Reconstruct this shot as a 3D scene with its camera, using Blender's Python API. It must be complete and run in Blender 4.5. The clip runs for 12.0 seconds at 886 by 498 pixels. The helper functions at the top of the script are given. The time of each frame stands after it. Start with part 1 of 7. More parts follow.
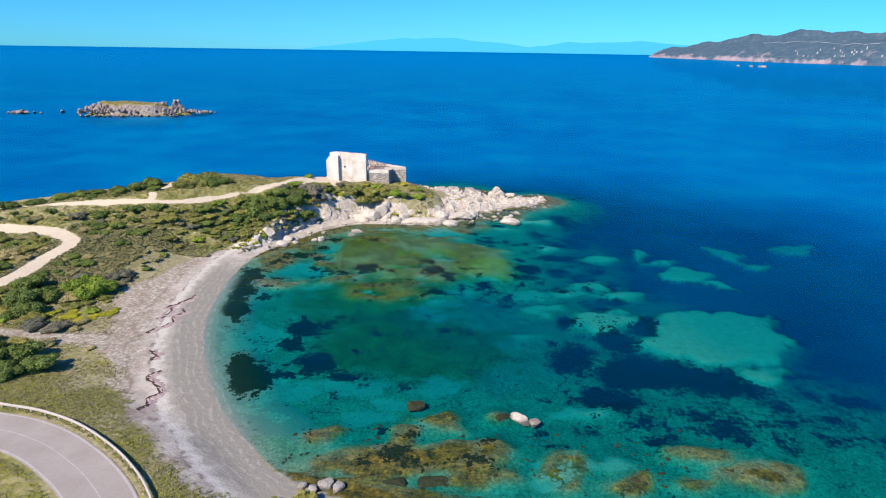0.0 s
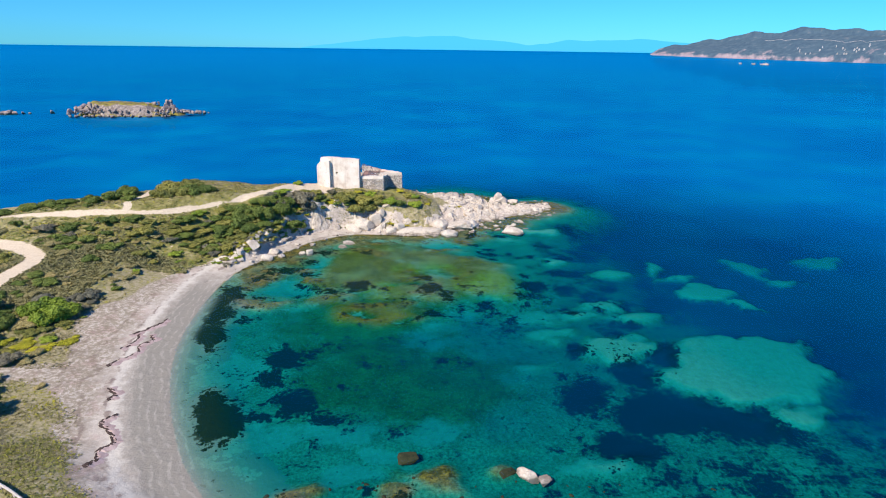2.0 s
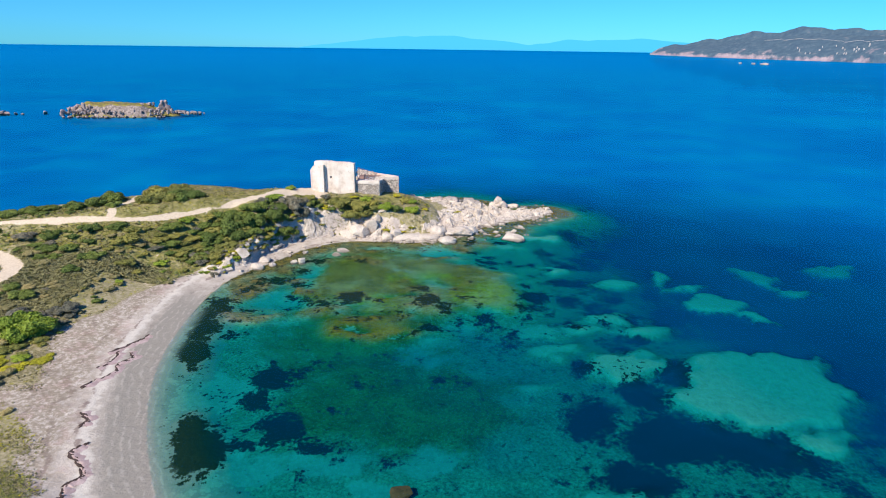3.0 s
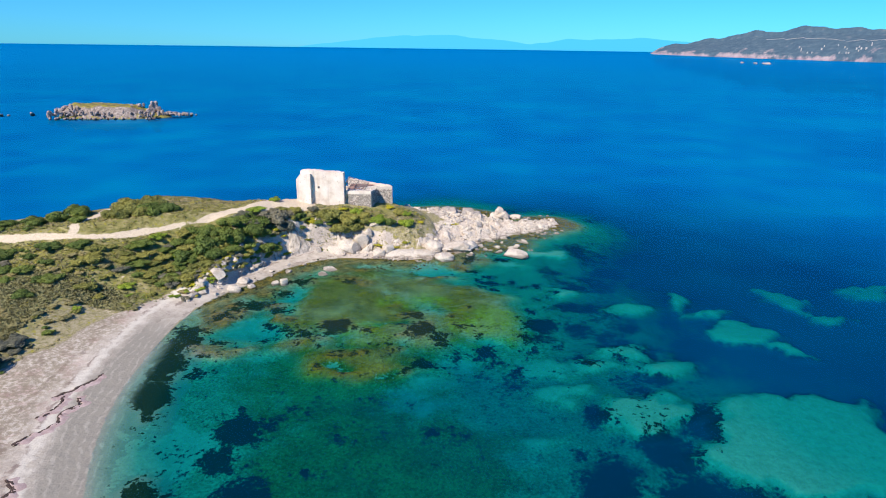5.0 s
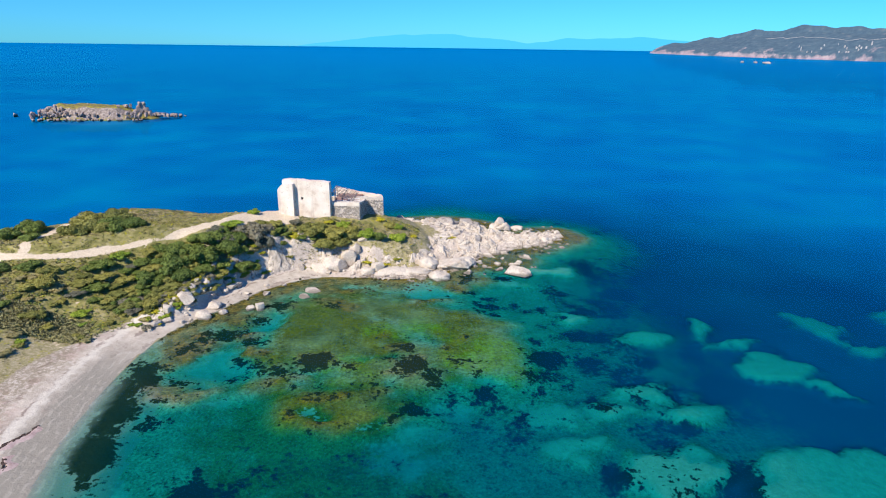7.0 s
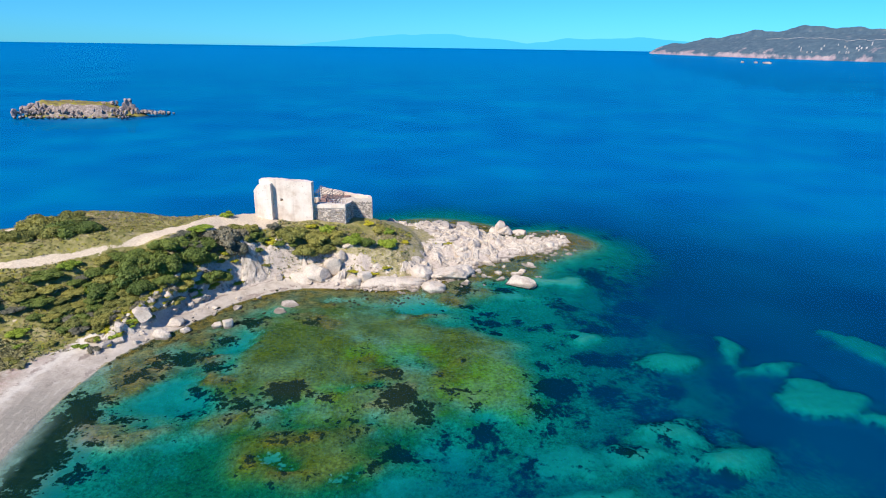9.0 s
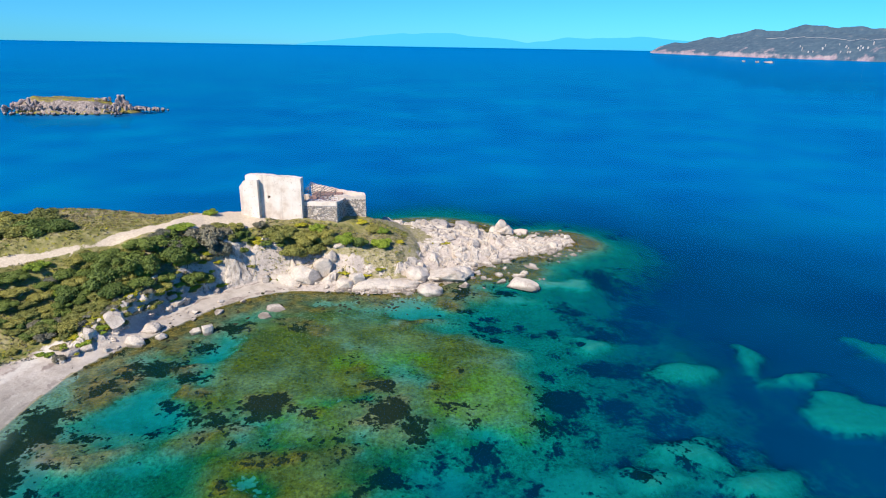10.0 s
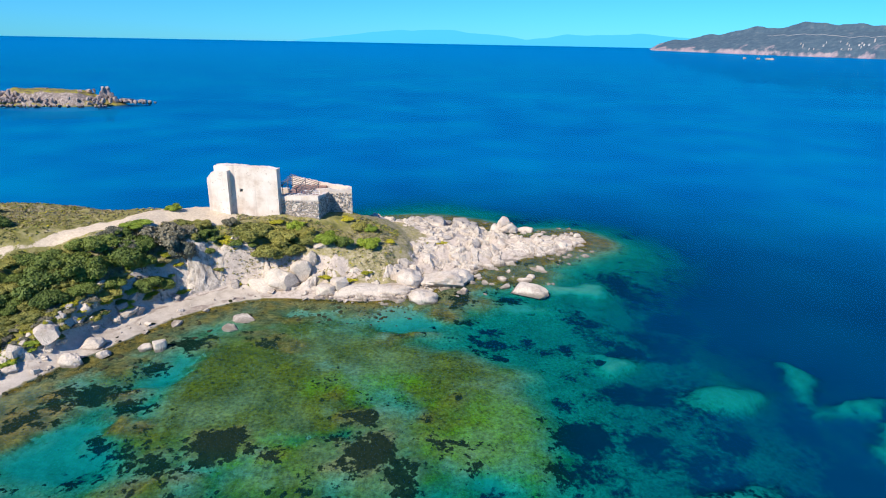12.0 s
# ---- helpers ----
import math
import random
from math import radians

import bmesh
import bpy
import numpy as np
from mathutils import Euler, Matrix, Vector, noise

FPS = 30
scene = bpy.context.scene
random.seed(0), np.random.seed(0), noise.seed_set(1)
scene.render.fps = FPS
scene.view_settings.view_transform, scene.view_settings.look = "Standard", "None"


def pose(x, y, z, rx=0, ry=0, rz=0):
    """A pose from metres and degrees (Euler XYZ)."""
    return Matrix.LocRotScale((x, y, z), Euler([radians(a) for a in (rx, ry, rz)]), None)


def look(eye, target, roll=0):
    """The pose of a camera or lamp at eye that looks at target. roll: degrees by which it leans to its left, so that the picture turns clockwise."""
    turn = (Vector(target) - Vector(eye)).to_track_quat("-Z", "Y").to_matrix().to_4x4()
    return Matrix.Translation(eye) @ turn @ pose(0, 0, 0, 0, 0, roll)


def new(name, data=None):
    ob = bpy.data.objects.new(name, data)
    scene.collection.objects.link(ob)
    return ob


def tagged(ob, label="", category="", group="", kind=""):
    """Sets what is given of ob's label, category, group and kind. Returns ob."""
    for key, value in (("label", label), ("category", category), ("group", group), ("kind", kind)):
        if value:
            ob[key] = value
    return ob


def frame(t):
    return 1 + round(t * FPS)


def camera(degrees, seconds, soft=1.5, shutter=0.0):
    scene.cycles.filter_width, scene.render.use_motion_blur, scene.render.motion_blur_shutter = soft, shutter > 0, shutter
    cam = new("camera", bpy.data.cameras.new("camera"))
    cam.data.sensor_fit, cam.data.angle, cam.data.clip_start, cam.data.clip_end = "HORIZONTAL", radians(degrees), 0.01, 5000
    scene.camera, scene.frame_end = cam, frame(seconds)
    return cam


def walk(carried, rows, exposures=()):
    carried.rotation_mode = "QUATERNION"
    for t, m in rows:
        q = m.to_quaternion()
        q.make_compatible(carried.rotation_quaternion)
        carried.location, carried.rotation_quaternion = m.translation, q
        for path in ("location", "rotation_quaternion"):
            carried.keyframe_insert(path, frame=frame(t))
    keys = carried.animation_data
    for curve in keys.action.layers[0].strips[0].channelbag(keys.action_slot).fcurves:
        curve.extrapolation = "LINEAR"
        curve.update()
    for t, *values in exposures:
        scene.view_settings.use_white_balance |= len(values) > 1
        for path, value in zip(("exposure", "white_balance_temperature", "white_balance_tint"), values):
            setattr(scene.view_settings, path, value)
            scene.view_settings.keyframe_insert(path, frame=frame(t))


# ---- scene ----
cam = camera(74.0, 12.0, soft=1.1)
PATH = [
    (0, (-2.475, -3.789, 48.799), (-2.466, -1.896, 48.154), 0.9),
    (0.5, (-2.265, -0.956, 48.777), (-2.257, 0.937, 48.13), 0.9),
    (1, (-2.121, 1.926, 48.733), (-2.113, 3.818, 48.086), 0.9),
    (1.5, (-1.952, 5.192, 48.671), (-1.944, 7.084, 48.022), 0.8),
    (2, (-1.843, 8.175, 48.686), (-1.836, 10.066, 48.036), 0.8),
    (2.5, (-1.671, 11.151, 48.805), (-1.663, 13.042, 48.154), 0.8),
    (3, (-1.47, 14.262, 48.744), (-1.461, 16.153, 48.093), 0.8),
    (5, (-0.584, 27.632, 48.779), (-0.576, 29.522, 48.126), 0.8),
    (5.5, (-0.37, 31.157, 48.778), (-0.36, 33.048, 48.125), 0.8),
    (6, (-0.07, 34.485, 48.812), (-0.06, 36.375, 48.157), 0.8),
    (6.5, (-0.011, 37.958, 48.751), (0.001, 39.848, 48.095), 0.8),
    (7, (0.286, 41.17, 48.456), (0.298, 43.059, 47.801), 0.8),
    (9, (1.19, 54.757, 45.326), (1.206, 56.647, 44.672), 0.9),
    (9.5, (1.495, 58.291, 44.258), (1.512, 60.181, 43.603), 1.0),
    (10, (1.787, 61.625, 43.149), (1.803, 63.515, 42.493), 1.0),
    (10.5, (2.026, 65.164, 42.099), (2.042, 67.052, 41.441), 1.0),
    (11, (2.174, 68.466, 41.062), (2.192, 70.354, 40.402), 1.0),
    (11.5, (2.259, 71.683, 40.029), (2.279, 73.57, 39.368), 1.0),
    (12, (2.462, 75.04, 39.053), (2.482, 76.926, 38.39), 1.1),
]
walk(cam, [(t, look(eye, target, roll)) for t, eye, target, roll in PATH])

# ---- light ----
SUN_AZ, SUN_EL = radians(217), radians(43)      # azimuth clockwise from +y
world = bpy.data.worlds.new("world")
scene.world = world
world.use_nodes = True
wt = world.node_tree
sky = wt.nodes.new("ShaderNodeTexSky")
sky.sky_type, sky.sun_disc = "NISHITA", False
sky.sun_elevation, sky.sun_rotation = SUN_EL, SUN_AZ
sky.altitude, sky.air_density, sky.dust_density, sky.ozone_density = 0.0, 1.0, 0.0, 4.0
wt.nodes["Background"].inputs["Strength"].default_value = 0.092
tone = wt.nodes.new("ShaderNodeMix")
tone.data_type, tone.blend_type = "RGBA", "MULTIPLY"
tone.inputs[0].default_value = 1.0
tone.inputs[7].default_value = (0.17, 0.74, 1.42, 1)     # deep Mediterranean blue
wt.links.new(sky.outputs[0], tone.inputs[6])
wt.links.new(tone.outputs[2], wt.nodes["Background"].inputs["Color"])
sun_data = bpy.data.lights.new("sun", "SUN")
sun_data.energy, sun_data.angle, sun_data.color = 5.0, radians(0.55), (1.0, 0.90, 0.77)
sun = new("sun", sun_data)
sun_to = Vector((math.sin(SUN_AZ) * math.cos(SUN_EL), math.cos(SUN_AZ) * math.cos(SUN_EL), math.sin(SUN_EL)))
sun.matrix_world = look(sun_to * 300, (0, 0, 0))
scene.view_settings.exposure = 0.35


# ---- materials ----
def material(name, rough=0.85, spec=0.3):
    m = bpy.data.materials.new(name)
    m.use_nodes = True
    b = m.node_tree.nodes["Principled BSDF"]
    b.inputs["Roughness"].default_value = rough
    b.inputs["Specular IOR Level"].default_value = spec
    return m, m.node_tree, b


def node(nt, kind, **values):
    n = nt.nodes.new(kind)
    for key, value in values.items():
        n.inputs[key.replace("_", " ")].default_value = value
    return n


def tex(nt, scale, detail=4.0, rough=0.6, coord="Object"):
    n = node(nt, "ShaderNodeTexNoise", Scale=scale, Detail=detail, Roughness=rough)
    if coord == "Object":
        c = nt.nodes.new("ShaderNodeTexCoord")
        nt.links.new(c.outputs["Object"], n.inputs["Vector"])
    else:
        c = nt.nodes.new("ShaderNodeNewGeometry")
        nt.links.new(c.outputs["Position"], n.inputs["Vector"])
    return n.outputs["Fac"]


def ramp(nt, fac, stops):
    n = nt.nodes.new("ShaderNodeValToRGB")
    el = n.color_ramp.elements
    while len(el) < len(stops):
        el.new(0.5)
    for e, (p, c) in zip(el, stops):
        e.position = p
        e.color = (*c, 1) if len(c) == 3 else c
    nt.links.new(fac, n.inputs["Fac"])
    return n.outputs["Color"]


def grey(a):
    return (a, a, a)


def mix(nt, fac, a, b, how="MIX"):
    n = nt.nodes.new("ShaderNodeMix")
    n.data_type, n.blend_type = "RGBA", how
    for sock, v in ((n.inputs[0], fac), (n.inputs[6], a), (n.inputs[7], b)):
        if isinstance(v, (int, float)):
            sock.default_value = v
        elif isinstance(v, tuple):
            sock.default_value = (*v, 1)
        else:
            nt.links.new(v, sock)
    return n.outputs[2]


def maths(nt, how, a, b=0.0, clamp=False):
    n = nt.nodes.new("ShaderNodeMath")
    n.operation, n.use_clamp = how, clamp
    for sock, v in zip(n.inputs, (a, b)):
        if isinstance(v, (int, float)):
            sock.default_value = v
        else:
            nt.links.new(v, sock)
    return n.outputs[0]


def span(nt, v, lo, hi, a=0.0, b=1.0, smooth=True):
    n = nt.nodes.new("ShaderNodeMapRange")
    n.interpolation_type = "SMOOTHSTEP" if smooth else "LINEAR"
    for key, value in (("From Min", lo), ("From Max", hi), ("To Min", a), ("To Max", b)):
        n.inputs[key].default_value = value
    nt.links.new(v, n.inputs["Value"])
    return n.outputs[0]


def bump(nt, bsdf, height, strength=0.5, dist=0.1):
    n = node(nt, "ShaderNodeBump", Strength=strength, Distance=dist)
    nt.links.new(height, n.inputs["Height"])
    nt.links.new(n.outputs[0], bsdf.inputs["Normal"])


def attr(nt, name):
    n = nt.nodes.new("ShaderNodeAttribute")
    n.attribute_name = name
    return n.outputs["Fac"]


def plain(name, c1, c2, scale=2.0, rough=0.85, spec=0.3, b=0.3, dist=0.05, coord="Object", vary=0.0):
    m, nt, p = material(name, rough, spec)
    n1, n2 = tex(nt, scale, 6, 0.65, coord), tex(nt, scale * 7, 3, 0.6, coord)
    f = maths(nt, "ADD", maths(nt, "MULTIPLY", n1, 0.65), maths(nt, "MULTIPLY", n2, 0.35))
    col = ramp(nt, f, [(0.34, c1), (0.64, c2)])
    if vary:
        r = nt.nodes.new("ShaderNodeObjectInfo").outputs["Random"]
        col = mix(nt, 1.0, col, ramp(nt, r, [(0, grey(1 - vary)), (1, grey(1 + vary))]), "MULTIPLY")
    nt.links.new(col, p.inputs["Base Color"])
    if b:
        bump(nt, p, f, b, dist)
    return m


def rock_material(name, light, dark, crack=0.25, scale=0.5):
    """Weathered granite: two tones, dark cracks and pits."""
    m, nt, p = material(name, 0.9, 0.25)
    n1, n2 = tex(nt, scale, 6, 0.62, "World"), tex(nt, scale * 8, 4, 0.6, "World")
    col = ramp(nt, n1, [(0.30, dark), (0.52, light), (0.75, tuple(min(1, c * 1.1) for c in light))])
    col = mix(nt, 0.35, col, ramp(nt, n2, [(0.3, dark), (0.6, light)]))
    v = node(nt, "ShaderNodeTexVoronoi", Scale=scale * 1.1)
    v.feature = "DISTANCE_TO_EDGE"
    g = nt.nodes.new("ShaderNodeNewGeometry")
    ochre = span(nt, tex(nt, scale * 0.55, 5, 0.7, "World"), 0.54, 0.68, 0.0, 0.4)
    col = mix(nt, ochre, col, tuple(c * k for c, k in zip(light, (0.72, 0.58, 0.44))))
    sep = nt.nodes.new("ShaderNodeSeparateXYZ")
    nt.links.new(g.outputs["Position"], sep.inputs[0])
    tide = maths(nt, "ADD", sep.outputs["Z"], maths(nt, "MULTIPLY", maths(nt, "SUBTRACT", n1, 0.5), 1.2))
    col = mix(nt, span(nt, tide, 0.05, 0.55, 0.75, 0.0), col, tuple(c * 0.42 for c in dark))
    warp = nt.nodes.new("ShaderNodeVectorMath")
    warp.operation = "ADD"
    n3 = node(nt, "ShaderNodeTexNoise", Scale=scale * 1.5, Detail=3.0)
    nt.links.new(g.outputs["Position"], n3.inputs["Vector"])
    nt.links.new(g.outputs["Position"], warp.inputs[0])
    nt.links.new(n3.outputs["Color"], warp.inputs[1])
    nt.links.new(warp.outputs[0], v.inputs["Vector"])
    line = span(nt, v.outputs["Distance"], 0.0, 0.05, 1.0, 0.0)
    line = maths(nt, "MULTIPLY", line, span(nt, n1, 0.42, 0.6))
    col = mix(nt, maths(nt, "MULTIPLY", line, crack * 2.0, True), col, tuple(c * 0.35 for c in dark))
    # joints darkened by colour: dirt, plus shade their shallow creases lack
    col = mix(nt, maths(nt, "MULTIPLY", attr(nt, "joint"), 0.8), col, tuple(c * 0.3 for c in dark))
    nt.links.new(col, p.inputs["Base Color"])
    bump(nt, p, maths(nt, "SUBTRACT", maths(nt, "ADD", n1, maths(nt, "MULTIPLY", n2, 0.7)), maths(nt, "MULTIPLY", line, crack * 1.2)), 0.8, 0.25)
    return m


def leaf_material(name, dark, light):
    m, nt, p = material(name, 0.62, 0.25)
    isl = nt.nodes.new("ShaderNodeNewGeometry").outputs["Random Per Island"]
    big = tex(nt, 0.9, 3, 0.6, "World")
    f = maths(nt, "ADD", maths(nt, "MULTIPLY", isl, 0.3), maths(nt, "MULTIPLY", big, 0.75))
    col = ramp(nt, f, [(0.15, dark), (0.75, light)])
    r = nt.nodes.new("ShaderNodeObjectInfo").outputs["Random"]
    col = mix(nt, 1.0, col, ramp(nt, r, [(0, (0.75, 0.8, 0.8)), (1, (1.3, 1.2, 1.1))]), "MULTIPLY")
    nt.links.new(col, p.inputs["Base Color"])
    return m


def plaster_material():
    """Old lime plaster: cream and pinkish patches, dark pits and thin rain streaks."""
    m, nt, p = material("lime_plaster", 0.92, 0.2)
    n1, n2, n3 = tex(nt, 0.35, 6, 0.65, "World"), tex(nt, 2.6, 5, 0.7, "World"), tex(nt, 0.8, 4, 0.6, "World")
    col = ramp(nt, n1, [(0.34, (0.60, 0.49, 0.39)), (0.5, (0.74, 0.65, 0.55)), (0.66, (0.80, 0.73, 0.64))])
    pits = maths(nt, "MULTIPLY", span(nt, n2, 0.58, 0.66), span(nt, n3, 0.46, 0.6))
    col = mix(nt, maths(nt, "MULTIPLY", pits, 0.75), col, (0.33, 0.25, 0.18))
    g = nt.nodes.new("ShaderNodeNewGeometry")
    mp = nt.nodes.new("ShaderNodeMapping")
    mp.inputs["Scale"].default_value = (1.6, 1.6, 0.12)
    nt.links.new(g.outputs["Position"], mp.inputs["Vector"])
    st = node(nt, "ShaderNodeTexNoise", Scale=1.0, Detail=5.0)
    nt.links.new(mp.outputs[0], st.inputs["Vector"])
    col = mix(nt, span(nt, st.outputs["Fac"], 0.54, 0.70, 0.0, 0.45), col, (0.46, 0.38, 0.31))
    nt.links.new(col, p.inputs["Base Color"])
    bump(nt, p, maths(nt, "ADD", n2, n1), 0.6, 0.06)
    return m


M_ROCK = rock_material("pale_granite", (0.63, 0.555, 0.46), (0.36, 0.295, 0.23), 0.14)
M_GREYROCK = rock_material("grey_granite", (0.44, 0.395, 0.345), (0.20, 0.17, 0.145))
M_ISLROCK = rock_material("islet_rock", (0.40, 0.32, 0.28), (0.15, 0.12, 0.11), 0.2, 0.35)
M_DROWNED = plain("weedy_stone", (0.016, 0.024, 0.014), (0.055, 0.055, 0.026), 2.0, 0.95, 0.1, 0.4, 0.05, "World")
M_PLASTER = plaster_material()
M_MASON = plain("rubble_mortar", (0.50, 0.43, 0.36), (0.70, 0.62, 0.53), 1.2, 0.95, 0.2, 0.6, 0.08, "World")
M_STONE = plain("rubble_stone", (0.36, 0.31, 0.26), (0.60, 0.52, 0.44), 3.0, 0.9, 0.25, 0.5, 0.04, "World", 0.35)
M_DARK = plain("opening_shade", (0.02, 0.018, 0.016), (0.03, 0.027, 0.024), 2.0, 0.95, 0.1, 0)
M_TIMBER = plain("grey_timber", (0.10, 0.095, 0.10), (0.20, 0.185, 0.18), 6.0, 0.8, 0.25, 0.3, 0.01)
M_PINK = plain("terracotta", (0.24, 0.14, 0.11), (0.38, 0.24, 0.19), 3.0, 0.85, 0.25, 0.2, 0.01)
M_WHITE = plain("white_paint", (0.70, 0.68, 0.65), (0.82, 0.80, 0.78), 4.0, 0.6, 0.35, 0.1, 0.01)
M_HOUSE = plain("far_house_wall", (0.36, 0.34, 0.33), (0.50, 0.47, 0.45), 0.3, 0.8, 0.2, 0)
M_RAIL = plain("pale_rail", (0.42, 0.36, 0.31), (0.58, 0.51, 0.45), 3.0, 0.6, 0.4, 0.2, 0.01)
M_LINE = plain("worn_road_line", (0.36, 0.31, 0.29), (0.50, 0.45, 0.42), 2.0, 0.85, 0.3, 0.1, 0.01, "World")
M_BARK = plain("bark", (0.07, 0.055, 0.045), (0.17, 0.14, 0.11), 6.0, 0.9, 0.2, 0.5, 0.03)
M_LEAF_DARK = leaf_material("leaf_dark", (0.041, 0.070, 0.017), (0.183, 0.244, 0.051))
M_LEAF_MID = leaf_material("leaf_olive", (0.106, 0.118, 0.031), (0.311, 0.305, 0.076))
M_LEAF_HEATH = leaf_material("leaf_heath", (0.166, 0.146, 0.062), (0.433, 0.382, 0.169))
M_LEAF_BRIGHT = leaf_material("leaf_bright", (0.105, 0.175, 0.018), (0.29, 0.38, 0.045))
M_LEAF_GREY = leaf_material("leaf_grey", (0.090, 0.094, 0.066), (0.244, 0.232, 0.165))
M_LEAF_YELLOW = leaf_material("leaf_yellow", (0.19, 0.20, 0.015), (0.45, 0.42, 0.03))
M_WRACK = plain("seaweed_mat", (0.34, 0.235, 0.215), (0.52, 0.41, 0.375), 1.2, 0.95, 0.1, 0.5, 0.08, "World")
M_DARKWRACK = plain("dark_wrack", (0.035, 0.026, 0.022), (0.10, 0.07, 0.06), 2.0, 0.95, 0.1, 0.4, 0.05, "World")
M_DRY = leaf_material("dry_grass", (0.14, 0.125, 0.05), (0.37, 0.32, 0.16))


# ---- numbers on the plan ----
def hash2(ix, iy, seed):
    h = (ix.astype(np.int64) * 374761393 + iy.astype(np.int64) * 668265263 + seed * 974711) & 0x7FFFFFFF
    h = ((h ^ (h >> 13)) * 1274126177) & 0x7FFFFFFF
    return ((h ^ (h >> 16)) & 0xFFFF) / 65535.0


def vnoise(x, y, seed=0):
    ix, iy = np.floor(x), np.floor(y)
    fx, fy = x - ix, y - iy
    fx, fy = fx * fx * (3 - 2 * fx), fy * fy * (3 - 2 * fy)
    a, b = hash2(ix, iy, seed), hash2(ix + 1, iy, seed)
    c, d = hash2(ix, iy + 1, seed), hash2(ix + 1, iy + 1, seed)
    return (a * (1 - fx) + b * fx) * (1 - fy) + (c * (1 - fx) + d * fx) * fy


def fbm(x, y, size, octaves=4, seed=0):
    """Noise from -1 to 1 with features of that many metres."""
    t, amp, tot = 0, 1.0, 0.0
    for k in range(octaves):
        t = t + amp * (vnoise(x / size * 2 ** k, y / size * 2 ** k, seed + 17 * k) * 2 - 1)
        tot += amp
        amp *= 0.5
    return t / tot * 1.6


def sstep(v, a, b):
    t = np.clip((v - a) / (b - a), 0, 1)
    return t * t * (3 - 2 * t)


def spline(pts, n=8):
    """A smooth line through plan points."""
    p = [np.array(q, float) for q in pts]
    out = []
    for i in range(len(p) - 1):
        a, b, c, d = p[max(i - 1, 0)], p[i], p[i + 1], p[min(i + 2, len(p) - 1)]
        for k in range(n):
            t = k / n
            out.append(0.5 * (2 * b + (c - a) * t + (2 * a - 5 * b + 4 * c - d) * t * t + (3 * b - a - 3 * c + d) * t ** 3))
    out.append(p[-1])
    return np.array(out)


def line_distance(x, y, pts, values=None):
    """Distance of plan points from a line, and the line's own value at the nearest place."""
    best, val = np.full(np.shape(x), 1e9), np.zeros(np.shape(x))
    for i in range(len(pts) - 1):
        ax, ay, bx, by = pts[i][0], pts[i][1], pts[i + 1][0], pts[i + 1][1]
        dx, dy = bx - ax, by - ay
        t = np.clip(((x - ax) * dx + (y - ay) * dy) / (dx * dx + dy * dy + 1e-9), 0, 1)
        d = np.hypot(x - ax - t * dx, y - ay - t * dy)
        near = d < best
        best = np.where(near, d, best)
        if values is not None:
            val = np.where(near, values[i] + t * (values[i + 1] - values[i]), val)
    return best, val


def inside(x, y, pts):
    res = np.zeros(np.shape(x), bool)
    n = len(pts)
    for i in range(n):
        (ax, ay), (bx, by) = pts[i], pts[(i + 1) % n]
        if ay == by:
            continue
        c = ((ay > y) != (by > y)) & (x < (bx - ax) * (y - ay) / (by - ay) + ax)
        res ^= c
    return res


# the coast, from the road's side round the bay to the point and back behind the ridge
SOUTH = spline([(150, 15), (80, 34), (30, 42), (0, 45), (-14, 50.5), (-22, 55.2), (-31, 65), (-35.5, 71.5), (-40.5, 81), (-44.6, 91),
                (-47.3, 102), (-48.6, 114.5), (-48.4, 127), (-46.3, 136), (-40.5, 145.5), (-35.5, 154), (-27, 160.5), (-16.5, 161),
                (-6.5, 160.8), (3, 166.5), (8.5, 173.5), (18, 180.5), (27, 186.5), (34, 191.5)], 6)
NORTH = spline([(34, 191.5), (31, 195.5), (20, 194), (13.5, 197), (11, 202), (0, 206), (-12, 203), (-28, 192.5), (-46, 187), (-68, 188),
                (-84, 184), (-91, 165), (-104, 155), (-126, 151), (-170, 146), (-260, 150)], 6)
COAST = np.vstack([SOUTH, NORTH[1:], [(-260, -120), (150, -120)]])
RIDGE = [(-170, 134, 7.5), (-118, 142, 8.6), (-98, 146, 10.6), (-80, 152, 12.0), (-62, 162, 12.2), (-46, 173, 11.4), (-34, 179, 9.6), (-23, 181, 8.9),
         (-13, 184, 7.4), (-5, 189, 3.6), (10, 187.5, 1.9), (22, 188, 1.0), (33, 191.8, 0.3)]
UPPER_PATH = spline([(-130, 140.5), (-116, 139.8), (-104.5, 140.0), (-97, 140.3), (-90, 141.5), (-84.3, 143), (-76, 144.6), (-70.5, 146.6), (-65, 150), (-59, 154.1), (-54.5, 157.9), (-50, 162.3), (-45.6, 167), (-41.5, 172.6), (-36, 174)], 6)
LOWER_ROAD = spline([(-125, 129), (-115, 131), (-108.7, 131.9), (-100, 131.2), (-93, 129.5), (-87.8, 125.5), (-87.3, 121), (-88.4, 115.6), (-89, 106.5), (-94, 97)], 6)
TOP_SPUR = spline([(-77.5, 145.5), (-78.6, 149), (-77.0, 153), (-77.5, 158)], 6)
BEACH_PATH = spline([(-82, 85.5), (-74, 86.2), (-66, 85.6), (-59, 86.0)], 6)
CLIFF_PATH = spline([(-57, 124), (-62, 127), (-63.9, 131.5), (-64.7, 136.2), (-63.3, 139.6), (-61.3, 141.4), (-62, 145), (-60.4, 149.8), (-58, 154)], 6)
ROAD = spline([(-75, 61.6), (-66, 60.3), (-60.5, 59.05), (-55.4, 57.9), (-50, 55.7), (-44.9, 52.5), (-40.6, 49.1), (-36.5, 44.8), (-32, 38), (-28.5, 29), (-27, 18)], 8)
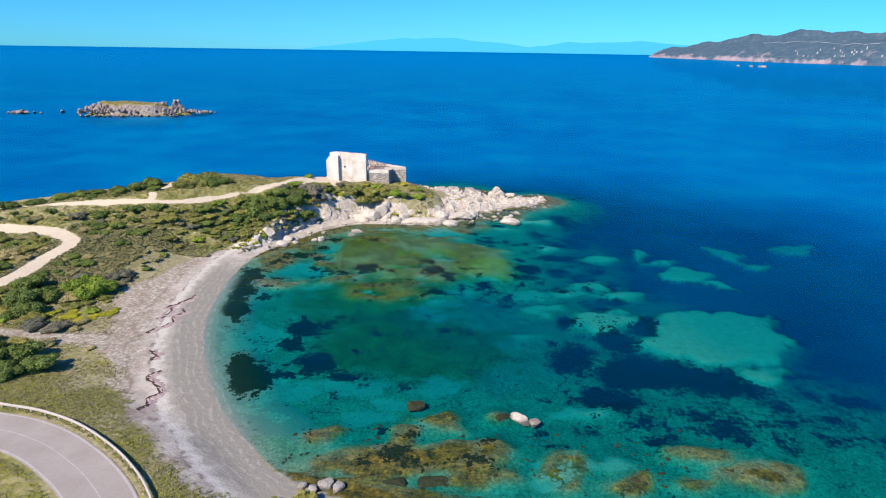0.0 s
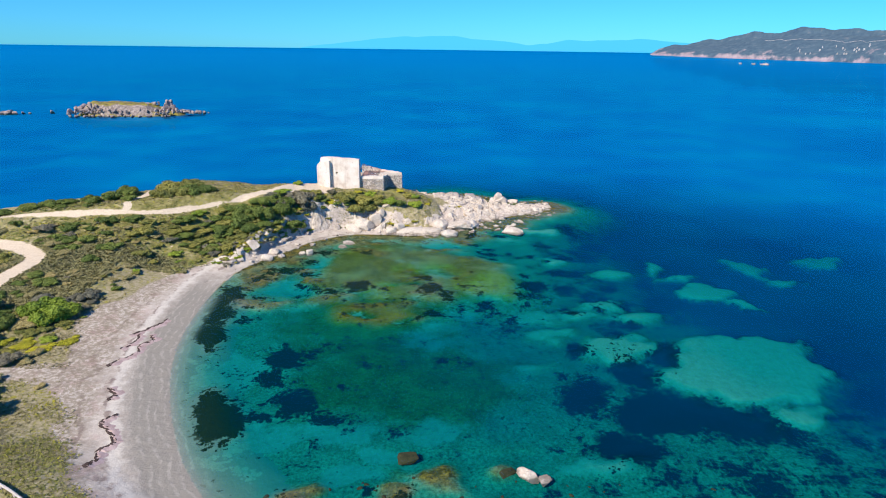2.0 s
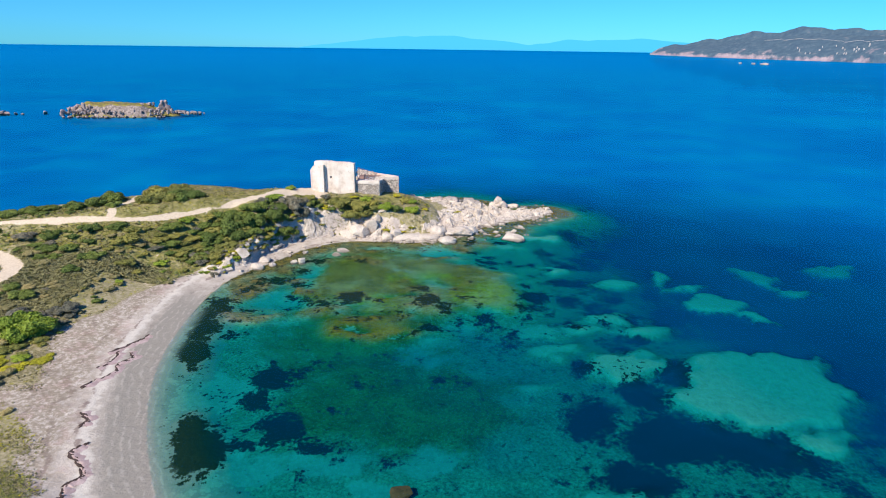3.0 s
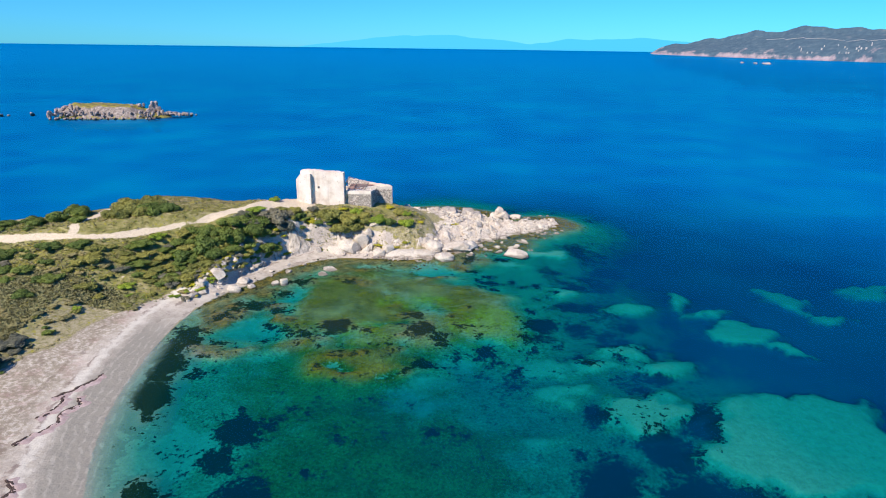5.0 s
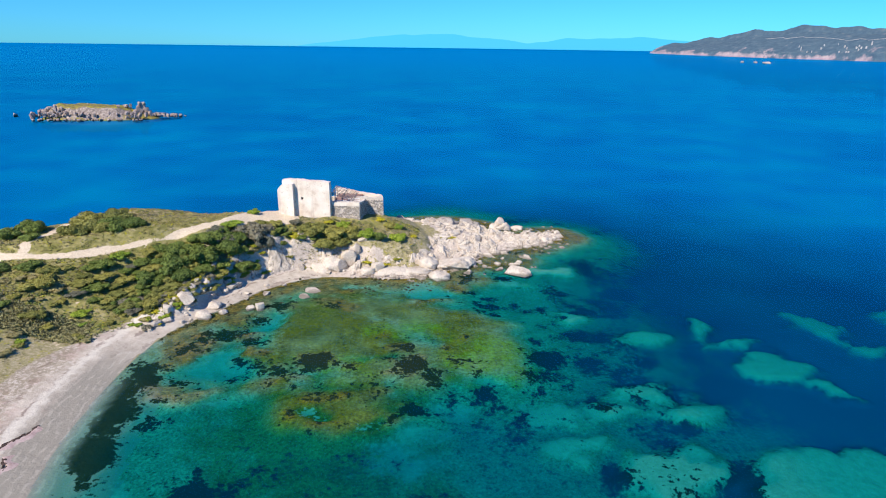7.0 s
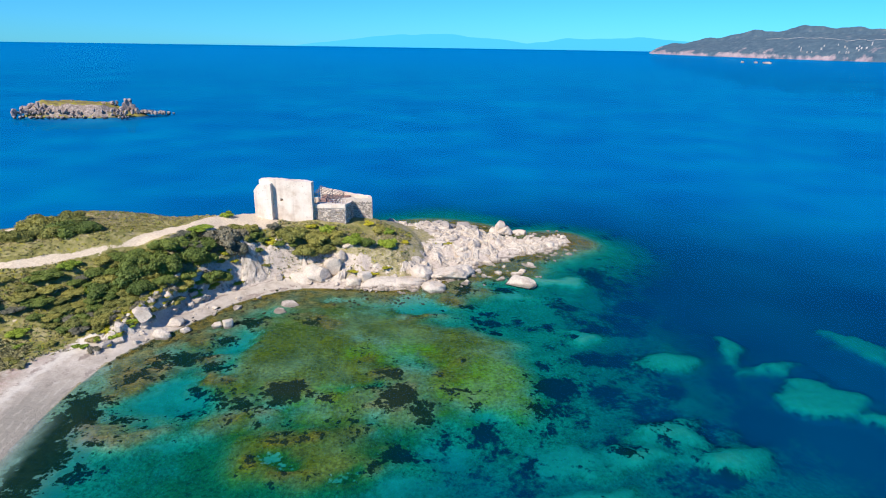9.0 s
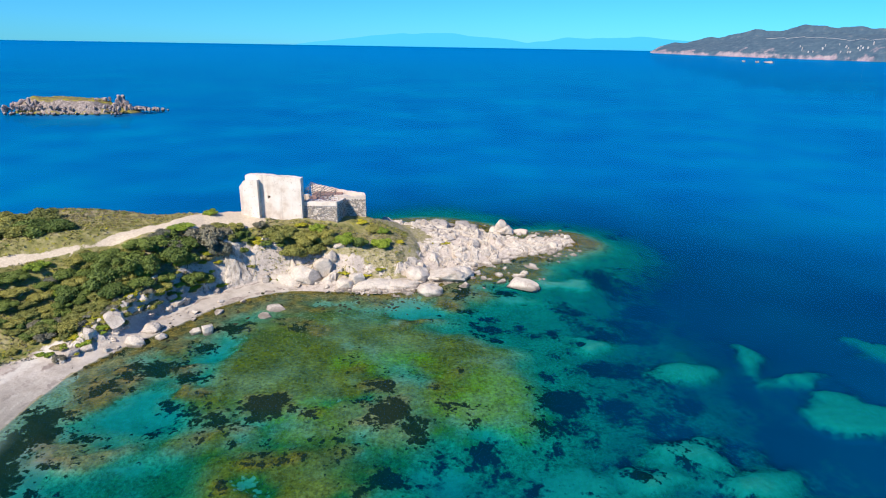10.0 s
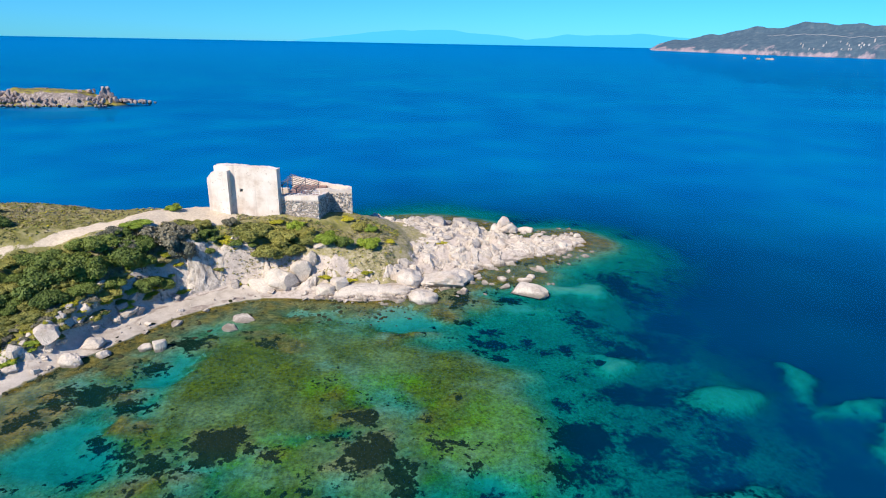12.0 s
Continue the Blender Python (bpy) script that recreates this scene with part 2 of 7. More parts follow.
ROAD_Z = 3.0


def beach_width(y):
    """Metres of bare sand between the water and the scrub."""
    return np.interp(y, (48, 55, 65, 75, 83, 94, 108, 117, 124, 134), (8.0, 9.4, 11.4, 12.2, 15.0, 16.5, 17.5, 13.5, 11.0, 8.0))


def ramp_zone(x, y):
    """Where a broad pale ramp of rock lies between the water and the bank."""
    return sstep(x, -47, -43.5) * sstep(-x, 25, 30) * sstep(y, 134, 139)


def land_height(x, y):
    d, _ = line_distance(x, y, np.vstack([SOUTH, NORTH[1:]]))
    land = inside(x, y, COAST)
    r, hr = line_distance(x, y, [(a, b) for a, b, c in RIDGE], [c for a, b, c in RIDGE])
    f = d / (d + np.maximum(0, r - 2.0 - 4.0 * sstep(-x, 45, 60)) + 1e-6)
    beach = 1 - sstep(x + 0.25 * (y - 140), -58, -43) * sstep(y, 122, 138)
    g_beach = f ** 1.75
    g_head = 0.30 * np.minimum(f, 0.3) + sstep(f, 0.22, 0.52) * 0.60 + 0.31 * sstep(f, 0.4, 1.0)
    ease = sstep(-x, 38, 43)
    g_head = g_head * (1 - ease) + ease * (0.13 * sstep(f, 0.08, 0.2) + 0.87 * f ** 0.92)
    h = hr * (g_beach * beach + g_head * (1 - beach))
    # the plateau behind the ridge holds its height out to the north cliff
    side = sstep((y - 160) + 0.35 * (x + 62), -2, 8) * sstep(-x, 38, 50) * sstep(x, -97, -86)
    h = h * (1 - side) + side * np.minimum(hr * 0.97, 0.8 * d)
    # the south: low ground behind the beach, and the road's embankment
    south = sstep(-y, -96, -70) * sstep(-x, 10, 24)
    low = np.minimum(0.11 * d, 1.5) + 1.6 * sstep(d, 15, 34)
    low = np.where(y < 52, np.minimum(0.5 * d, 3.0), low)
    h = h * (1 - south) + low * south
    east = sstep(x, -24, -12) * sstep(-y, -90, -70)
    h = h * (1 - east) + np.minimum(0.5 * d, 3.0) * east
    # beach face
    front = np.minimum(0.085 * d + 0.02, 1.3 + 0.02 * d)
    zone = beach * sstep(-d, -24, -14) * sstep(x, -84, -74) * sstep(-y, -140, -130)
    h = np.where((d < 24) & (y < 141), h * (1 - zone) + np.minimum(h, front) * zone + zone * (front - np.minimum(h, front)) * 0.8, h)
    n = fbm(x, y, 11, 4, 3)
    n2 = fbm(x, y, 2.6, 3, 9)
    rough = sstep(d, 1.5, 7) * (0.25 + 0.75 * (1 - beach)) * (1 - sstep(r, 3.5, 0.5) * 0.8)
    h = h + rough * (0.55 * n + 0.35 * n2) * np.clip(h / 4, 0.15, 1)
    crag = (1 - np.abs(fbm(x, y * 0.55, 4.2, 3, 15))) ** 2
    h = h + (1 - beach) * (y > 130) * sstep(d, 2.0, 4.5) * sstep(-d, -12, -7) * (1.9 * crag - 1.0) * (1 - 0.7 * ease)
    rise = sstep(d, 4.2, 7.6)
    h = np.where(ramp_zone(x, y) > 0, h + ramp_zone(x, y) * (1 - rise) * (np.minimum(h, 0.15 * d) - h), h)
    rd, _ = line_distance(x, y, ROAD)
    h = h * sstep(rd, 4.0, 15) + (ROAD_Z - 0.06) * (1 - sstep(rd, 4.0, 15))
    return d, land, h, beach, r


PATCHES = {"weed": [], "sand": [], "olive": [], "green": [], "lime": [], "dull": []}


def weed(x, y, r1, r2, turn=0, rnd=random.Random(3)):
    """A bed of seagrass, with a few strays round it."""
    PATCHES["weed"].append((x, y, r1, r2, turn))
    for k in range(int(1 + 0.5 * r1)):
        a, q = rnd.uniform(0, 6.28), rnd.uniform(1.05, 1.4)
        s = min(r2, 4) * rnd.uniform(0.08, 0.2) + 0.15
        PATCHES["weed"].append((x + q * r1 * math.cos(a), y + q * r2 * math.sin(a), s * rnd.uniform(1.0, 1.7), s, 0))


def sand(x, y, r1, r2, turn=0):
    PATCHES["sand"].append((x, y, r1, r2, turn))


def olive(x, y, r1, r2, turn=0):
    PATCHES["olive"].append((x, y, r1, r2, turn))


def green(x, y, r1, r2, turn=0):
    PATCHES["green"].append((x, y, r1, r2, turn))


def dull(x, y, r1, r2, turn=0):
    PATCHES["dull"].append((x, y, r1, r2, turn))


def lime(x, y, r1, r2, turn=0):
    PATCHES["lime"].append((x, y, r1, r2, turn))


def seagrass_beds():
    """Dark seagrass beds, with a few shaded spots drawn as beds: middle, half length, half width and turn."""
    weed(-32.4, 77.4, 7.6, 3.2, -69)
    weed(-27.5, 78.9, 2.5, 1.4, -4)
    weed(-27.3, 94.9, 4.4, 3.3, 26)
    weed(-28.6, 88.3, 3.2, 1.7, -71)
    weed(-23.1, 82.2, 4.0, 3.0, -65)
    weed(-17.3, 78.3, 4.0, 1.4, 0)
    weed(-17.1, 86.2, 1.5, 0.6, 0)
    # dark spots among the brown reefs, their shade put in as weed colour
    weed(-8.1, 58.9, 3.2, 1.5, -39)
    weed(-6.2, 57.6, 2.1, 1.0, 1)
    weed(-10.9, 64.4, 1.2, 1.0, -12)
    weed(-11.9, 57.3, 2.5, 0.7, 0)
    weed(2.0, 57.2, 2.1, 0.8, 2)
    weed(4.1, 61.1, 1.5, 0.7, 3)
    weed(11.2, 63.4, 1.2, 0.8, 12)
    weed(12.4, 61.3, 1.1, 0.5, 3)
    weed(-5.0, 63.0, 1.0, 0.5, 1)
    weed(-7.2, 75.6, 2.2, 0.8, 1)
    weed(-17.9, 72.2, 0.6, 0.5, -65)
    weed(30.3, 91.0, 6.1, 3.4, -87)
    weed(20.5, 85.9, 5.4, 3.9, 62)
    weed(30.7, 80.9, 8.8, 5.4, 15)
    weed(40.1, 79.0, 7.8, 5.0, -22)
    weed(46.4, 75.9, 3.3, 1.7, 13)
    weed(23.5, 73.2, 5.4, 3.5, 15)
    weed(27.2, 67.5, 3.1, 1.3, 6)
    weed(28.1, 63.4, 2.4, 1.6, 28)
    weed(35.1, 69.1, 2.4, 1.6, 39)
    weed(37.4, 65.8, 5.3, 1.8, 5)
    weed(38.9, 63.9, 1.5, 0.9, 20)
    weed(44.5, 62.8, 1.6, 1.0, 86)
    weed(18.4, 64.8, 1.5, 1.1, 21)
    weed(51.8, 63.6, 2.1, 1.0, 16)
    weed(55.1, 68.1, 2.4, 1.2, 25)
    weed(48.5, 68.0, 3.8, 1.2, 5)
    weed(48.0, 72.2, 2.8, 1.8, -28)
    weed(61.4, 73.3, 5.2, 2.2, 12)
    weed(16.9, 72.7, 1.3, 0.9, 65)
    weed(14.4, 71.9, 0.9, 0.7, 68)
    weed(57.8, 63.7, 1.4, 0.7, 37)
    weed(22.2, 99.6, 2.9, 2.0, 66)
    weed(37.8, 98.1, 5.4, 3.2, 58)
    weed(37.6, 94.1, 2.6, 1.7, 52)
    weed(70.2, 98.6, 9.3, 3.7, 9)
    weed(66.7, 85.5, 8.2, 3.9, 16)
    weed(59.5, 91.9, 2.9, 1.7, 26)
    weed(58.8, 81.3, 4.7, 1.9, 9)
    weed(-42.6, 101.1, 6.0, 2.8, -67)
    weed(-44.0, 110.6, 6.3, 2.7, -68)
    weed(-44.6, 118.9, 4.6, 2.3, -68)
    weed(57.0, 114.7, 8.4, 5.1, 24)
    weed(45.5, 120.8, 7.0, 4.5, 21)
    weed(81.2, 122.2, 10.2, 5.1, 17)
    weed(-1.8, 95.8, 1.7, 1.1, 1)
    weed(1.3, 96.9, 0.8, 0.7, 80)
    weed(3.0, 94.7, 0.9, 0.4, 2)
    weed(-10.4, 103.1, 1.5, 0.6, 0)
    weed(-4.4, 100.9, 0.7, 0.6, -1)
    weed(-18.2, 113.8, 1.9, 0.7, -0)
    weed(-13.7, 115.8, 1.0, 0.8, -9)
    weed(60.9, 99.4, 3.5, 1.7, 36)
    weed(61.3, 107.0, 2.0, 1.0, 27)
    weed(-30.7, 146.4, 2.8, 1.7, -8)
    weed(-33.7, 140.3, 2.0, 1.4, -25)
    weed(-24.0, 149.3, 1.2, 0.7, -4)
    weed(-20.8, 146.3, 2.0, 1.6, -60)
    weed(-36.6, 134.4, 3.8, 2.0, -7)
    weed(-40.1, 132.2, 1.9, 1.1, -51)
    weed(-32.2, 130.7, 2.1, 1.3, -15)
    weed(-42.4, 129.0, 1.9, 1.2, 74)
    weed(-39.4, 128.1, 0.9, 0.5, -20)
    weed(-28.1, 127.3, 0.7, 0.5, -43)
    weed(-30.6, 124.4, 2.5, 0.8, -19)
    weed(-27.9, 122.2, 2.5, 0.8, -1)
    weed(-24.1, 121.9, 2.1, 1.3, -62)
    weed(-21.0, 120.5, 1.1, 0.7, -13)
    weed(-19.9, 125.1, 3.1, 2.3, -17)
    weed(-13.3, 123.8, 1.2, 0.9, 44)
    weed(-31.6, 119.3, 1.0, 0.7, -43)
    weed(-38.8, 119.0, 1.8, 0.5, -1)
    weed(-20.5, 117.5, 0.4, 0.3, -20)
    weed(-17.9, 115.0, 1.8, 0.7, 26)
    weed(-15.5, 115.0, 0.5, 0.4, -27)
    weed(-14.0, 116.1, 0.7, 0.4, 60)
    weed(-20.4, 110.1, 0.9, 0.6, -20)
    weed(-15.4, 108.1, 1.8, 0.4, 0)
    weed(-38.5, 108.0, 1.1, 0.6, -23)
    weed(-40.1, 113.5, 1.3, 0.7, -13)
    weed(-46.8, 122.1, 3.2, 1.7, -45)
    weed(-44.2, 122.2, 2.1, 1.3, -29)
    weed(-46.4, 119.0, 2.6, 1.5, -34)
    weed(-45.5, 112.4, 5.6, 2.7, -72)
    weed(-45.8, 115.6, 3.6, 1.8, -45)
    weed(-44.6, 107.7, 3.2, 1.7, -31)
    weed(-46.5, 136.8, 3.2, 1.1, -2)
    weed(-6.4, 129.7, 1.7, 1.4, -77)
    weed(-7.5, 126.0, 0.9, 0.6, -78)
    weed(-3.9, 124.3, 3.3, 2.9, -77)
    weed(-6.1, 122.2, 0.9, 0.9, -42)
    weed(-0.7, 120.2, 2.2, 1.8, -87)
    weed(1.4, 116.0, 1.3, 1.2, 4)
    weed(4.1, 124.8, 0.9, 0.7, 4)
    weed(2.9, 126.4, 0.5, 0.4, 8)
    weed(4.7, 134.1, 0.7, 0.7, 31)
    weed(1.3, 130.3, 0.5, 0.4, 87)
    weed(-2.8, 112.6, 2.5, 1.8, 18)
    weed(-5.9, 109.8, 1.2, 1.0, -11)
    weed(6.9, 116.5, 3.1, 1.7, 36)
    weed(8.8, 113.8, 1.6, 1.2, 11)
    weed(12.1, 110.8, 2.7, 2.0, 70)
    weed(14.8, 117.5, 1.9, 0.8, 78)
    weed(18.1, 127.2, 3.3, 2.6, 56)
    weed(16.8, 122.7, 2.9, 1.3, 4)
    weed(20.2, 120.2, 0.8, 0.5, 67)
    weed(25.1, 127.7, 3.1, 2.3, 37)
    weed(26.3, 136.7, 4.1, 2.3, 8)
    weed(29.3, 135.5, 2.8, 2.0, 21)
    weed(17.6, 134.4, 1.0, 0.8, 26)
    weed(19.6, 140.6, 1.4, 0.9, 11)
    weed(20.2, 146.7, 1.6, 1.2, 62)
    weed(17.2, 146.4, 1.2, 1.0, 42)
    weed(14.9, 148.3, 1.4, 1.2, 61)
    weed(11.2, 148.7, 1.9, 1.6, 56)
    weed(8.5, 148.1, 1.6, 1.1, 82)
    weed(11.1, 144.4, 0.8, 0.7, 74)
    weed(8.8, 146.2, 1.2, 0.6, 4)
    weed(24.2, 143.7, 1.0, 0.8, 25)
    weed(29.6, 146.5, 3.5, 2.3, 15)
    weed(23.2, 116.2, 2.0, 1.3, 61)
    weed(10.7, 107.6, 1.8, 1.0, 5)
    weed(6.5, 110.3, 1.2, 0.8, 4)
    weed(27.9, 120.6, 2.2, 1.5, 54)
    weed(24.5, 114.1, 1.7, 1.1, 15)
    weed(6.8, 161.8, 3.4, 1.5, 87)
    weed(14.1, 162.3, 2.5, 1.9, 14)
    weed(7.0, 153.9, 1.9, 1.2, 5)
    weed(11.1, 152.4, 1.5, 1.0, 6)
    weed(39.2, 156.1, 6.6, 2.3, 4)
    weed(33.7, 151.8, 4.2, 2.1, 8)
    weed(36.0, 128.0, 2.8, 1.8, 28)
    weed(34.7, 109.4, 3.4, 2.1, 42)
    # dark band at the slabs' foot: shore shadow and weed, both drawn as weed
    weed(-7.8, 161.7, 4.7, 1.1, 2)
    weed(40.2, 157.8, 4.5, 3.0, 37)
    weed(33.0, 151.9, 3.3, 1.7, 10)
    weed(33.8, 146.2, 3.1, 1.5, 9)
    weed(28.8, 146.4, 3.4, 2.1, 14)
    weed(31.2, 137.8, 3.6, 1.4, 5)
    weed(25.1, 126.0, 2.5, 1.7, 23)
    weed(24.2, 129.0, 1.8, 1.3, 28)


def sand_pools():
    """Bare sand between them."""
    sand(-24.1, 74.4, 6.9, 2.8, -1)
    sand(-16.4, 75.2, 8.3, 1.9, 1)
    sand(-2.4, 76.2, 2.5, 1.8, 2)
    sand(-10.4, 71.6, 3.8, 1.5, 1)
    sand(-34.9, 88.4, 6.6, 5.0, -27)
    sand(-13.1, 66.7, 2.6, 1.8, -6)
    sand(48.3, 92.2, 14.2, 7.8, 15)
    sand(50.1, 80.5, 5.6, 2.9, 16)
    sand(50.7, 101.5, 12.7, 4.5, 6)
    sand(18.7, 69.4, 3.5, 1.5, 5)
    sand(17.9, 59.4, 3.3, 1.0, 3)
    sand(11.7, 55.6, 1.6, 1.3, 31)
    sand(-40.7, 90.7, 9.1, 1.9, -70)
    sand(-28.3, 67.2, 5.6, 1.9, -49)
    sand(-28.9, 74.4, 4.9, 2.5, -69)
    sand(34.8, 114.9, 5.0, 1.5, 3)
    sand(29.2, 100.4, 6.2, 4.0, 17)
    sand(19.1, 105.3, 4.4, 1.7, 3)
    sand(72.0, 141.9, 6.3, 3.5, -63)
    sand(77.1, 133.7, 5.4, 2.9, 24)
    sand(58.0, 127.1, 4.8, 3.5, -64)
    sand(62.5, 120.0, 3.6, 2.2, -51)
    sand(94.2, 147.1, 7.6, 3.2, 13)
    sand(47.8, 95.5, 13.5, 7.6, 23)
    sand(-4.6, 105.6, 4.3, 2.5, 0)
    sand(11.2, 94.6, 2.8, 1.3, 4)
    sand(-3.6, 101.9, 4.2, 1.7, 1)
    sand(-35.6, 91.6, 5.8, 3.4, -14)
    sand(25.8, 113.0, 3.8, 1.4, 4)
    sand(-35.0, 123.7, 3.8, 1.6, 24)
    sand(-34.4, 127.9, 2.7, 1.6, -55)
    sand(-39.8, 120.4, 3.8, 1.1, -2)
    sand(-40.4, 107.3, 2.3, 1.3, -37)
    sand(-30.9, 138.1, 4.3, 1.3, 36)
    sand(-37.7, 136.8, 2.5, 0.9, -2)
    sand(-32.1, 115.3, 2.0, 0.7, -3)
    sand(-17.9, 111.9, 1.7, 0.6, -1)
    sand(-46.3, 130.4, 2.8, 0.6, -0)
    sand(8.6, 120.0, 1.8, 0.7, 2)
    sand(1.9, 113.2, 1.6, 1.2, 2)
    sand(-2.6, 109.0, 4.5, 2.0, 0)
    sand(-8.9, 110.5, 1.6, 1.0, -4)
    sand(25.2, 142.3, 2.1, 1.7, 30)
    sand(-1.9, 153.9, 4.2, 2.7, 1)
    sand(16.3, 111.0, 3.0, 1.1, 3)
    sand(39.4, 136.8, 4.3, 2.4, 13)
    sand(48.2, 141.5, 3.1, 1.1, -83)
    sand(53.2, 135.0, 2.6, 1.1, 10)
    sand(70.6, 143.4, 5.6, 3.0, -84)
    sand(56.2, 127.0, 5.3, 3.8, 58)
    sand(30.9, 118.7, 3.5, 2.0, 14)
    sand(35.2, 114.3, 4.2, 1.5, 5)
    sand(-28.6, 141.9, 3.6, 1.0, 25)
    sand(-1.9, 154.9, 4.7, 2.8, 1)
    sand(-17.1, 156.5, 4.7, 1.0, 1)
    sand(-36.8, 126.2, 4.2, 1.7, 61)
    sand(-31.7, 139.1, 4.9, 1.3, 46)
    sand(38.9, 137.7, 4.4, 2.3, 15)
    sand(48.6, 141.9, 2.8, 1.0, -74)
    sand(53.8, 135.9, 2.9, 1.2, 12)
    sand(24.4, 144.4, 2.2, 1.2, 8)
    sand(16.1, 159.0, 2.5, 1.4, 6)
    sand(-9.8, 126.2, 2.9, 0.8, 0)
    sand(25.4, 167.0, 4.9, 2.4, 7)


def algae_reefs():
    """Brown algae over shallow rock."""
    olive(-17.7, 62.4, 1.9, 1.4, -66)
    olive(-2.7, 66.0, 3.6, 1.4, -25)
    olive(-7.2, 63.0, 3.2, 2.5, -82)
    olive(-4.1, 58.5, 10.8, 3.5, 1)
    olive(4.3, 59.2, 3.2, 2.7, 68)
    olive(6.0, 68.3, 1.1, 0.8, 10)
    olive(31.8, 59.9, 4.7, 1.7, 5)
    olive(37.2, 56.1, 5.4, 2.7, 12)
    olive(21.3, 54.7, 3.2, 1.7, 9)
    olive(13.4, 56.3, 3.3, 2.6, 53)
    olive(29.4, 54.2, 1.8, 0.8, 9)
    dull(-12.3, 86.3, 13.1, 7.1, -0)
    olive(3.5, 54.6, 4.1, 1.5, 2)
    olive(-42.0, 126.9, 4.4, 3.5, -34)
    olive(-38.9, 115.4, 4.7, 2.9, -6)
    olive(-11.8, 56.3, 6.3, 2.3, 0)
    dull(-7.8, 83.6, 10.4, 4.7, 1)
    olive(-41.0, 126.5, 4.5, 2.8, 69)
    olive(-33.6, 134.5, 2.7, 1.8, -16)
    olive(-30.4, 128.2, 3.2, 2.3, -30)
    olive(-37.4, 116.3, 6.2, 2.2, -3)
    olive(-42.0, 115.7, 2.5, 1.3, -44)
    olive(-18.0, 146.8, 4.1, 3.4, -58)
    olive(-34.8, 139.8, 5.5, 2.6, 53)
    olive(-43.2, 132.6, 4.7, 2.1, 52)
    olive(-21.8, 156.9, 6.4, 2.6, -0)
    olive(3.9, 157.6, 3.3, 2.6, 7)
    olive(-19.8, 148.7, 4.0, 3.1, -24)
    olive(-39.4, 129.0, 3.7, 1.9, 46)
    olive(13.2, 171.6, 6.1, 3.1, 5)
    olive(-35.7, 150.7, 4.8, 2.1, 56)
    olive(-12.8, 159.0, 7.1, 1.6, 2)
    olive(-3.3, 150.0, 4.8, 2.0, 1)


def green_turf():
    """Green algal turf."""
    green(-13.9, 134.9, 12.2, 7.2, -3)
    green(-3.3, 142.6, 8.0, 6.8, -2)
    green(8.6, 130.3, 6.9, 6.3, 38)
    green(-10.9, 123.5, 5.8, 3.4, -3)
    green(-24.0, 118.2, 6.2, 2.9, -4)
    green(-18.8, 142.2, 5.7, 4.3, -12)
    green(3.6, 138.9, 7.5, 6.4, 83)
    green(-23.4, 131.4, 7.7, 4.7, -8)
    green(-16.3, 137.9, 13.2, 5.7, -2)
    green(6.3, 130.4, 6.8, 6.3, 30)
    green(-6.6, 143.6, 5.7, 4.9, -15)
    green(-17.9, 131.1, 16.4, 10.0, -3)
    green(5.0, 129.3, 9.8, 6.5, 85)


def wide_turf():
    """The broad carpets of algae under the rest."""
    dull(-11, 90, 15.4, 13.0)
    dull(-16, 108, 14.5, 13.4)
    dull(2, 88, 9, 9)
    olive(-24, 155, 11, 4)
    olive(3, 162, 9, 3.5)
    olive(15, 173, 9, 5)
    green(8, 130, 8.4, 11.5)
    green(-20, 144, 16.1, 11.1)
    green(-8, 126, 11.8, 10.1)
    green(-13, 112, 9.0, 5.6)
    lime(9, 127, 6.5, 9)
    lime(10, 119, 5, 5)
    lime(-5, 137, 5, 3.5)
    lime(-15, 123, 4, 3)


seagrass_beds()
sand_pools()
algae_reefs()
green_turf()
wide_turf()


def patch_field(kind, x, y, warp, size, seed, edge):
    wx = x + warp * fbm(x, y, size, 4, seed)
    wy = y + warp * fbm(x, y, size, 4, seed + 5)
    out = np.full(np.shape(x), -3.0)
    for px, py, r1, r2, turn in PATCHES[kind]:
        c, s = math.cos(radians(turn)), math.sin(radians(turn))
        u, v = (wx - px) * c + (wy - py) * s, (wy - py) * c - (wx - px) * s
        q = np.sqrt((u / (r1 + 0.25)) ** 2 + (v / (r2 + 0.25)) ** 2)
        out = np.maximum(out, (1 - q) * (min(r1, r2) + 0.25 if edge < 3 else min(r1, r2, edge)) / edge)
    return out


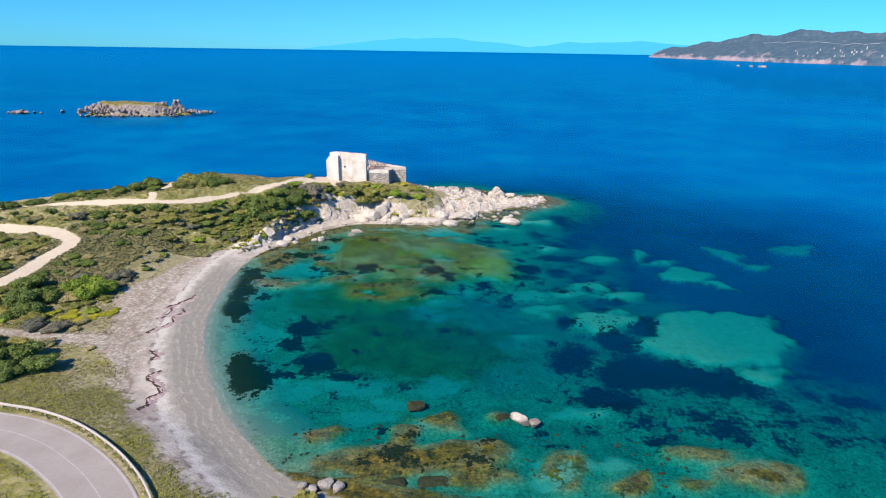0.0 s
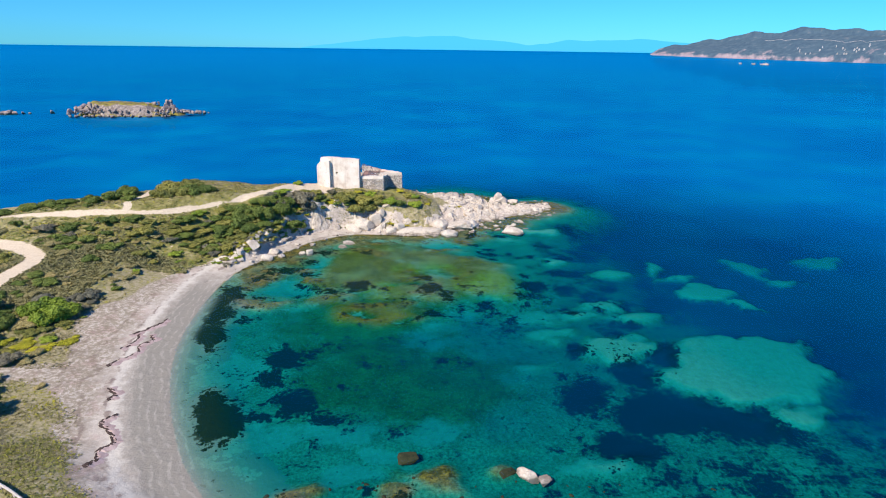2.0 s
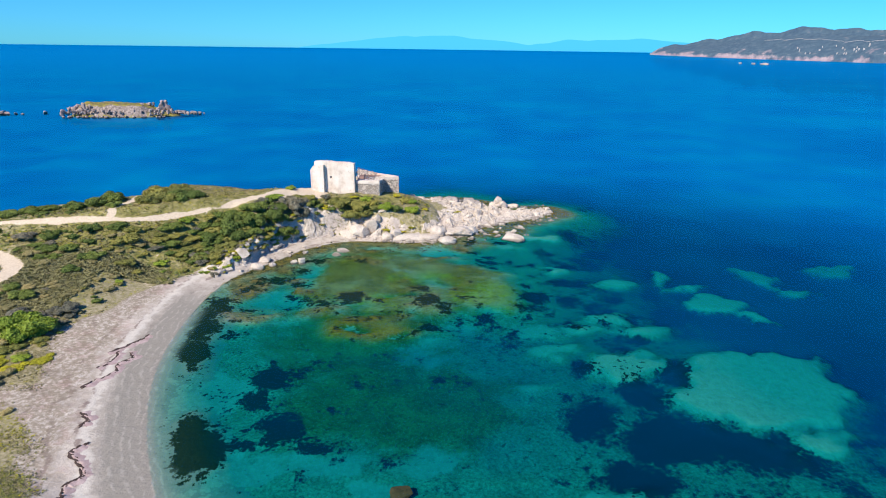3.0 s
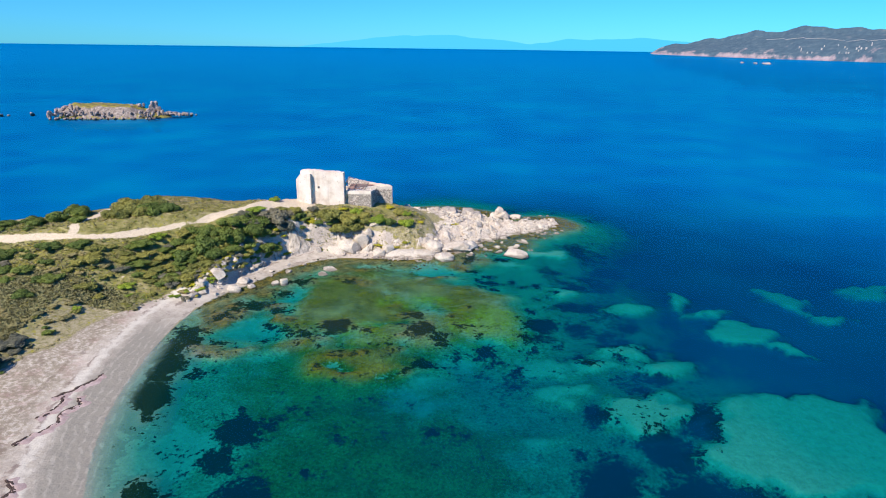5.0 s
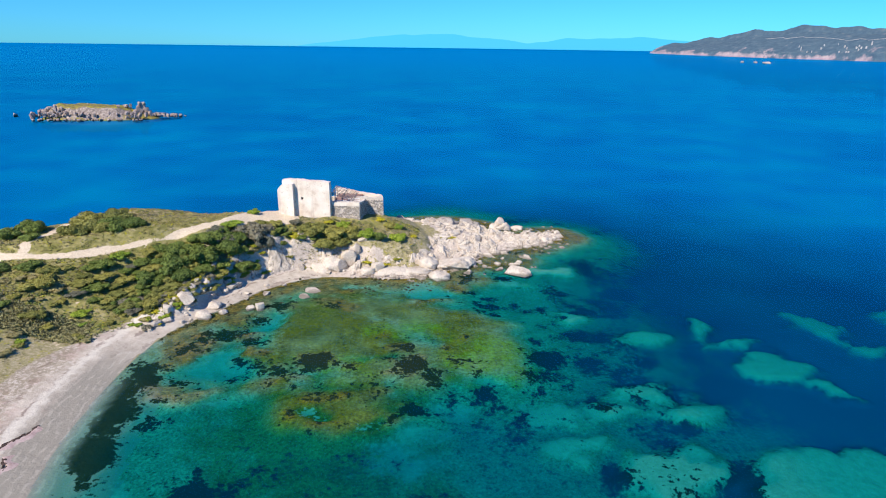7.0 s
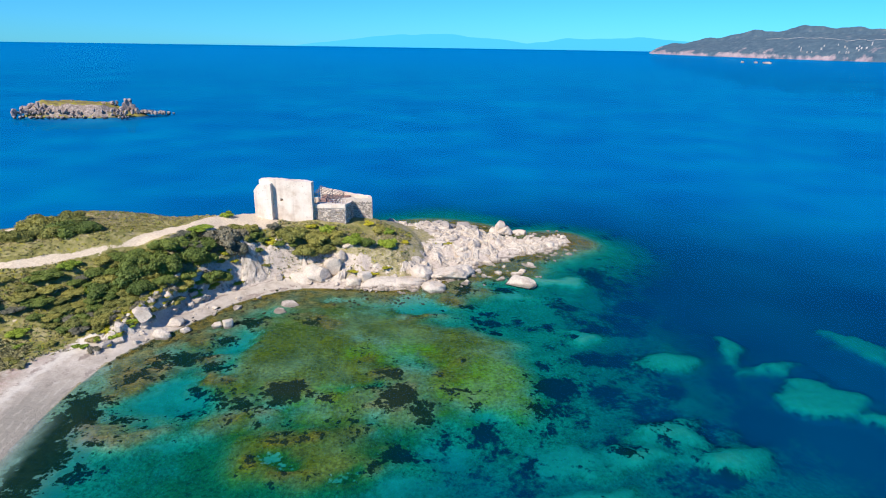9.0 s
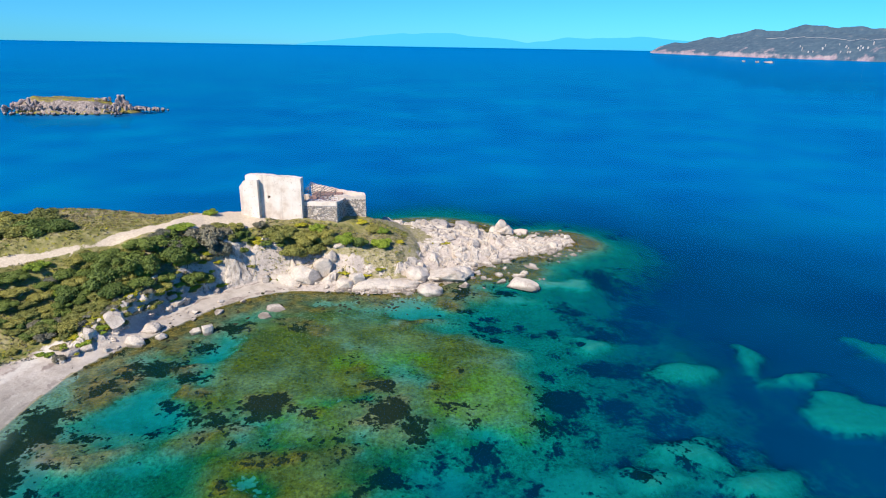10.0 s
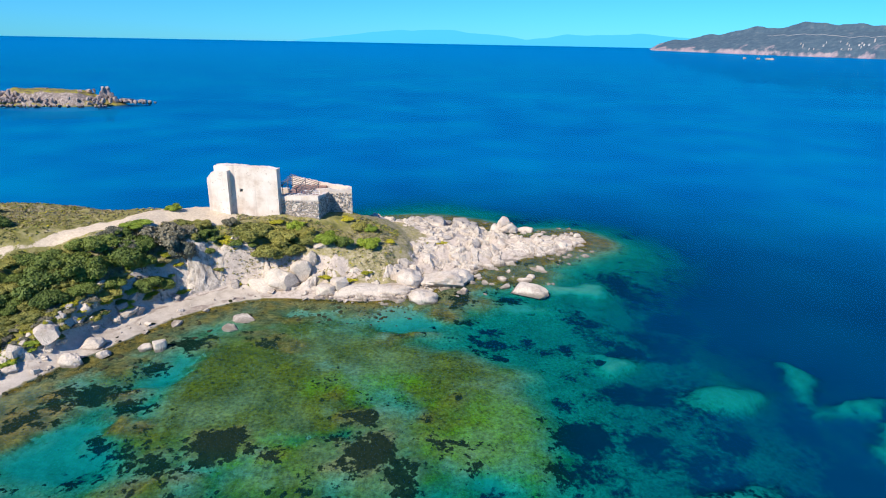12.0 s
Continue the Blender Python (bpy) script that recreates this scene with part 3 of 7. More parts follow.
# ---- ground: land and sea floor in one sheet ----
def build_ground():
    step = 0.8
    xs = np.concatenate([np.arange(-178, 150, step), np.arange(153, 330, 6)])
    ys = np.concatenate([np.arange(-112, 7, 6), np.arange(8, 262, step), np.arange(265, 450, 6)])
    x, y = np.meshgrid(xs, ys)
    d, land, h, beach, r = land_height(x, y)
    # sea floor
    deep = sstep(x + 0.35 * (y - 130), 18, 75)
    far_side = sstep(y - 196, 4, 170)
    z_sea = -(0.02 + 0.2 * np.minimum(d, 10) + 0.6 * sstep(d, 6, 30) + 0.9 * sstep(d, 20, 60)) - 2.6 * deep * sstep(d, 8, 40) - (2.0 * sstep(x + 0.7 * (y - 125), 50, 105) + 5 * sstep(x + 0.4 * (y - 125), 95, 240)) * sstep(d, 3, 28) - 7 * far_side * sstep(d, 4, 26)
    z_sea = z_sea + 0.22 * fbm(x, y, 6, 4, 21) * sstep(d, 1, 8)
    north = sstep(y - 187 + 0.25 * np.minimum(0, x + 46), 0, 5) * sstep(-x, -8, 14)
    z_sea = z_sea * (1 - north) + north * np.minimum(z_sea, -0.5 - 0.2 * np.minimum(d, 35))
    z_sea = np.where((x < -70) & (y > 145), np.minimum(z_sea, -1.5 - 0.5 * np.minimum(d, 18)), z_sea)
    rocky = sstep(x, -45, -30) * sstep(y, 140, 150)
    z_sea = z_sea + 0.25 * rocky * sstep(d, 9, 1) * fbm(x, y, 2.2, 3, 31)
    w = patch_field("weed", x, y, 1.2, 3.6, 41, 1.3) + 0.16
    s = patch_field("sand", x, y, 2.6, 5.0, 51, 2.2) + 0.30 * fbm(x, y, 3.0, 4, 57)
    meadow = sstep(x - 0.1 * (150 - y), 36, 50) * sstep(d, 12, 30) * (0.55 + 0.45 * sstep(y, 95, 112))
    margin = sstep(x - 0.12 * (130 - y), 19, 30) * sstep(d, 5, 14) * sstep(y, 55, 75)
    w = np.maximum(w, 1.2 * margin - 1.3 + 1.5 * fbm(x, y * 0.8, 5.0, 4, 43))
    w = np.maximum(w, meadow * 1.7 - 0.75 + 0.8 * fbm(x, y, 9, 4, 47)) - 3.2 * np.clip(s + 0.2, 0, 0.8) * sstep(x + 0.3 * (y - 118), 24, 40)
    o = patch_field("olive", x, y, 1.6, 5.0, 61, 4.0)
    o = np.maximum(o, 1.1 * (1 - d / 6.0) - 3 * (1 - (sstep(y, 124, 134) + sstep(-y, -60, -52)) * (x > -50)))
    o = np.where(y < 72, o * 2.2, o)
    g = patch_field("green", x, y, 2.5, 7.0, 71, 5.0)
    g = g - 1.6 * (1 - sstep(d + 2 * fbm(x, y, 4, 3, 73), 1.5, 7)) * sstep(y, 124, 134) - 1.3 * sstep(-x, 26, 37) * sstep(y, 112, 120)
    du = patch_field("dull", x, y, 2.5, 6.0, 78, 4.0)
    lm = patch_field("lime", x, y, 3.0, 6.0, 76, 5.0)
    shelf = np.maximum(sstep(o, -1.1, 0.6), sstep(g, -1.1, 0.6)) * (1 - 0.6 * sstep(s, -0.6, 1.2))
    z_sea = z_sea * (1 - 0.80 * shelf) - 0.12 * shelf
    crown = np.maximum(sstep(o, -0.2, 0.35), 0.8 * sstep(g, -0.3, 0.5)) * (1 - sstep(s, -0.4, 0.2))
    z_sea = z_sea * (1 - 0.7 * crown)
    z_sea = z_sea * (1 - 0.6 * sstep(s, -0.8, 0.7) * sstep(x, 5, 25))
    z_sea = z_sea + 0.35 * sstep(w, -0.02, 0.2) * sstep(d, 1, 5) * sstep(-x, -12, 5)
    rim = sstep(np.hypot(x, y - 100), 115, 300)
    z_sea = z_sea * (1 - rim) - 7.0 * rim
    z_sea = np.where(z_sea < -4, -4 - 1.85 * (1 - np.exp((z_sea + 4) / 1.85)), z_sea)
    w, s = w + 4 * rim, s - 5 * rim
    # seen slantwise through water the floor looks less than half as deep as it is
    # the full depth goes into the floor's colour, not its shape
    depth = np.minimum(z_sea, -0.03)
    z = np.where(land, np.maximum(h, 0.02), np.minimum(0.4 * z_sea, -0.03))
    # what grows or lies on the land
    pd = np.minimum(line_distance(x, y, UPPER_PATH)[0] - 0.25 - 1.4 * sstep(x, -58, -47), line_distance(x, y, LOWER_ROAD)[0] - 1.6)
    pd = np.minimum(pd, line_distance(x, y, TOP_SPUR)[0] - 0.6)
    pd = np.minimum(pd, line_distance(x, y, CLIFF_PATH)[0] + 0.25)
    court = np.hypot((x + 39) / 5.5, (y - 174.5) / 4.2) * 4 - 4
    pd = np.minimum(pd, court)
    track = line_distance(x, y, BEACH_PATH)[0]
    path = 1 - sstep(pd + 0.35 * fbm(x, y, 4, 3, 81), -0.2, 0.9)
    bed = d - (beach_width(y) + 1.6 * fbm(x, y, 6, 4, 91))
    sandy = np.where(land, (1 - sstep(bed, -1.0, 3.0)) * beach * (y < 142) * (x > -72), 1.0 * (d < 9) * beach * sstep(y, 56, 68) * (1 - sstep(y, 112, 122)))
    sandy = np.maximum(sandy, (1 - sstep(track + 0.8 * fbm(x, y, 4, 3, 83) - 1.6 * sstep(x, -74, -60), 0.6, 2.2)) * land)
    pd = np.minimum(pd, track - 1.0)
    strip = (1 - sstep(d + 1.2 * fbm(x, y, 5, 3, 97) - 2.2 * ramp_zone(x, y), 2.4, 3.6)) * sstep(-x, 22, 26) * (y > 132) * land
    sandy = np.maximum(sandy, strip)
    gx, gy = np.gradient(z, step)
    slope = np.hypot(gx, gy)
    rock = np.where(land, np.maximum(sstep(slope, 0.75, 1.2) * (d < 8) * (1 - 0.8 * beach), (1 - beach) * (y > 130) * (1 - sstep(d + 2.5 * fbm(x, y, 6, 3, 99) - 2.6 * sstep(x, -40, -36) * sstep(-x, 16, 22), 3.2, 5.2))), 0)
    rock = np.where(land, np.maximum(rock, sstep(x + 3 * fbm(x, y, 6, 3, 98), -4, 1) * (y > 150)), rock * 0)
    dry = np.maximum(sstep(fbm(x, y, 14, 4, 111) + 0.25, 0.0, 0.6), sstep(-d, -25, -18) * (y < 132))
    dry = np.maximum(dry, sstep(x, -15, -11) * (y > 166))
    n, m = x.shape
    verts = np.stack([x.ravel(), y.ravel(), z.ravel()], 1)
    idx = np.arange(n * m).reshape(n, m)
    faces = np.stack([idx[:-1, :-1].ravel(), idx[:-1, 1:].ravel(), idx[1:, 1:].ravel(), idx[1:, :-1].ravel()], 1)
    me = bpy.data.meshes.new("ground")
    me.from_pydata(verts.tolist(), [], faces.tolist())
    me.polygons.foreach_set("use_smooth", np.ones(len(faces), bool))
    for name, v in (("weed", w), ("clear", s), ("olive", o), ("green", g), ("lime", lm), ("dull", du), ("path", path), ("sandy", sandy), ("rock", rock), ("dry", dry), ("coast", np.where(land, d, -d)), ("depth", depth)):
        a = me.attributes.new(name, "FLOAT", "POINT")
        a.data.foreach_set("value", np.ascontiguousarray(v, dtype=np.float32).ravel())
    me.materials.append(ground_material())
    return tagged(new("ground", me), "sandy bay shore, scrub headland and seagrass sea floor", "ground", kind="structure"), (xs, ys[20:], z[20:], np.where(land, d, -d)[20:], pd[20:])


def open_water(nt):
    """The blue of water too deep to see the floor: darker over the meadows near the coast, paler outward mostly for the
    sky it would mirror.
    """
    g = nt.nodes.new("ShaderNodeNewGeometry")
    far = nt.nodes.new("ShaderNodeVectorMath")
    far.operation = "DISTANCE"
    far.inputs[1].default_value = (20, 120, 0)
    nt.links.new(g.outputs["Position"], far.inputs[0])
    n1, n2 = tex(nt, 0.010, 4, 0.55, "World"), tex(nt, 0.035, 2, 0.5, "World")
    f = maths(nt, "ADD", maths(nt, "MULTIPLY", n1, 0.6), maths(nt, "MULTIPLY", n2, 0.4))
    near = ramp(nt, f, [(0.36, (0.0, 0.029, 0.086)), (0.62, (0.0, 0.058, 0.132))])
    off = ramp(nt, f, [(0.38, (0.0, 0.098, 0.268)), (0.50, (0.0, 0.125, 0.302)), (0.66, (0.0, 0.172, 0.338))])
    out = ramp(nt, f, [(0.36, (0.0, 0.135, 0.36)), (0.62, (0.0, 0.155, 0.395))])
    # sky reflection painted into the colour: paler blue with distance
    col = mix(nt, span(nt, far.outputs["Value"], 52, 170), near, off)
    return mix(nt, span(nt, far.outputs["Value"], 250, 2200), col, out)


def ground_material():
    m, nt, p = material("ground", 0.95, 0.0)
    fine, mid, big = tex(nt, 3.0, 5, 0.65, "World"), tex(nt, 0.6, 5, 0.6, "World"), tex(nt, 0.12, 4, 0.6, "World")
    speck = tex(nt, 1.6, 6, 0.75, "World")
    coast = attr(nt, "coast")
    # land
    scrub = ramp(nt, mid, [(0.32, (0.13, 0.135, 0.045)), (0.5, (0.24, 0.22, 0.08)), (0.62, (0.34, 0.30, 0.14)), (0.75, (0.45, 0.385, 0.24))])
    dryg = ramp(nt, speck, [(0.34, (0.17, 0.155, 0.075)), (0.5, (0.33, 0.285, 0.17)), (0.66, (0.50, 0.43, 0.32))])
    land = mix(nt, maths(nt, "MULTIPLY", attr(nt, "dry"), 0.8), scrub, dryg)
    land = mix(nt, span(nt, tex(nt, 1.1, 5, 0.7, "World"), 0.56, 0.64, 0, 0.75), land, (0.30, 0.28, 0.02))
    stone = ramp(nt, speck, [(0.28, (0.24, 0.20, 0.165)), (0.45, (0.46, 0.39, 0.325)), (0.65, (0.60, 0.52, 0.44))])
    land = mix(nt, span(nt, maths(nt, "ADD", attr(nt, "rock"), maths(nt, "MULTIPLY", maths(nt, "SUBTRACT", mid, 0.5), 1.4)), 0.35, 0.6), land, stone)
    sandc = ramp(nt, tex(nt, 0.35, 6, 0.7, "World"), [(0.3, (0.34, 0.29, 0.24)), (0.48, (0.50, 0.435, 0.36)), (0.66, (0.62, 0.55, 0.46))])
    drift = nt.nodes.new("ShaderNodeMath")
    drift.operation = "SINE"
    nt.links.new(maths(nt, "ADD", maths(nt, "MULTIPLY", coast, 1.7), maths(nt, "MULTIPLY", tex(nt, 0.09, 6, 0.7, "World"), 15.0)), drift.inputs[0])
    lines = maths(nt, "MULTIPLY", span(nt, drift.outputs[0], 0.72, 0.98), span(nt, mid, 0.40, 0.56))
    sandc = mix(nt, maths(nt, "MULTIPLY", lines, 0.7), sandc, (0.20, 0.145, 0.125))
    pink = maths(nt, "MULTIPLY", span(nt, coast, 7, 10), span(nt, tex(nt, 0.22, 5, 0.7, "World"), 0.5, 0.62))
    sandc = mix(nt, maths(nt, "MULTIPLY", pink, 0.45), sandc, (0.47, 0.32, 0.28))
    litter = maths(nt, "MULTIPLY", span(nt, maths(nt, "ADD", coast, maths(nt, "MULTIPLY", big, 8.0)), 11.0, 16.0), span(nt, speck, 0.40, 0.56))
    sandc = mix(nt, maths(nt, "MULTIPLY", litter, 0.8), sandc, (0.25, 0.205, 0.14))
    sandc = mix(nt, span(nt, fine, 0.56, 0.72, 0, 0.5), sandc, (0.38, 0.315, 0.28))
    sandc = mix(nt, maths(nt, "MULTIPLY", span(nt, speck, 0.60, 0.70), 0.75), sandc, (0.27, 0.215, 0.18))
    # wet bands along the water
    wav = nt.nodes.new("ShaderNodeMath")
    wav.operation = "SINE"
    nt.links.new(maths(nt, "ADD", maths(nt, "MULTIPLY", coast, 5.5), maths(nt, "MULTIPLY", big, 22.0)), wav.inputs[0])
    bands = maths(nt, "MULTIPLY", span(nt, wav.outputs[0], 0.2, 1.0), span(nt, mid, 0.4, 0.6))
    wet = span(nt, maths(nt, "ADD", coast, maths(nt, "MULTIPLY", mid, 3.0)), 5.5, 8.8, 1.0, 0.0)
    crest = maths(nt, "ABSOLUTE", maths(nt, "SUBTRACT", maths(nt, "ADD", coast, maths(nt, "MULTIPLY", mid, 3.4)), 8.6))
    sandc = mix(nt, span(nt, crest, 0.2, 1.1, 0.75, 0.0), sandc, (0.64, 0.59, 0.50))
    wetc = mix(nt, maths(nt, "MULTIPLY", bands, 0.5), (0.29, 0.265, 0.22), (0.44, 0.405, 0.34))
    where = nt.nodes.new("ShaderNodeSeparateXYZ")
    nt.links.new(nt.nodes.new("ShaderNodeNewGeometry").outputs["Position"], where.inputs[0])
    wet = maths(nt, "MULTIPLY", wet, span(nt, where.outputs["Y"], 118, 134, 1.0, 0.12))
    sandc = mix(nt, wet, sandc, wetc)
    land = mix(nt, span(nt, maths(nt, "ADD", attr(nt, "sandy"), maths(nt, "MULTIPLY", maths(nt, "SUBTRACT", speck, 0.5), 1.0)), 0.4, 0.62), land, sandc)
    pathc = ramp(nt, fine, [(0.3, (0.50, 0.405, 0.29)), (0.7, (0.70, 0.595, 0.445))])
    land = mix(nt, span(nt, maths(nt, "ADD", attr(nt, "path"), maths(nt, "MULTIPLY", maths(nt, "SUBTRACT", speck, 0.5), 0.8)), 0.4, 0.6), land, pathc)
    # sea floor
    n_a, n_b = tex(nt, 0.22, 6, 0.7, "World"), tex(nt, 1.1, 5, 0.7, "World")
    lumps = []
    for size in (0.5, 1.5):
        v = node(nt, "ShaderNodeTexVoronoi", Scale=size, Randomness=1.0)
        gp = nt.nodes.new("ShaderNodeNewGeometry")
        nt.links.new(gp.outputs["Position"], v.inputs["Vector"])
        lumps.append(maths(nt, "SUBTRACT", 0.42, v.outputs["Distance"]))
    edge = maths(nt, "ADD", maths(nt, "MULTIPLY", lumps[0], 0.6), maths(nt, "MULTIPLY", lumps[1], 1.0))
    edge = maths(nt, "ADD", edge, maths(nt, "MULTIPLY", maths(nt, "SUBTRACT", n_a, 0.5), 1.5))
    edge = maths(nt, "ADD", edge, maths(nt, "MULTIPLY", maths(nt, "SUBTRACT", n_b, 0.5), 1.6))
    soft = maths(nt, "MULTIPLY", maths(nt, "SUBTRACT", tex(nt, 0.18, 6, 0.7, "World"), 0.5), 2.4)
    grain = ramp(nt, tex(nt, 2.3, 5, 0.8, "World"), [(0.37, grey(0.38)), (0.5, grey(1.0)), (0.63, grey(1.6))])
    bare = ramp(nt, n_b, [(0.3, (0.20, 0.24, 0.19)), (0.5, (0.26, 0.295, 0.235)), (0.7, (0.31, 0.34, 0.275))])
    bare = mix(nt, 0.14, bare, mix(nt, 1.0, bare, grain, "MULTIPLY"))
    turf = ramp(nt, n_a, [(0.3, (0.095, 0.15, 0.105)), (0.5, (0.16, 0.22, 0.15)), (0.7, (0.22, 0.285, 0.20))])
    turf = mix(nt, 0.7, turf, mix(nt, 1.0, turf, grain, "MULTIPLY"))
    sea = mix(nt, span(nt, maths(nt, "ADD", attr(nt, "clear"), soft), -0.25, 0.25), turf, bare)
    sea = mix(nt, span(nt, maths(nt, "ADD", attr(nt, "sandy"), maths(nt, "MULTIPLY", soft, 0.5)), 0.4, 0.6), sea, (0.19, 0.21, 0.18))
    dl = ramp(nt, n_a, [(0.32, (0.075, 0.085, 0.032)), (0.5, (0.125, 0.125, 0.045)), (0.68, (0.175, 0.165, 0.055))])
    dl = mix(nt, 0.75, dl, mix(nt, 1.0, dl, grain, "MULTIPLY"))
    sea = mix(nt, span(nt, maths(nt, "ADD", attr(nt, "dull"), maths(nt, "MULTIPLY", soft, 0.7)), -0.2, 0.3, 0.0, 0.9), sea, dl)
    ol = ramp(nt, tex(nt, 0.5, 5, 0.7, "World"), [(0.32, (0.022, 0.032, 0.016)), (0.46, (0.095, 0.070, 0.020)), (0.64, (0.25, 0.15, 0.028))])
    ol = mix(nt, 0.8, ol, mix(nt, 1.0, ol, grain, "MULTIPLY"))
    thin = span(nt, tex(nt, 0.07, 4, 0.65, "World"), 0.36, 0.60, 0.6, 0.97)
    full = maths(nt, "MAXIMUM", thin, span(nt, attr(nt, "olive"), 0.5, 1.0))
    sea = mix(nt, maths(nt, "MULTIPLY", span(nt, maths(nt, "ADD", attr(nt, "olive"), soft), -0.3, 0.4), full), sea, ol)
    gr = ramp(nt, maths(nt, "ADD", maths(nt, "MULTIPLY", speck, 0.5), maths(nt, "MULTIPLY", n_a, 0.5)), [(0.36, (0.038, 0.050, 0.014)), (0.47, (0.080, 0.085, 0.013)), (0.54, (0.120, 0.112, 0.010)), (0.64, (0.165, 0.150, 0.010))])
    vivid = ramp(nt, n_b, [(0.35, (0.075, 0.12, 0.012)), (0.5, (0.11, 0.19, 0.006)), (0.65, (0.14, 0.27, 0.006))])
    gr = mix(nt, span(nt, maths(nt, "ADD", attr(nt, "lime"), soft), -0.4, 0.6, 0.0, 0.85), gr, vivid)
    gr = mix(nt, 0.9, gr, mix(nt, 1.0, gr, grain, "MULTIPLY"))
    sea = mix(nt, maths(nt, "MULTIPLY", span(nt, maths(nt, "ADD", attr(nt, "green"), soft), -0.3, 0.5), maths(nt, "MULTIPLY", thin, span(nt, maths(nt, "ADD", attr(nt, "olive"), soft), 0.0, 0.5, 1.0, 0.15))), sea, gr)
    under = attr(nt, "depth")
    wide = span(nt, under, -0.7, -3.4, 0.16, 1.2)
    pool = maths(nt, "ADD", maths(nt, "DIVIDE", maths(nt, "SUBTRACT", maths(nt, "ADD", attr(nt, "clear"), maths(nt, "ADD", edge, maths(nt, "MULTIPLY", soft, 0.45))), 0.22), wide), 0.5, True)
    sea = mix(nt, maths(nt, "MULTIPLY", pool, 0.8), sea, bare)
    tuft = maths(nt, "MULTIPLY", span(nt, tex(nt, 0.75, 4, 0.7, "World"), 0.60, 0.64), span(nt, tex(nt, 0.07, 3, 0.6, "World"), 0.45, 0.6))
    tuft = maths(nt, "MULTIPLY", tuft, span(nt, maths(nt, "ADD", attr(nt, "clear"), soft), -0.1, 0.2, 0.8, 0.1))
    sea = mix(nt, tuft, sea, (0.02, 0.03, 0.02))
    weedc = ramp(nt, fine, [(0.3, (0.005, 0.014, 0.010)), (0.7, (0.028, 0.040, 0.022))])
    gaps = maths(nt, "MULTIPLY", maths(nt, "SUBTRACT", tex(nt, 0.55, 5, 0.75, "World"), 0.5), 3.4)
    dense = maths(nt, "SUBTRACT", maths(nt, "ADD", attr(nt, "weed"), maths(nt, "ADD", edge, gaps)), 0.22)
    dense = maths(nt, "ADD", maths(nt, "DIVIDE", dense, maths(nt, "MULTIPLY", wide, 0.9)), 0.5, True)
    # deeper weed is painted bluer for the water lying over it
    weedc = mix(nt, span(nt, under, -0.8, -2.4, 0.0, 0.9), weedc, (0.0, 0.030, 0.058))
    weedc = mix(nt, span(nt, under, -3.0, -5.2, 0.0, 0.9), weedc, open_water(nt))
    sea = mix(nt, dense, sea, weedc)
    sea = mix(nt, maths(nt, "MULTIPLY", span(nt, maths(nt, "ADD", coast, maths(nt, "MULTIPLY", maths(nt, "SUBTRACT", mid, 0.5), 2.0)), -3.2, -0.2), attr(nt, "sandy")), sea, wetc)
    # the red light lost in the water is taken out of the floor's colour, by depth
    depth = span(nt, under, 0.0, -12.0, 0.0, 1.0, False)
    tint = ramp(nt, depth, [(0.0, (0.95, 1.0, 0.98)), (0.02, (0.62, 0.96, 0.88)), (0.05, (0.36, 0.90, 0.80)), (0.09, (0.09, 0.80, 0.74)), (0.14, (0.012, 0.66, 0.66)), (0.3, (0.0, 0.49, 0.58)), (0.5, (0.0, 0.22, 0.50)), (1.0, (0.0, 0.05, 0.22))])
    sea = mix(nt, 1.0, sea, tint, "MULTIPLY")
    # the water's scattered blue, painted over the floor as it deepens
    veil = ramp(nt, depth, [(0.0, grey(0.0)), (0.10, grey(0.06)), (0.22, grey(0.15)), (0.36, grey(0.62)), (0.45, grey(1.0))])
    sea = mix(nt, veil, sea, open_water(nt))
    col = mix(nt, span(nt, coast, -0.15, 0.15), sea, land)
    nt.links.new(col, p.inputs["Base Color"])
    rough = maths(nt, "MULTIPLY", maths(nt, "ADD", mid, maths(nt, "MULTIPLY", fine, 0.5)), span(nt, under, -5.0, -1.0, 0.0, 1.0))
    bump(nt, p, rough, 0.6, 0.25)
    return m


ground, (GX, GY, GZ, GD, GP) = build_ground()


def lookup(grid, x, y):
    i = (x - GX[0]) / (GX[1] - GX[0])
    j = (y - GY[0]) / (GY[1] - GY[0])
    i0, j0 = int(min(max(i, 0), len(GX) - 2)), int(min(max(j, 0), len(GY) - 2))
    u, v = min(max(i - i0, 0), 1), min(max(j - j0, 0), 1)
    return float((grid[j0, i0] * (1 - u) + grid[j0, i0 + 1] * u) * (1 - v) + (grid[j0 + 1, i0] * (1 - u) + grid[j0 + 1, i0 + 1] * u) * v)


def ground_z(x, y):
    return lookup(GZ, x, y)


def inland(x, y):
    """Metres from the water's edge; minus: out in the sea."""
    return lookup(GD, x, y)


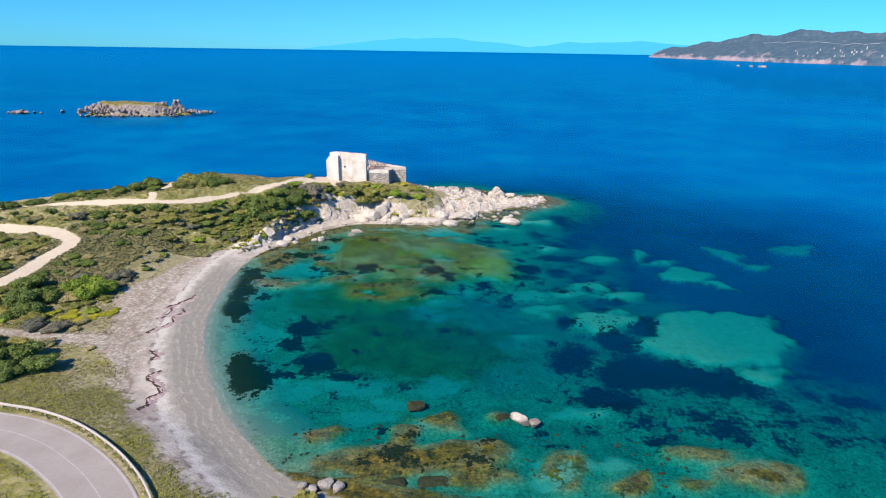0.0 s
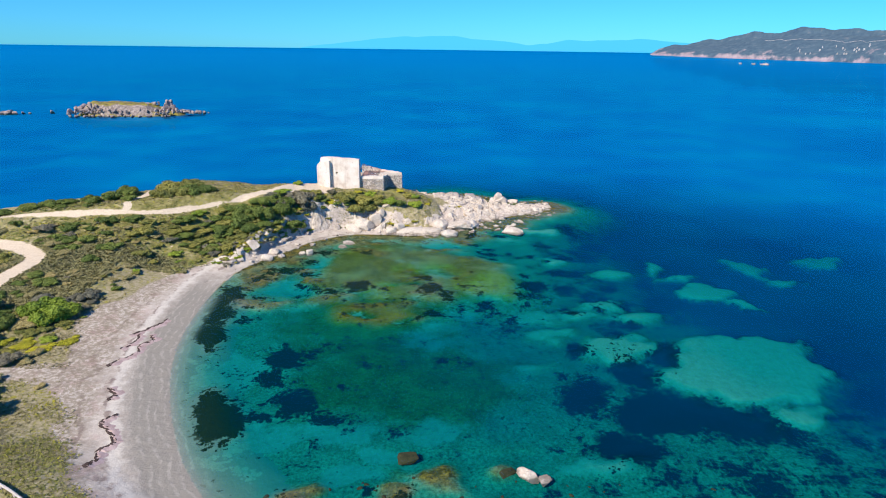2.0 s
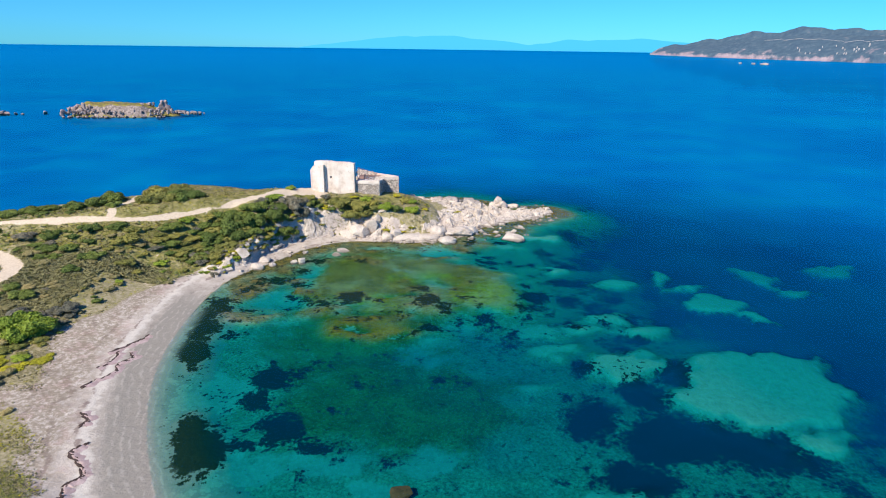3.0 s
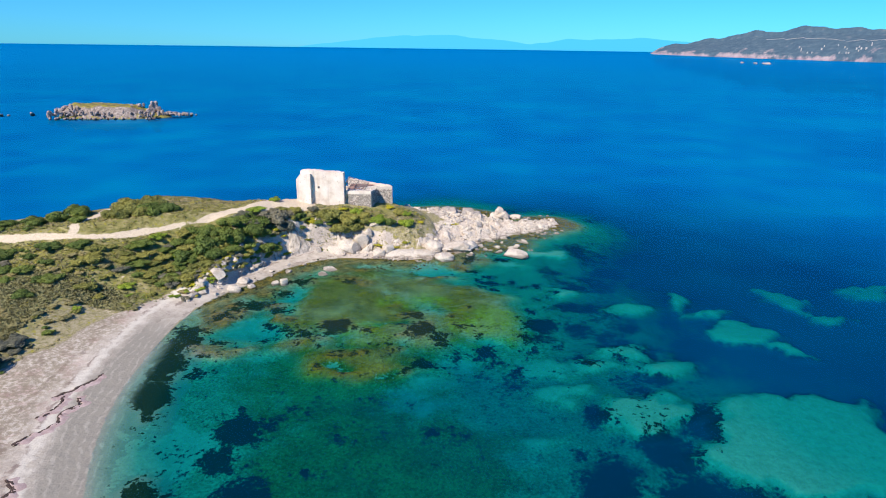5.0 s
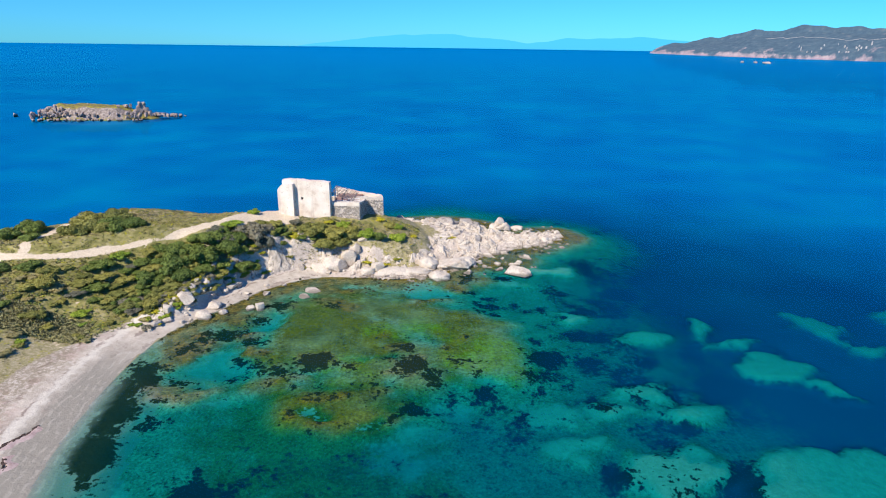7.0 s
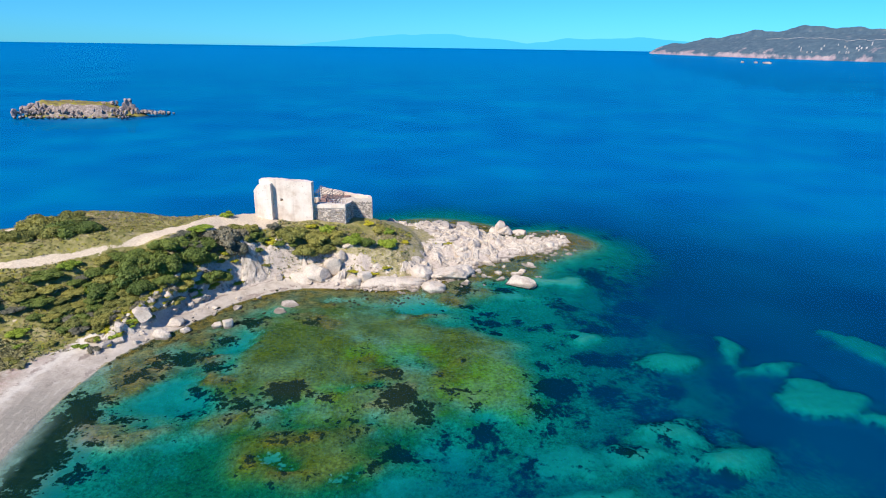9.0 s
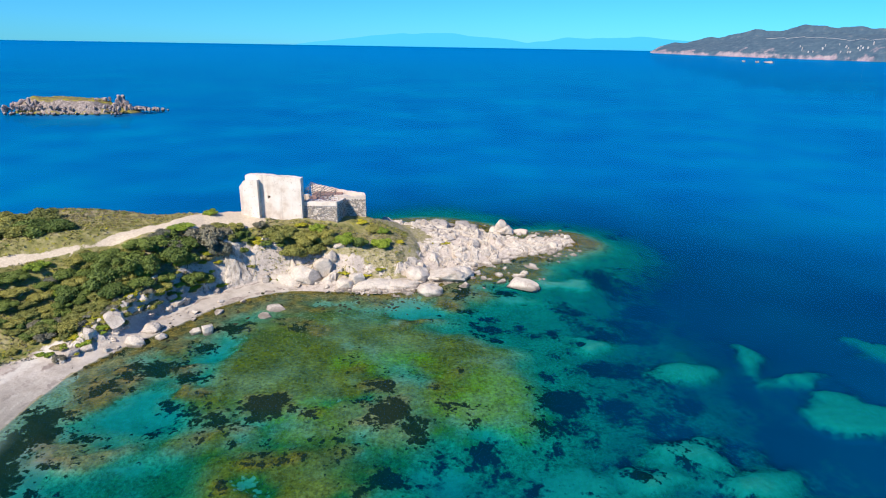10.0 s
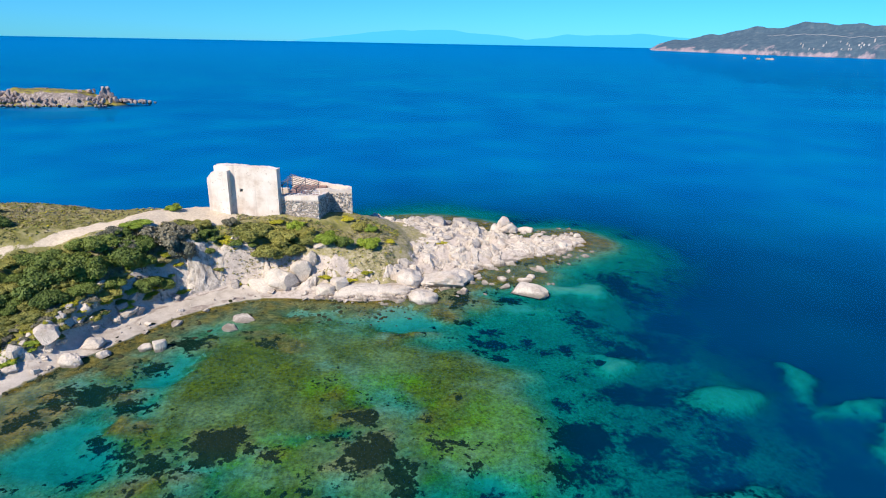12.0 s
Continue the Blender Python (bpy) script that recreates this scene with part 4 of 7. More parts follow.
# ---- sea ----
def sea_material():
    m, nt, p = material("sea_water", 0.1, 0.5)
    nt.nodes.remove(p)
    out = nt.nodes["Material Output"]
    clear = node(nt, "ShaderNodeBsdfTransparent")
    clear.inputs[0].default_value = (0.93, 0.98, 1.0, 1)
    gloss = node(nt, "ShaderNodeBsdfGlossy", Roughness=0.05)
    gloss.inputs[0].default_value = (0.12, 0.92, 1, 1)
    w1, w2 = tex(nt, 0.9, 4, 0.6, "World"), tex(nt, 0.12, 3, 0.55, "World")
    b = node(nt, "ShaderNodeBump", Strength=0.22, Distance=0.12)
    g = nt.nodes.new("ShaderNodeNewGeometry")
    far = nt.nodes.new("ShaderNodeVectorMath")
    far.operation = "DISTANCE"
    far.inputs[1].default_value = (0, 90, 0)
    nt.links.new(g.outputs["Position"], far.inputs[0])
    calm = span(nt, far.outputs["Value"], 60, 210, 1.0, 0.02)      # ripples merge into a sheen far out
    nt.links.new(maths(nt, "MULTIPLY", maths(nt, "ADD", w1, maths(nt, "MULTIPLY", w2, 1.5)), calm), b.inputs["Height"])
    nt.links.new(b.outputs[0], gloss.inputs["Normal"])
    fr = node(nt, "ShaderNodeFresnel", IOR=1.33)
    nt.links.new(b.outputs[0], fr.inputs["Normal"])
    f = maths(nt, "MINIMUM", maths(nt, "MULTIPLY", fr.outputs[0], 0.26), 0.09)
    mx = nt.nodes.new("ShaderNodeMixShader")
    nt.links.new(f, mx.inputs[0])
    nt.links.new(clear.outputs[0], mx.inputs[1])
    nt.links.new(gloss.outputs[0], mx.inputs[2])
    nt.links.new(mx.outputs[0], out.inputs["Surface"])
    return m


def ring_sheet(name, mat, z0, rise, label, category):
    """A round sheet out to the horizon, whose rim lifts as the far water does to the eye."""
    bm = bmesh.new()
    radii = [0, 60, 120, 240, 300, 420, 700, 1200, 2000, 2600, 3200, 3800, 4300, 4700]
    rows = []
    for rad in radii:
        zz = z0 * (1 if rad <= 300 else 0.3 if rad <= 700 else 0.3 - 0.2 * (rad - 700) / 4000) + rise * max(0.0, (rad - 2000) / 2700) ** 4
        rows.append([bm.verts.new((rad * math.cos(a), 100 + rad * math.sin(a), zz)) for a in [2 * math.pi * k / 96 for k in range(96)]] if rad else [bm.verts.new((0, 100, zz))])
    for k in range(96):
        bm.faces.new((rows[0][0], rows[1][k], rows[1][(k + 1) % 96]))
        for i in range(1, len(rows) - 1):
            bm.faces.new((rows[i][k], rows[i + 1][k], rows[i + 1][(k + 1) % 96], rows[i][(k + 1) % 96]))
    me = bpy.data.meshes.new(name)
    bm.to_mesh(me)
    bm.free()
    me.polygons.foreach_set("use_smooth", np.ones(len(me.polygons), bool))
    me.materials.append(mat)
    return tagged(new(name, me), label, category, kind="structure")


def deep_material():
    m, nt, p = material("deep_water", 0.9, 0.0)
    nt.links.new(open_water(nt), p.inputs["Base Color"])
    return m


RISE = 27.0
water = ring_sheet("water", sea_material(), 0.0, RISE, "clear blue-green sea with small ripples", "water")
ring_sheet("deep_water", deep_material(), -3.4, RISE + 1.0, "deep blue open sea water", "water")


# ---- helpers for things ----
def part(name, bm, mat, parent=None, label="", smooth=False):
    me = bpy.data.meshes.new(name)
    bm.to_mesh(me)
    bm.free()
    if smooth:
        me.polygons.foreach_set("use_smooth", np.ones(len(me.polygons), bool))
    me.materials.append(mat)
    ob = new(name, me)
    ob.parent = parent
    if label:
        ob["label"] = label
    return ob


def base(name, label, category, group="", at=(0, 0, 0)):
    ob = new(name)
    ob.location = at
    return tagged(ob, label, category, group)


def box(bm, x0, y0, z0, x1, y1, z1):
    v = [bm.verts.new(p) for p in ((x0, y0, z0), (x1, y0, z0), (x1, y1, z0), (x0, y1, z0), (x0, y0, z1), (x1, y0, z1), (x1, y1, z1), (x0, y1, z1))]
    for f in ((3, 2, 1, 0), (4, 5, 6, 7), (0, 1, 5, 4), (1, 2, 6, 5), (2, 3, 7, 6), (3, 0, 4, 7)):
        bm.faces.new([v[i] for i in f])


def beam(bm, a, b, w, h):
    """A squared bar from a to b."""
    a, b = Vector(a), Vector(b)
    u = (b - a).normalized()
    s = u.cross(Vector((0, 0, 1)))
    s = Vector((1, 0, 0)) if s.length < 1e-3 else s.normalized()
    t = s.cross(u)
    v = [bm.verts.new(p + s * (i * w / 2) + t * (j * h / 2)) for p in (a, b) for i, j in ((-1, -1), (1, -1), (1, 1), (-1, 1))]
    for f in ((3, 2, 1, 0), (4, 5, 6, 7), (0, 1, 5, 4), (1, 2, 6, 5), (2, 3, 7, 6), (3, 0, 4, 7)):
        bm.faces.new([v[i] for i in f])


def wall_run(a, b, thick, z0, tops, batter=0.0, ragged=0.0, cell=0.5, seed=1, holes=()):
    """A rough wall from a to b (its outer face on the right of that way), with a broken top line and real openings.
    tops: heights along the wall; holes: (along0, along1, z0, z1, depth)."""
    rnd = random.Random(seed)
    bm = bmesh.new()
    a, b = Vector((*a, 0)), Vector((*b, 0))
    u = (b - a).normalized()
    n = Vector((u.y, -u.x, 0))
    length = (b - a).length
    cols = sorted(set([round(length * i / max(2, int(length / cell)), 3) for i in range(max(2, int(length / cell)) + 1)] + [q for hole in holes for q in hole[:2]]))
    zmax = max(tops)
    rows_n = max(3, int((zmax - z0) / cell))
    hz = sorted(set(q for hole in holes for q in hole[2:4]))

    def top_at(s):
        k = s / length * (len(tops) - 1)
        i = min(int(k), len(tops) - 2)
        return tops[i] + (tops[i + 1] - tops[i]) * (k - i)

    grid = {}
    tline = [top_at(s) + ragged * rnd.uniform(-1, 1) for s in cols]
    zs_rel = sorted(set([i / rows_n for i in range(rows_n + 1)] + [(q - z0) / (zmax - z0) for q in hz]))
    for i, s in enumerate(cols):
        for j, f in enumerate(zs_rel):
            z = z0 + f * (zmax - z0) if any(abs(z0 + f * (zmax - z0) - q) < 1e-4 for q in hz) else z0 + f * (tline[i] - z0)
            out = batter * (zmax - z) + 0.035 * noise.noise(Vector((s * 0.9 + seed * 7, z * 0.9, seed)))
            p = a + u * s
            grid[i, j, 0] = bm.verts.new((*(p + n * out)[:2], z))
            grid[i, j, 1] = bm.verts.new((*(p - n * thick)[:2], z))
    mi, mj = len(cols) - 1, len(zs_rel) - 1

    def open_at(i, j):
        s, z = (cols[i] + cols[i + 1]) / 2, z0 + (zs_rel[j] + zs_rel[j + 1]) / 2 * (zmax - z0)
        return any(h0 < s < h1 and h2 < z < h3 for h0, h1, h2, h3 in holes)

    for i in range(mi):
        for j in range(mj):
            if open_at(i, j):
                continue
            bm.faces.new((grid[i, j, 0], grid[i + 1, j, 0], grid[i + 1, j + 1, 0], grid[i, j + 1, 0]))
            bm.faces.new((grid[i + 1, j, 1], grid[i, j, 1], grid[i, j + 1, 1], grid[i + 1, j + 1, 1]))
            for di, dj, e in ((-1, 0, (0, 0, 0, 1)), (1, 0, (1, 0, 1, 1)), (0, -1, (0, 0, 1, 0)), (0, 1, (0, 1, 1, 1))):
                ii, jj = i + di, j + dj
                if not (0 <= ii < mi and 0 <= jj < mj) or open_at(ii, jj):
                    p, q = (i + e[0], j + e[1]), (i + e[2], j + e[3])
                    bm.faces.new((grid[(*p, 0)], grid[(*q, 0)], grid[(*q, 1)], grid[(*p, 1)]))
    bmesh.ops.recalc_face_normals(bm, faces=bm.faces)
    return bm


# ---- boulders ----
def boulder_mesh(name, seed, cuts, mat, rough=0.16, sub=3):
    rnd = random.Random(seed)
    bm = bmesh.new()
    bmesh.ops.create_icosphere(bm, subdivisions=sub, radius=1.0)
    planes = []
    for _ in range(cuts):
        d = Vector((rnd.gauss(0, 1), rnd.gauss(0, 1), rnd.gauss(0, 0.8))).normalized()
        planes.append((d, rnd.uniform(0.5, 0.86)))
    off = Vector((seed * 3.7, seed * 1.3, seed * 5.1))
    for v in bm.verts:
        p = v.co.copy()
        p *= 1 + rough * noise.fractal(p * 1.3 + off, 0.9, 2.1, 4)
        for d, k in planes:
            over = p.dot(d) - k
            if over > 0:
                p -= d * over * 0.97
        v.co = p
    me = bpy.data.meshes.new(name)
    bm.to_mesh(me)
    bm.free()
    me.polygons.foreach_set("use_smooth", np.ones(len(me.polygons), bool))
    me.set_sharp_from_angle(angle=radians(26))
    me.materials.append(mat)
    return me


def block_mesh(name, seed, mat, points=15, soft=0.09):
    """An angular granite block: a hull of a few corners, with worn edges."""
    rnd = random.Random(seed)
    bm = bmesh.new()
    for _ in range(points):
        d = Vector((rnd.gauss(0, 1), rnd.gauss(0, 1), rnd.gauss(0, 1))).normalized()
        q = Vector((math.copysign(abs(d.x) ** 0.7, d.x), math.copysign(abs(d.y) ** 0.7, d.y), math.copysign(abs(d.z) ** 0.6, d.z)))
        bm.verts.new(q * rnd.uniform(0.82, 1.0))
    res = bmesh.ops.convex_hull(bm, input=bm.verts)
    bmesh.ops.delete(bm, geom=[g for g in res["geom_interior"] if isinstance(g, bmesh.types.BMVert)], context="VERTS")
    bmesh.ops.dissolve_limit(bm, angle_limit=radians(12), verts=bm.verts, edges=bm.edges)
    bmesh.ops.bevel(bm, geom=list(bm.edges), offset=soft, segments=2, affect="EDGES", profile=0.6, clamp_overlap=True)
    bmesh.ops.triangulate(bm, faces=[f for f in bm.faces if len(f.verts) > 4])
    off = Vector((seed * 2.3, 0, seed))
    for v in bm.verts:
        v.co += v.co.normalized() * 0.07 * noise.fractal(v.co * 2.2 + off, 0.9, 2.0, 3)
    me = bpy.data.meshes.new(name)
    bm.to_mesh(me)
    bm.free()
    me.polygons.foreach_set("use_smooth", np.ones(len(me.polygons), bool))
    me.set_sharp_from_angle(angle=radians(30))
    me.materials.append(mat)
    return me


ROUND = [boulder_mesh("boulder", 10 + k, 4, M_ROCK, 0.2, 4) for k in range(4)]
SLAB = [boulder_mesh("boulder", 20 + k, 9, M_ROCK, 0.24, 4) for k in range(4)]
BLOCK = [block_mesh("boulder", 30 + k, M_ROCK) for k in range(7)]
SMALL = [block_mesh("stones", 90 + k, M_ROCK, 10, 0.1) for k in range(4)]
SMALLG = [boulder_mesh("stones", 95 + k, 8, M_GREYROCK, 0.2, 2) for k in range(3)]
GREYB = [block_mesh("boulder", 50 + k, M_GREYROCK, 17, 0.06) for k in range(4)]
BROWNB = [block_mesh("boulder", 60 + k, M_DROWNED, 16, 0.1) for k in range(2)]
ISLB = [block_mesh("boulder", 70 + k, M_ISLROCK, 16, 0.05) for k in range(4)]


def boulder(me, x, y, z, rx, ry, rz, turn=0.0, tip=0.0, label="pale weathered granite boulder on the rocky shore", group="granite boulders", category="boulder"):
    ob = new("boulder", me)
    ob.location, ob.scale, ob.rotation_euler = (x, y, z), (rx, ry, rz), (tip, tip * 0.6, turn)
    return tagged(ob, label, category, group)


class Pile:
    """Many stones, too small to count, in one mesh."""

    def __init__(self):
        self.verts, self.faces, self.count = [], [], 0

    def add(self, me, x, y, z, rx, ry, rz, turn=0.0, tip=0.0):
        co = np.empty(len(me.vertices) * 3)
        me.vertices.foreach_get("co", co)
        m = np.array(Matrix.LocRotScale((x, y, z), Euler((tip, tip * 0.6, turn)), (rx, ry, rz)))
        self.verts.append(co.reshape(-1, 3) @ m[:3, :3].T + m[:3, 3])
        self.faces += [tuple(v + self.count for v in p.vertices) for p in me.polygons]
        self.count += len(me.vertices)

    def build(self, name, mat, label, category):
        me = bpy.data.meshes.new(name)
        me.from_pydata(np.vstack(self.verts).tolist(), [], self.faces)
        me.polygons.foreach_set("use_smooth", np.ones(len(me.polygons), bool))
        me.set_sharp_from_angle(angle=radians(30))
        me.materials.append(mat)
        return tagged(new(name, me), label, category, kind="stuff")


def lookup_many(grid, x, y):
    i = np.clip((x - GX[0]) / (GX[1] - GX[0]), 0, len(GX) - 1.001)
    j = np.clip((y - GY[0]) / (GY[1] - GY[0]), 0, len(GY) - 1.001)
    i0, j0 = i.astype(int), j.astype(int)
    u, v = i - i0, j - j0
    return (grid[j0, i0] * (1 - u) + grid[j0, i0 + 1] * u) * (1 - v) + (grid[j0 + 1, i0] * (1 - u) + grid[j0 + 1, i0 + 1] * u) * v


def cells(wx, wy, cell, seed):
    """Jointed blocks on the plan: each one's own number and tilt, and how far a place is from its joint."""
    f1, f2 = np.full(wx.shape, 1e9), np.full(wx.shape, 1e9)
    hgt, own = np.zeros(wx.shape), np.zeros(wx.shape)
    ci, cj = np.floor(wx / cell), np.floor(wy / cell)
    for di in (-1, 0, 1):
        for dj in (-1, 0, 1):
            i, j = ci + di, cj + dj
            px, py = (i + 0.15 + 0.7 * hash2(i, j, seed + 3)) * cell, (j + 0.15 + 0.7 * hash2(i, j, seed + 4)) * cell
            q = np.hypot(wx - px, wy - py)
            h = hash2(i, j, seed + 5) + 0.45 * ((hash2(i, j, seed + 6) - 0.5) * (wx - px) + (hash2(i, j, seed + 7) - 0.5) * (wy - py)) / cell
            near = q < f1
            f2 = np.where(near, f1, np.minimum(f2, q))
            hgt, own = np.where(near, h, hgt), np.where(near, hash2(i, j, seed + 8), own)
            f1 = np.minimum(f1, q)
    return hgt, own, (f2 - f1) / cell


def fractured(name, label, x0, x1, y0, y1, step, cell, lift, mask, seed, mat, stretch=1.0, small=0.4):
    """A mass of jointed granite grown from the ground: rounded blocks at their own height and tilt, some split again.
    stretch: how much longer the blocks run down the slope than along it."""
    xs, ys = np.arange(x0, x1, step), np.arange(y0, y1, step)
    x, y = np.meshgrid(xs, ys)
    wx, wy = x + 0.7 * fbm(x, y, 2.5, 3, seed), (y + 0.7 * fbm(x, y, 2.5, 3, seed + 1)) / stretch
    h1, own, e1 = cells(wx, wy, cell, seed)
    h2, _, e2 = cells(wx + 7.3, wy * 1.3, cell * small, seed + 50)
    split = sstep(own, 0.35, 0.45)
    dome = 1 - (1 - np.clip(e1 / 0.24, 0, 1)) ** 2
    lump = (1 - (1 - np.clip(e2 / 0.26, 0, 1)) ** 2) * 0.75 + 0.6 * h2
    d, z = lookup_many(GD, x, y), lookup_many(GZ, x, y)
    m = mask(x, y, d, z)
    rise = lift * (0.9 * h1 - 0.45) + 0.22 * cell * (dome - 0.8) + split * cell * small * 0.32 * (lump - 0.7)
    top = z - 0.9 + m * (0.9 + rise) + 0.12 * fbm(x, y, 1.1, 4, seed + 9) * m
    n, k = x.shape
    idx = np.arange(n * k).reshape(n, k)
    quads = np.stack([idx[:-1, :-1], idx[:-1, 1:], idx[1:, 1:], idx[1:, :-1]], -1)
    keep = (m[:-1, :-1] > 0.02) | (m[1:, 1:] > 0.02)
    me = bpy.data.meshes.new(name)
    me.from_pydata(np.stack([x.ravel(), y.ravel(), top.ravel()], 1).tolist(), [], quads[keep].tolist())
    me.polygons.foreach_set("use_smooth", np.ones(len(me.polygons), bool))
    me.set_sharp_from_angle(angle=radians(32))
    # where the material darkens the joints
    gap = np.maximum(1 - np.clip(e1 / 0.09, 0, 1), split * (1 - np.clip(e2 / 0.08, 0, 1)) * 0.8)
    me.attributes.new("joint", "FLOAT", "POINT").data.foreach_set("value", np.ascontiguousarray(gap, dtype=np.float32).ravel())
    me.materials.append(mat)
    return tagged(new(name, me), label, "rocks", kind="structure")


def cliff_mask(x, y, d, z):
    n = fbm(x, y, 5, 3, 701)
    under = sstep(x, -41, -37) * sstep(-x, 13, 17)
    d = d - 2.0 * ramp_zone(x, y)
    hi = 3.4 + 4.1 * under - 1.8 * sstep(x, -28, -24) * under
    return sstep(d + 0.8 * n, 2.3, 3.0) * (1 - sstep(d + 2.2 * n, hi, hi + 0.9)) * sstep(x + 1.2 * n, -56, -53) * sstep(-x, 12, 15) * sstep(y, 134, 137)


def point_mask(x, y, d, z):
    n = fbm(x, y, 5, 3, 711)
    grass = (1 - sstep(z, 2.4, 3.4) * (1 - sstep(x, -3, 2)) * (1 - sstep(y, 189, 193)))
    return sstep(d + 1.5 * n, -1.8, -0.3) * grass * sstep(x + n, -14, -11)


def ridge_mask(x, y, d, z):
    n = fbm(x, y, 4, 3, 721)
    q = np.hypot((x - 2.5) / 11.5, (y - 199.5) / 4.6) + 0.25 * n
    return 1 - sstep(q, 0.75, 1.05)


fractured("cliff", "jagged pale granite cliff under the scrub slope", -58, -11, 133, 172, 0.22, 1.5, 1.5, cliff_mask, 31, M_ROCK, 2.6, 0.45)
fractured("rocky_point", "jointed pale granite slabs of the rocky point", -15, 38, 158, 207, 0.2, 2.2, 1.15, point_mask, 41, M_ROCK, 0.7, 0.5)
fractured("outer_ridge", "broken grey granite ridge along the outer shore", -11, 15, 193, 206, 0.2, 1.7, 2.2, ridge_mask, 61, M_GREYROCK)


def named_boulders():
    w = "pale smooth granite boulder standing in shallow water"
    boulder(ROUND[0], 0.3, 161.2, 0.35, 2.5, 1.9, 1.2, 0.3, 0.05, w)
    boulder(ROUND[3], 17.6, 165.5, 0.0, 3.5, 2.0, 1.25, -0.3, 0.08, w)
    boulder(ROUND[1], 19.0, 171.4, 0.1, 0.9, 0.7, 0.6, 0.2, 0, w)
    boulder(BLOCK[1], 14.0, 167.4, 0.0, 1.4, 0.9, 0.4, 0.4, 0, w)
    boulder(SLAB[1], 17.0, 198.3, 0.2, 3.3, 2.4, 2.2, 0.2, 0.05, "tall pale granite sea stack beside the point")
    boulder(SLAB[2], 16.9, 198.6, 2.0, 1.7, 1.5, 2.3, 0.8, 0.1, "upright granite block on top of the sea stack")
    boulder(SLAB[0], 15.4, 198.0, 0.4, 1.4, 1.3, 1.4, 0.4, 0.2, "rounded granite block against the sea stack")
    boulder(SLAB[3], 21.8, 198.6, 0.0, 2.6, 1.5, 1.0, 0.1, 0.0, "low brown granite ledge in the sea")
    boulder(BLOCK[4], 31.8, 192.8, 0.1, 1.9, 1.3, 0.8, 0.1, 0, w)
    boulder(ROUND[3], 31.9, 193.0, 1.0, 0.9, 0.7, 0.5, 0.5, 0, w)
    boulder(ROUND[1], 27.3, 188.2, 0.3, 1.7, 1.2, 1.1, 0.1, 0)
    boulder(ROUND[0], -2.2, 167.2, 0.9, 2.5, 2.4, 1.9, 1.2, 0.1)
    boulder(SLAB[1], 3.2, 167.9, 0.7, 4.6, 2.6, 1.9, 0.15, 0.05)
    boulder(ROUND[2], 6.3, 169.4, 0.6, 2.6, 2.0, 1.5, 0.5, 0.1)
    boulder(ROUND[3], -10.5, 163.6, 0.25, 6.0, 2.3, 1.1, 0.12, 0.0, "long flat granite slab at the water's edge")
    boulder(ROUND[0], -5.2, 164.3, 0.3, 3.6, 2.0, 1.0, 0.2, 0.0, "long flat granite slab at the water's edge")
    boulder(SLAB[2], -25.6, 164.4, 0.7, 2.8, 1.9, 1.9, -0.3, 0.35, "large smooth granite outcrop on the slope")
    boulder(SLAB[0], -22.6, 165.4, 0.9, 3.4, 2.4, 2.6, 0.2, 0.4, "large smooth granite outcrop on the slope")
    boulder(SLAB[3], -20.4, 166.9, 2.0, 2.2, 2.0, 2.6, 0.5, 0.4, "large smooth granite outcrop on the slope")
    boulder(SLAB[2], -18.9, 168.6, 4.0, 1.1, 1.2, 2.4, 0.9, 0.25, "upright granite blocks among the scrub")
    boulder(SLAB[1], -17.6, 170.6, 5.6, 1.6, 1.1, 1.1, 0.4, 0.2, "upright granite blocks among the scrub")
    boulder(BLOCK[0], -13.4, 163.8, 1.6, 1.6, 1.3, 1.2, 0.7, 0.1)
    boulder(BLOCK[2], -15.6, 162.6, 0.9, 1.8, 1.4, 1.3, 0.2, 0.2)
    boulder(BLOCK[3], -35.9, 144.2, 0.25, 1.05, 0.85, 0.75, 0.3, 0.1, w)
    boulder(BLOCK[4], -34.0, 144.4, 0.4, 1.15, 0.95, 1.1, 0.6, 0.1, w)
    g = "weathered granite boulder at the end of the beach"
    for k, (x, y, r, hgt) in enumerate(((-43.4, 140.4, 1.6, 1.2), (-42.9, 144.4, 1.6, 1.1), (-40.4, 142.2, 1.1, 0.7), (-47.2, 142.6, 2.4, 1.3), (-49.6, 139.2, 1.5, 1.1),
                                        (-45.2, 152.6, 0.8, 1.0), (-42.1, 152.9, 1.7, 0.9), (-34.9, 151.6, 1.2, 0.5), (-27.0, 150.6, 1.4, 0.3), (-25.9, 153.6, 1.8, 0.35))):
        boulder((ROUND + BLOCK)[k % 9], x, y, max(ground_z(x, y), -0.1) + 0.25 * hgt, r, r * 0.75, hgt * 0.85, k * 0.7, 0.1, g)
    boulder(BLOCK[3], 10.9, 65.6, -0.1, 1.1, 0.8, 0.6, 0.6, 0.2, "pale rock breaking the surface of the bay", "rocks in the bay")
    boulder(SLAB[0], 9.2, 66.3, -0.1, 1.6, 1.0, 0.95, -0.35, 0.1, "pale rock breaking the surface of the bay", "rocks in the bay")
    boulder(BROWNB[1], 6.6, 67.0, -0.35, 1.2, 0.8, 0.45, 0.5, 0.1, "pale rock breaking the surface of the bay", "rocks in the bay")
    boulder(BROWNB[1], -5.7, 69.4, -0.2, 1.5, 1.2, 0.5, 0.2, 0.05, "low brown rock just breaking the surface", "rocks in the bay")
    boulder(GREYB[2], -15.6, 52.6, 0.2, 1.1, 0.9, 0.8, 0.2, 0.1, "dark grey rock at the corner of the beach", "rocks in the bay")
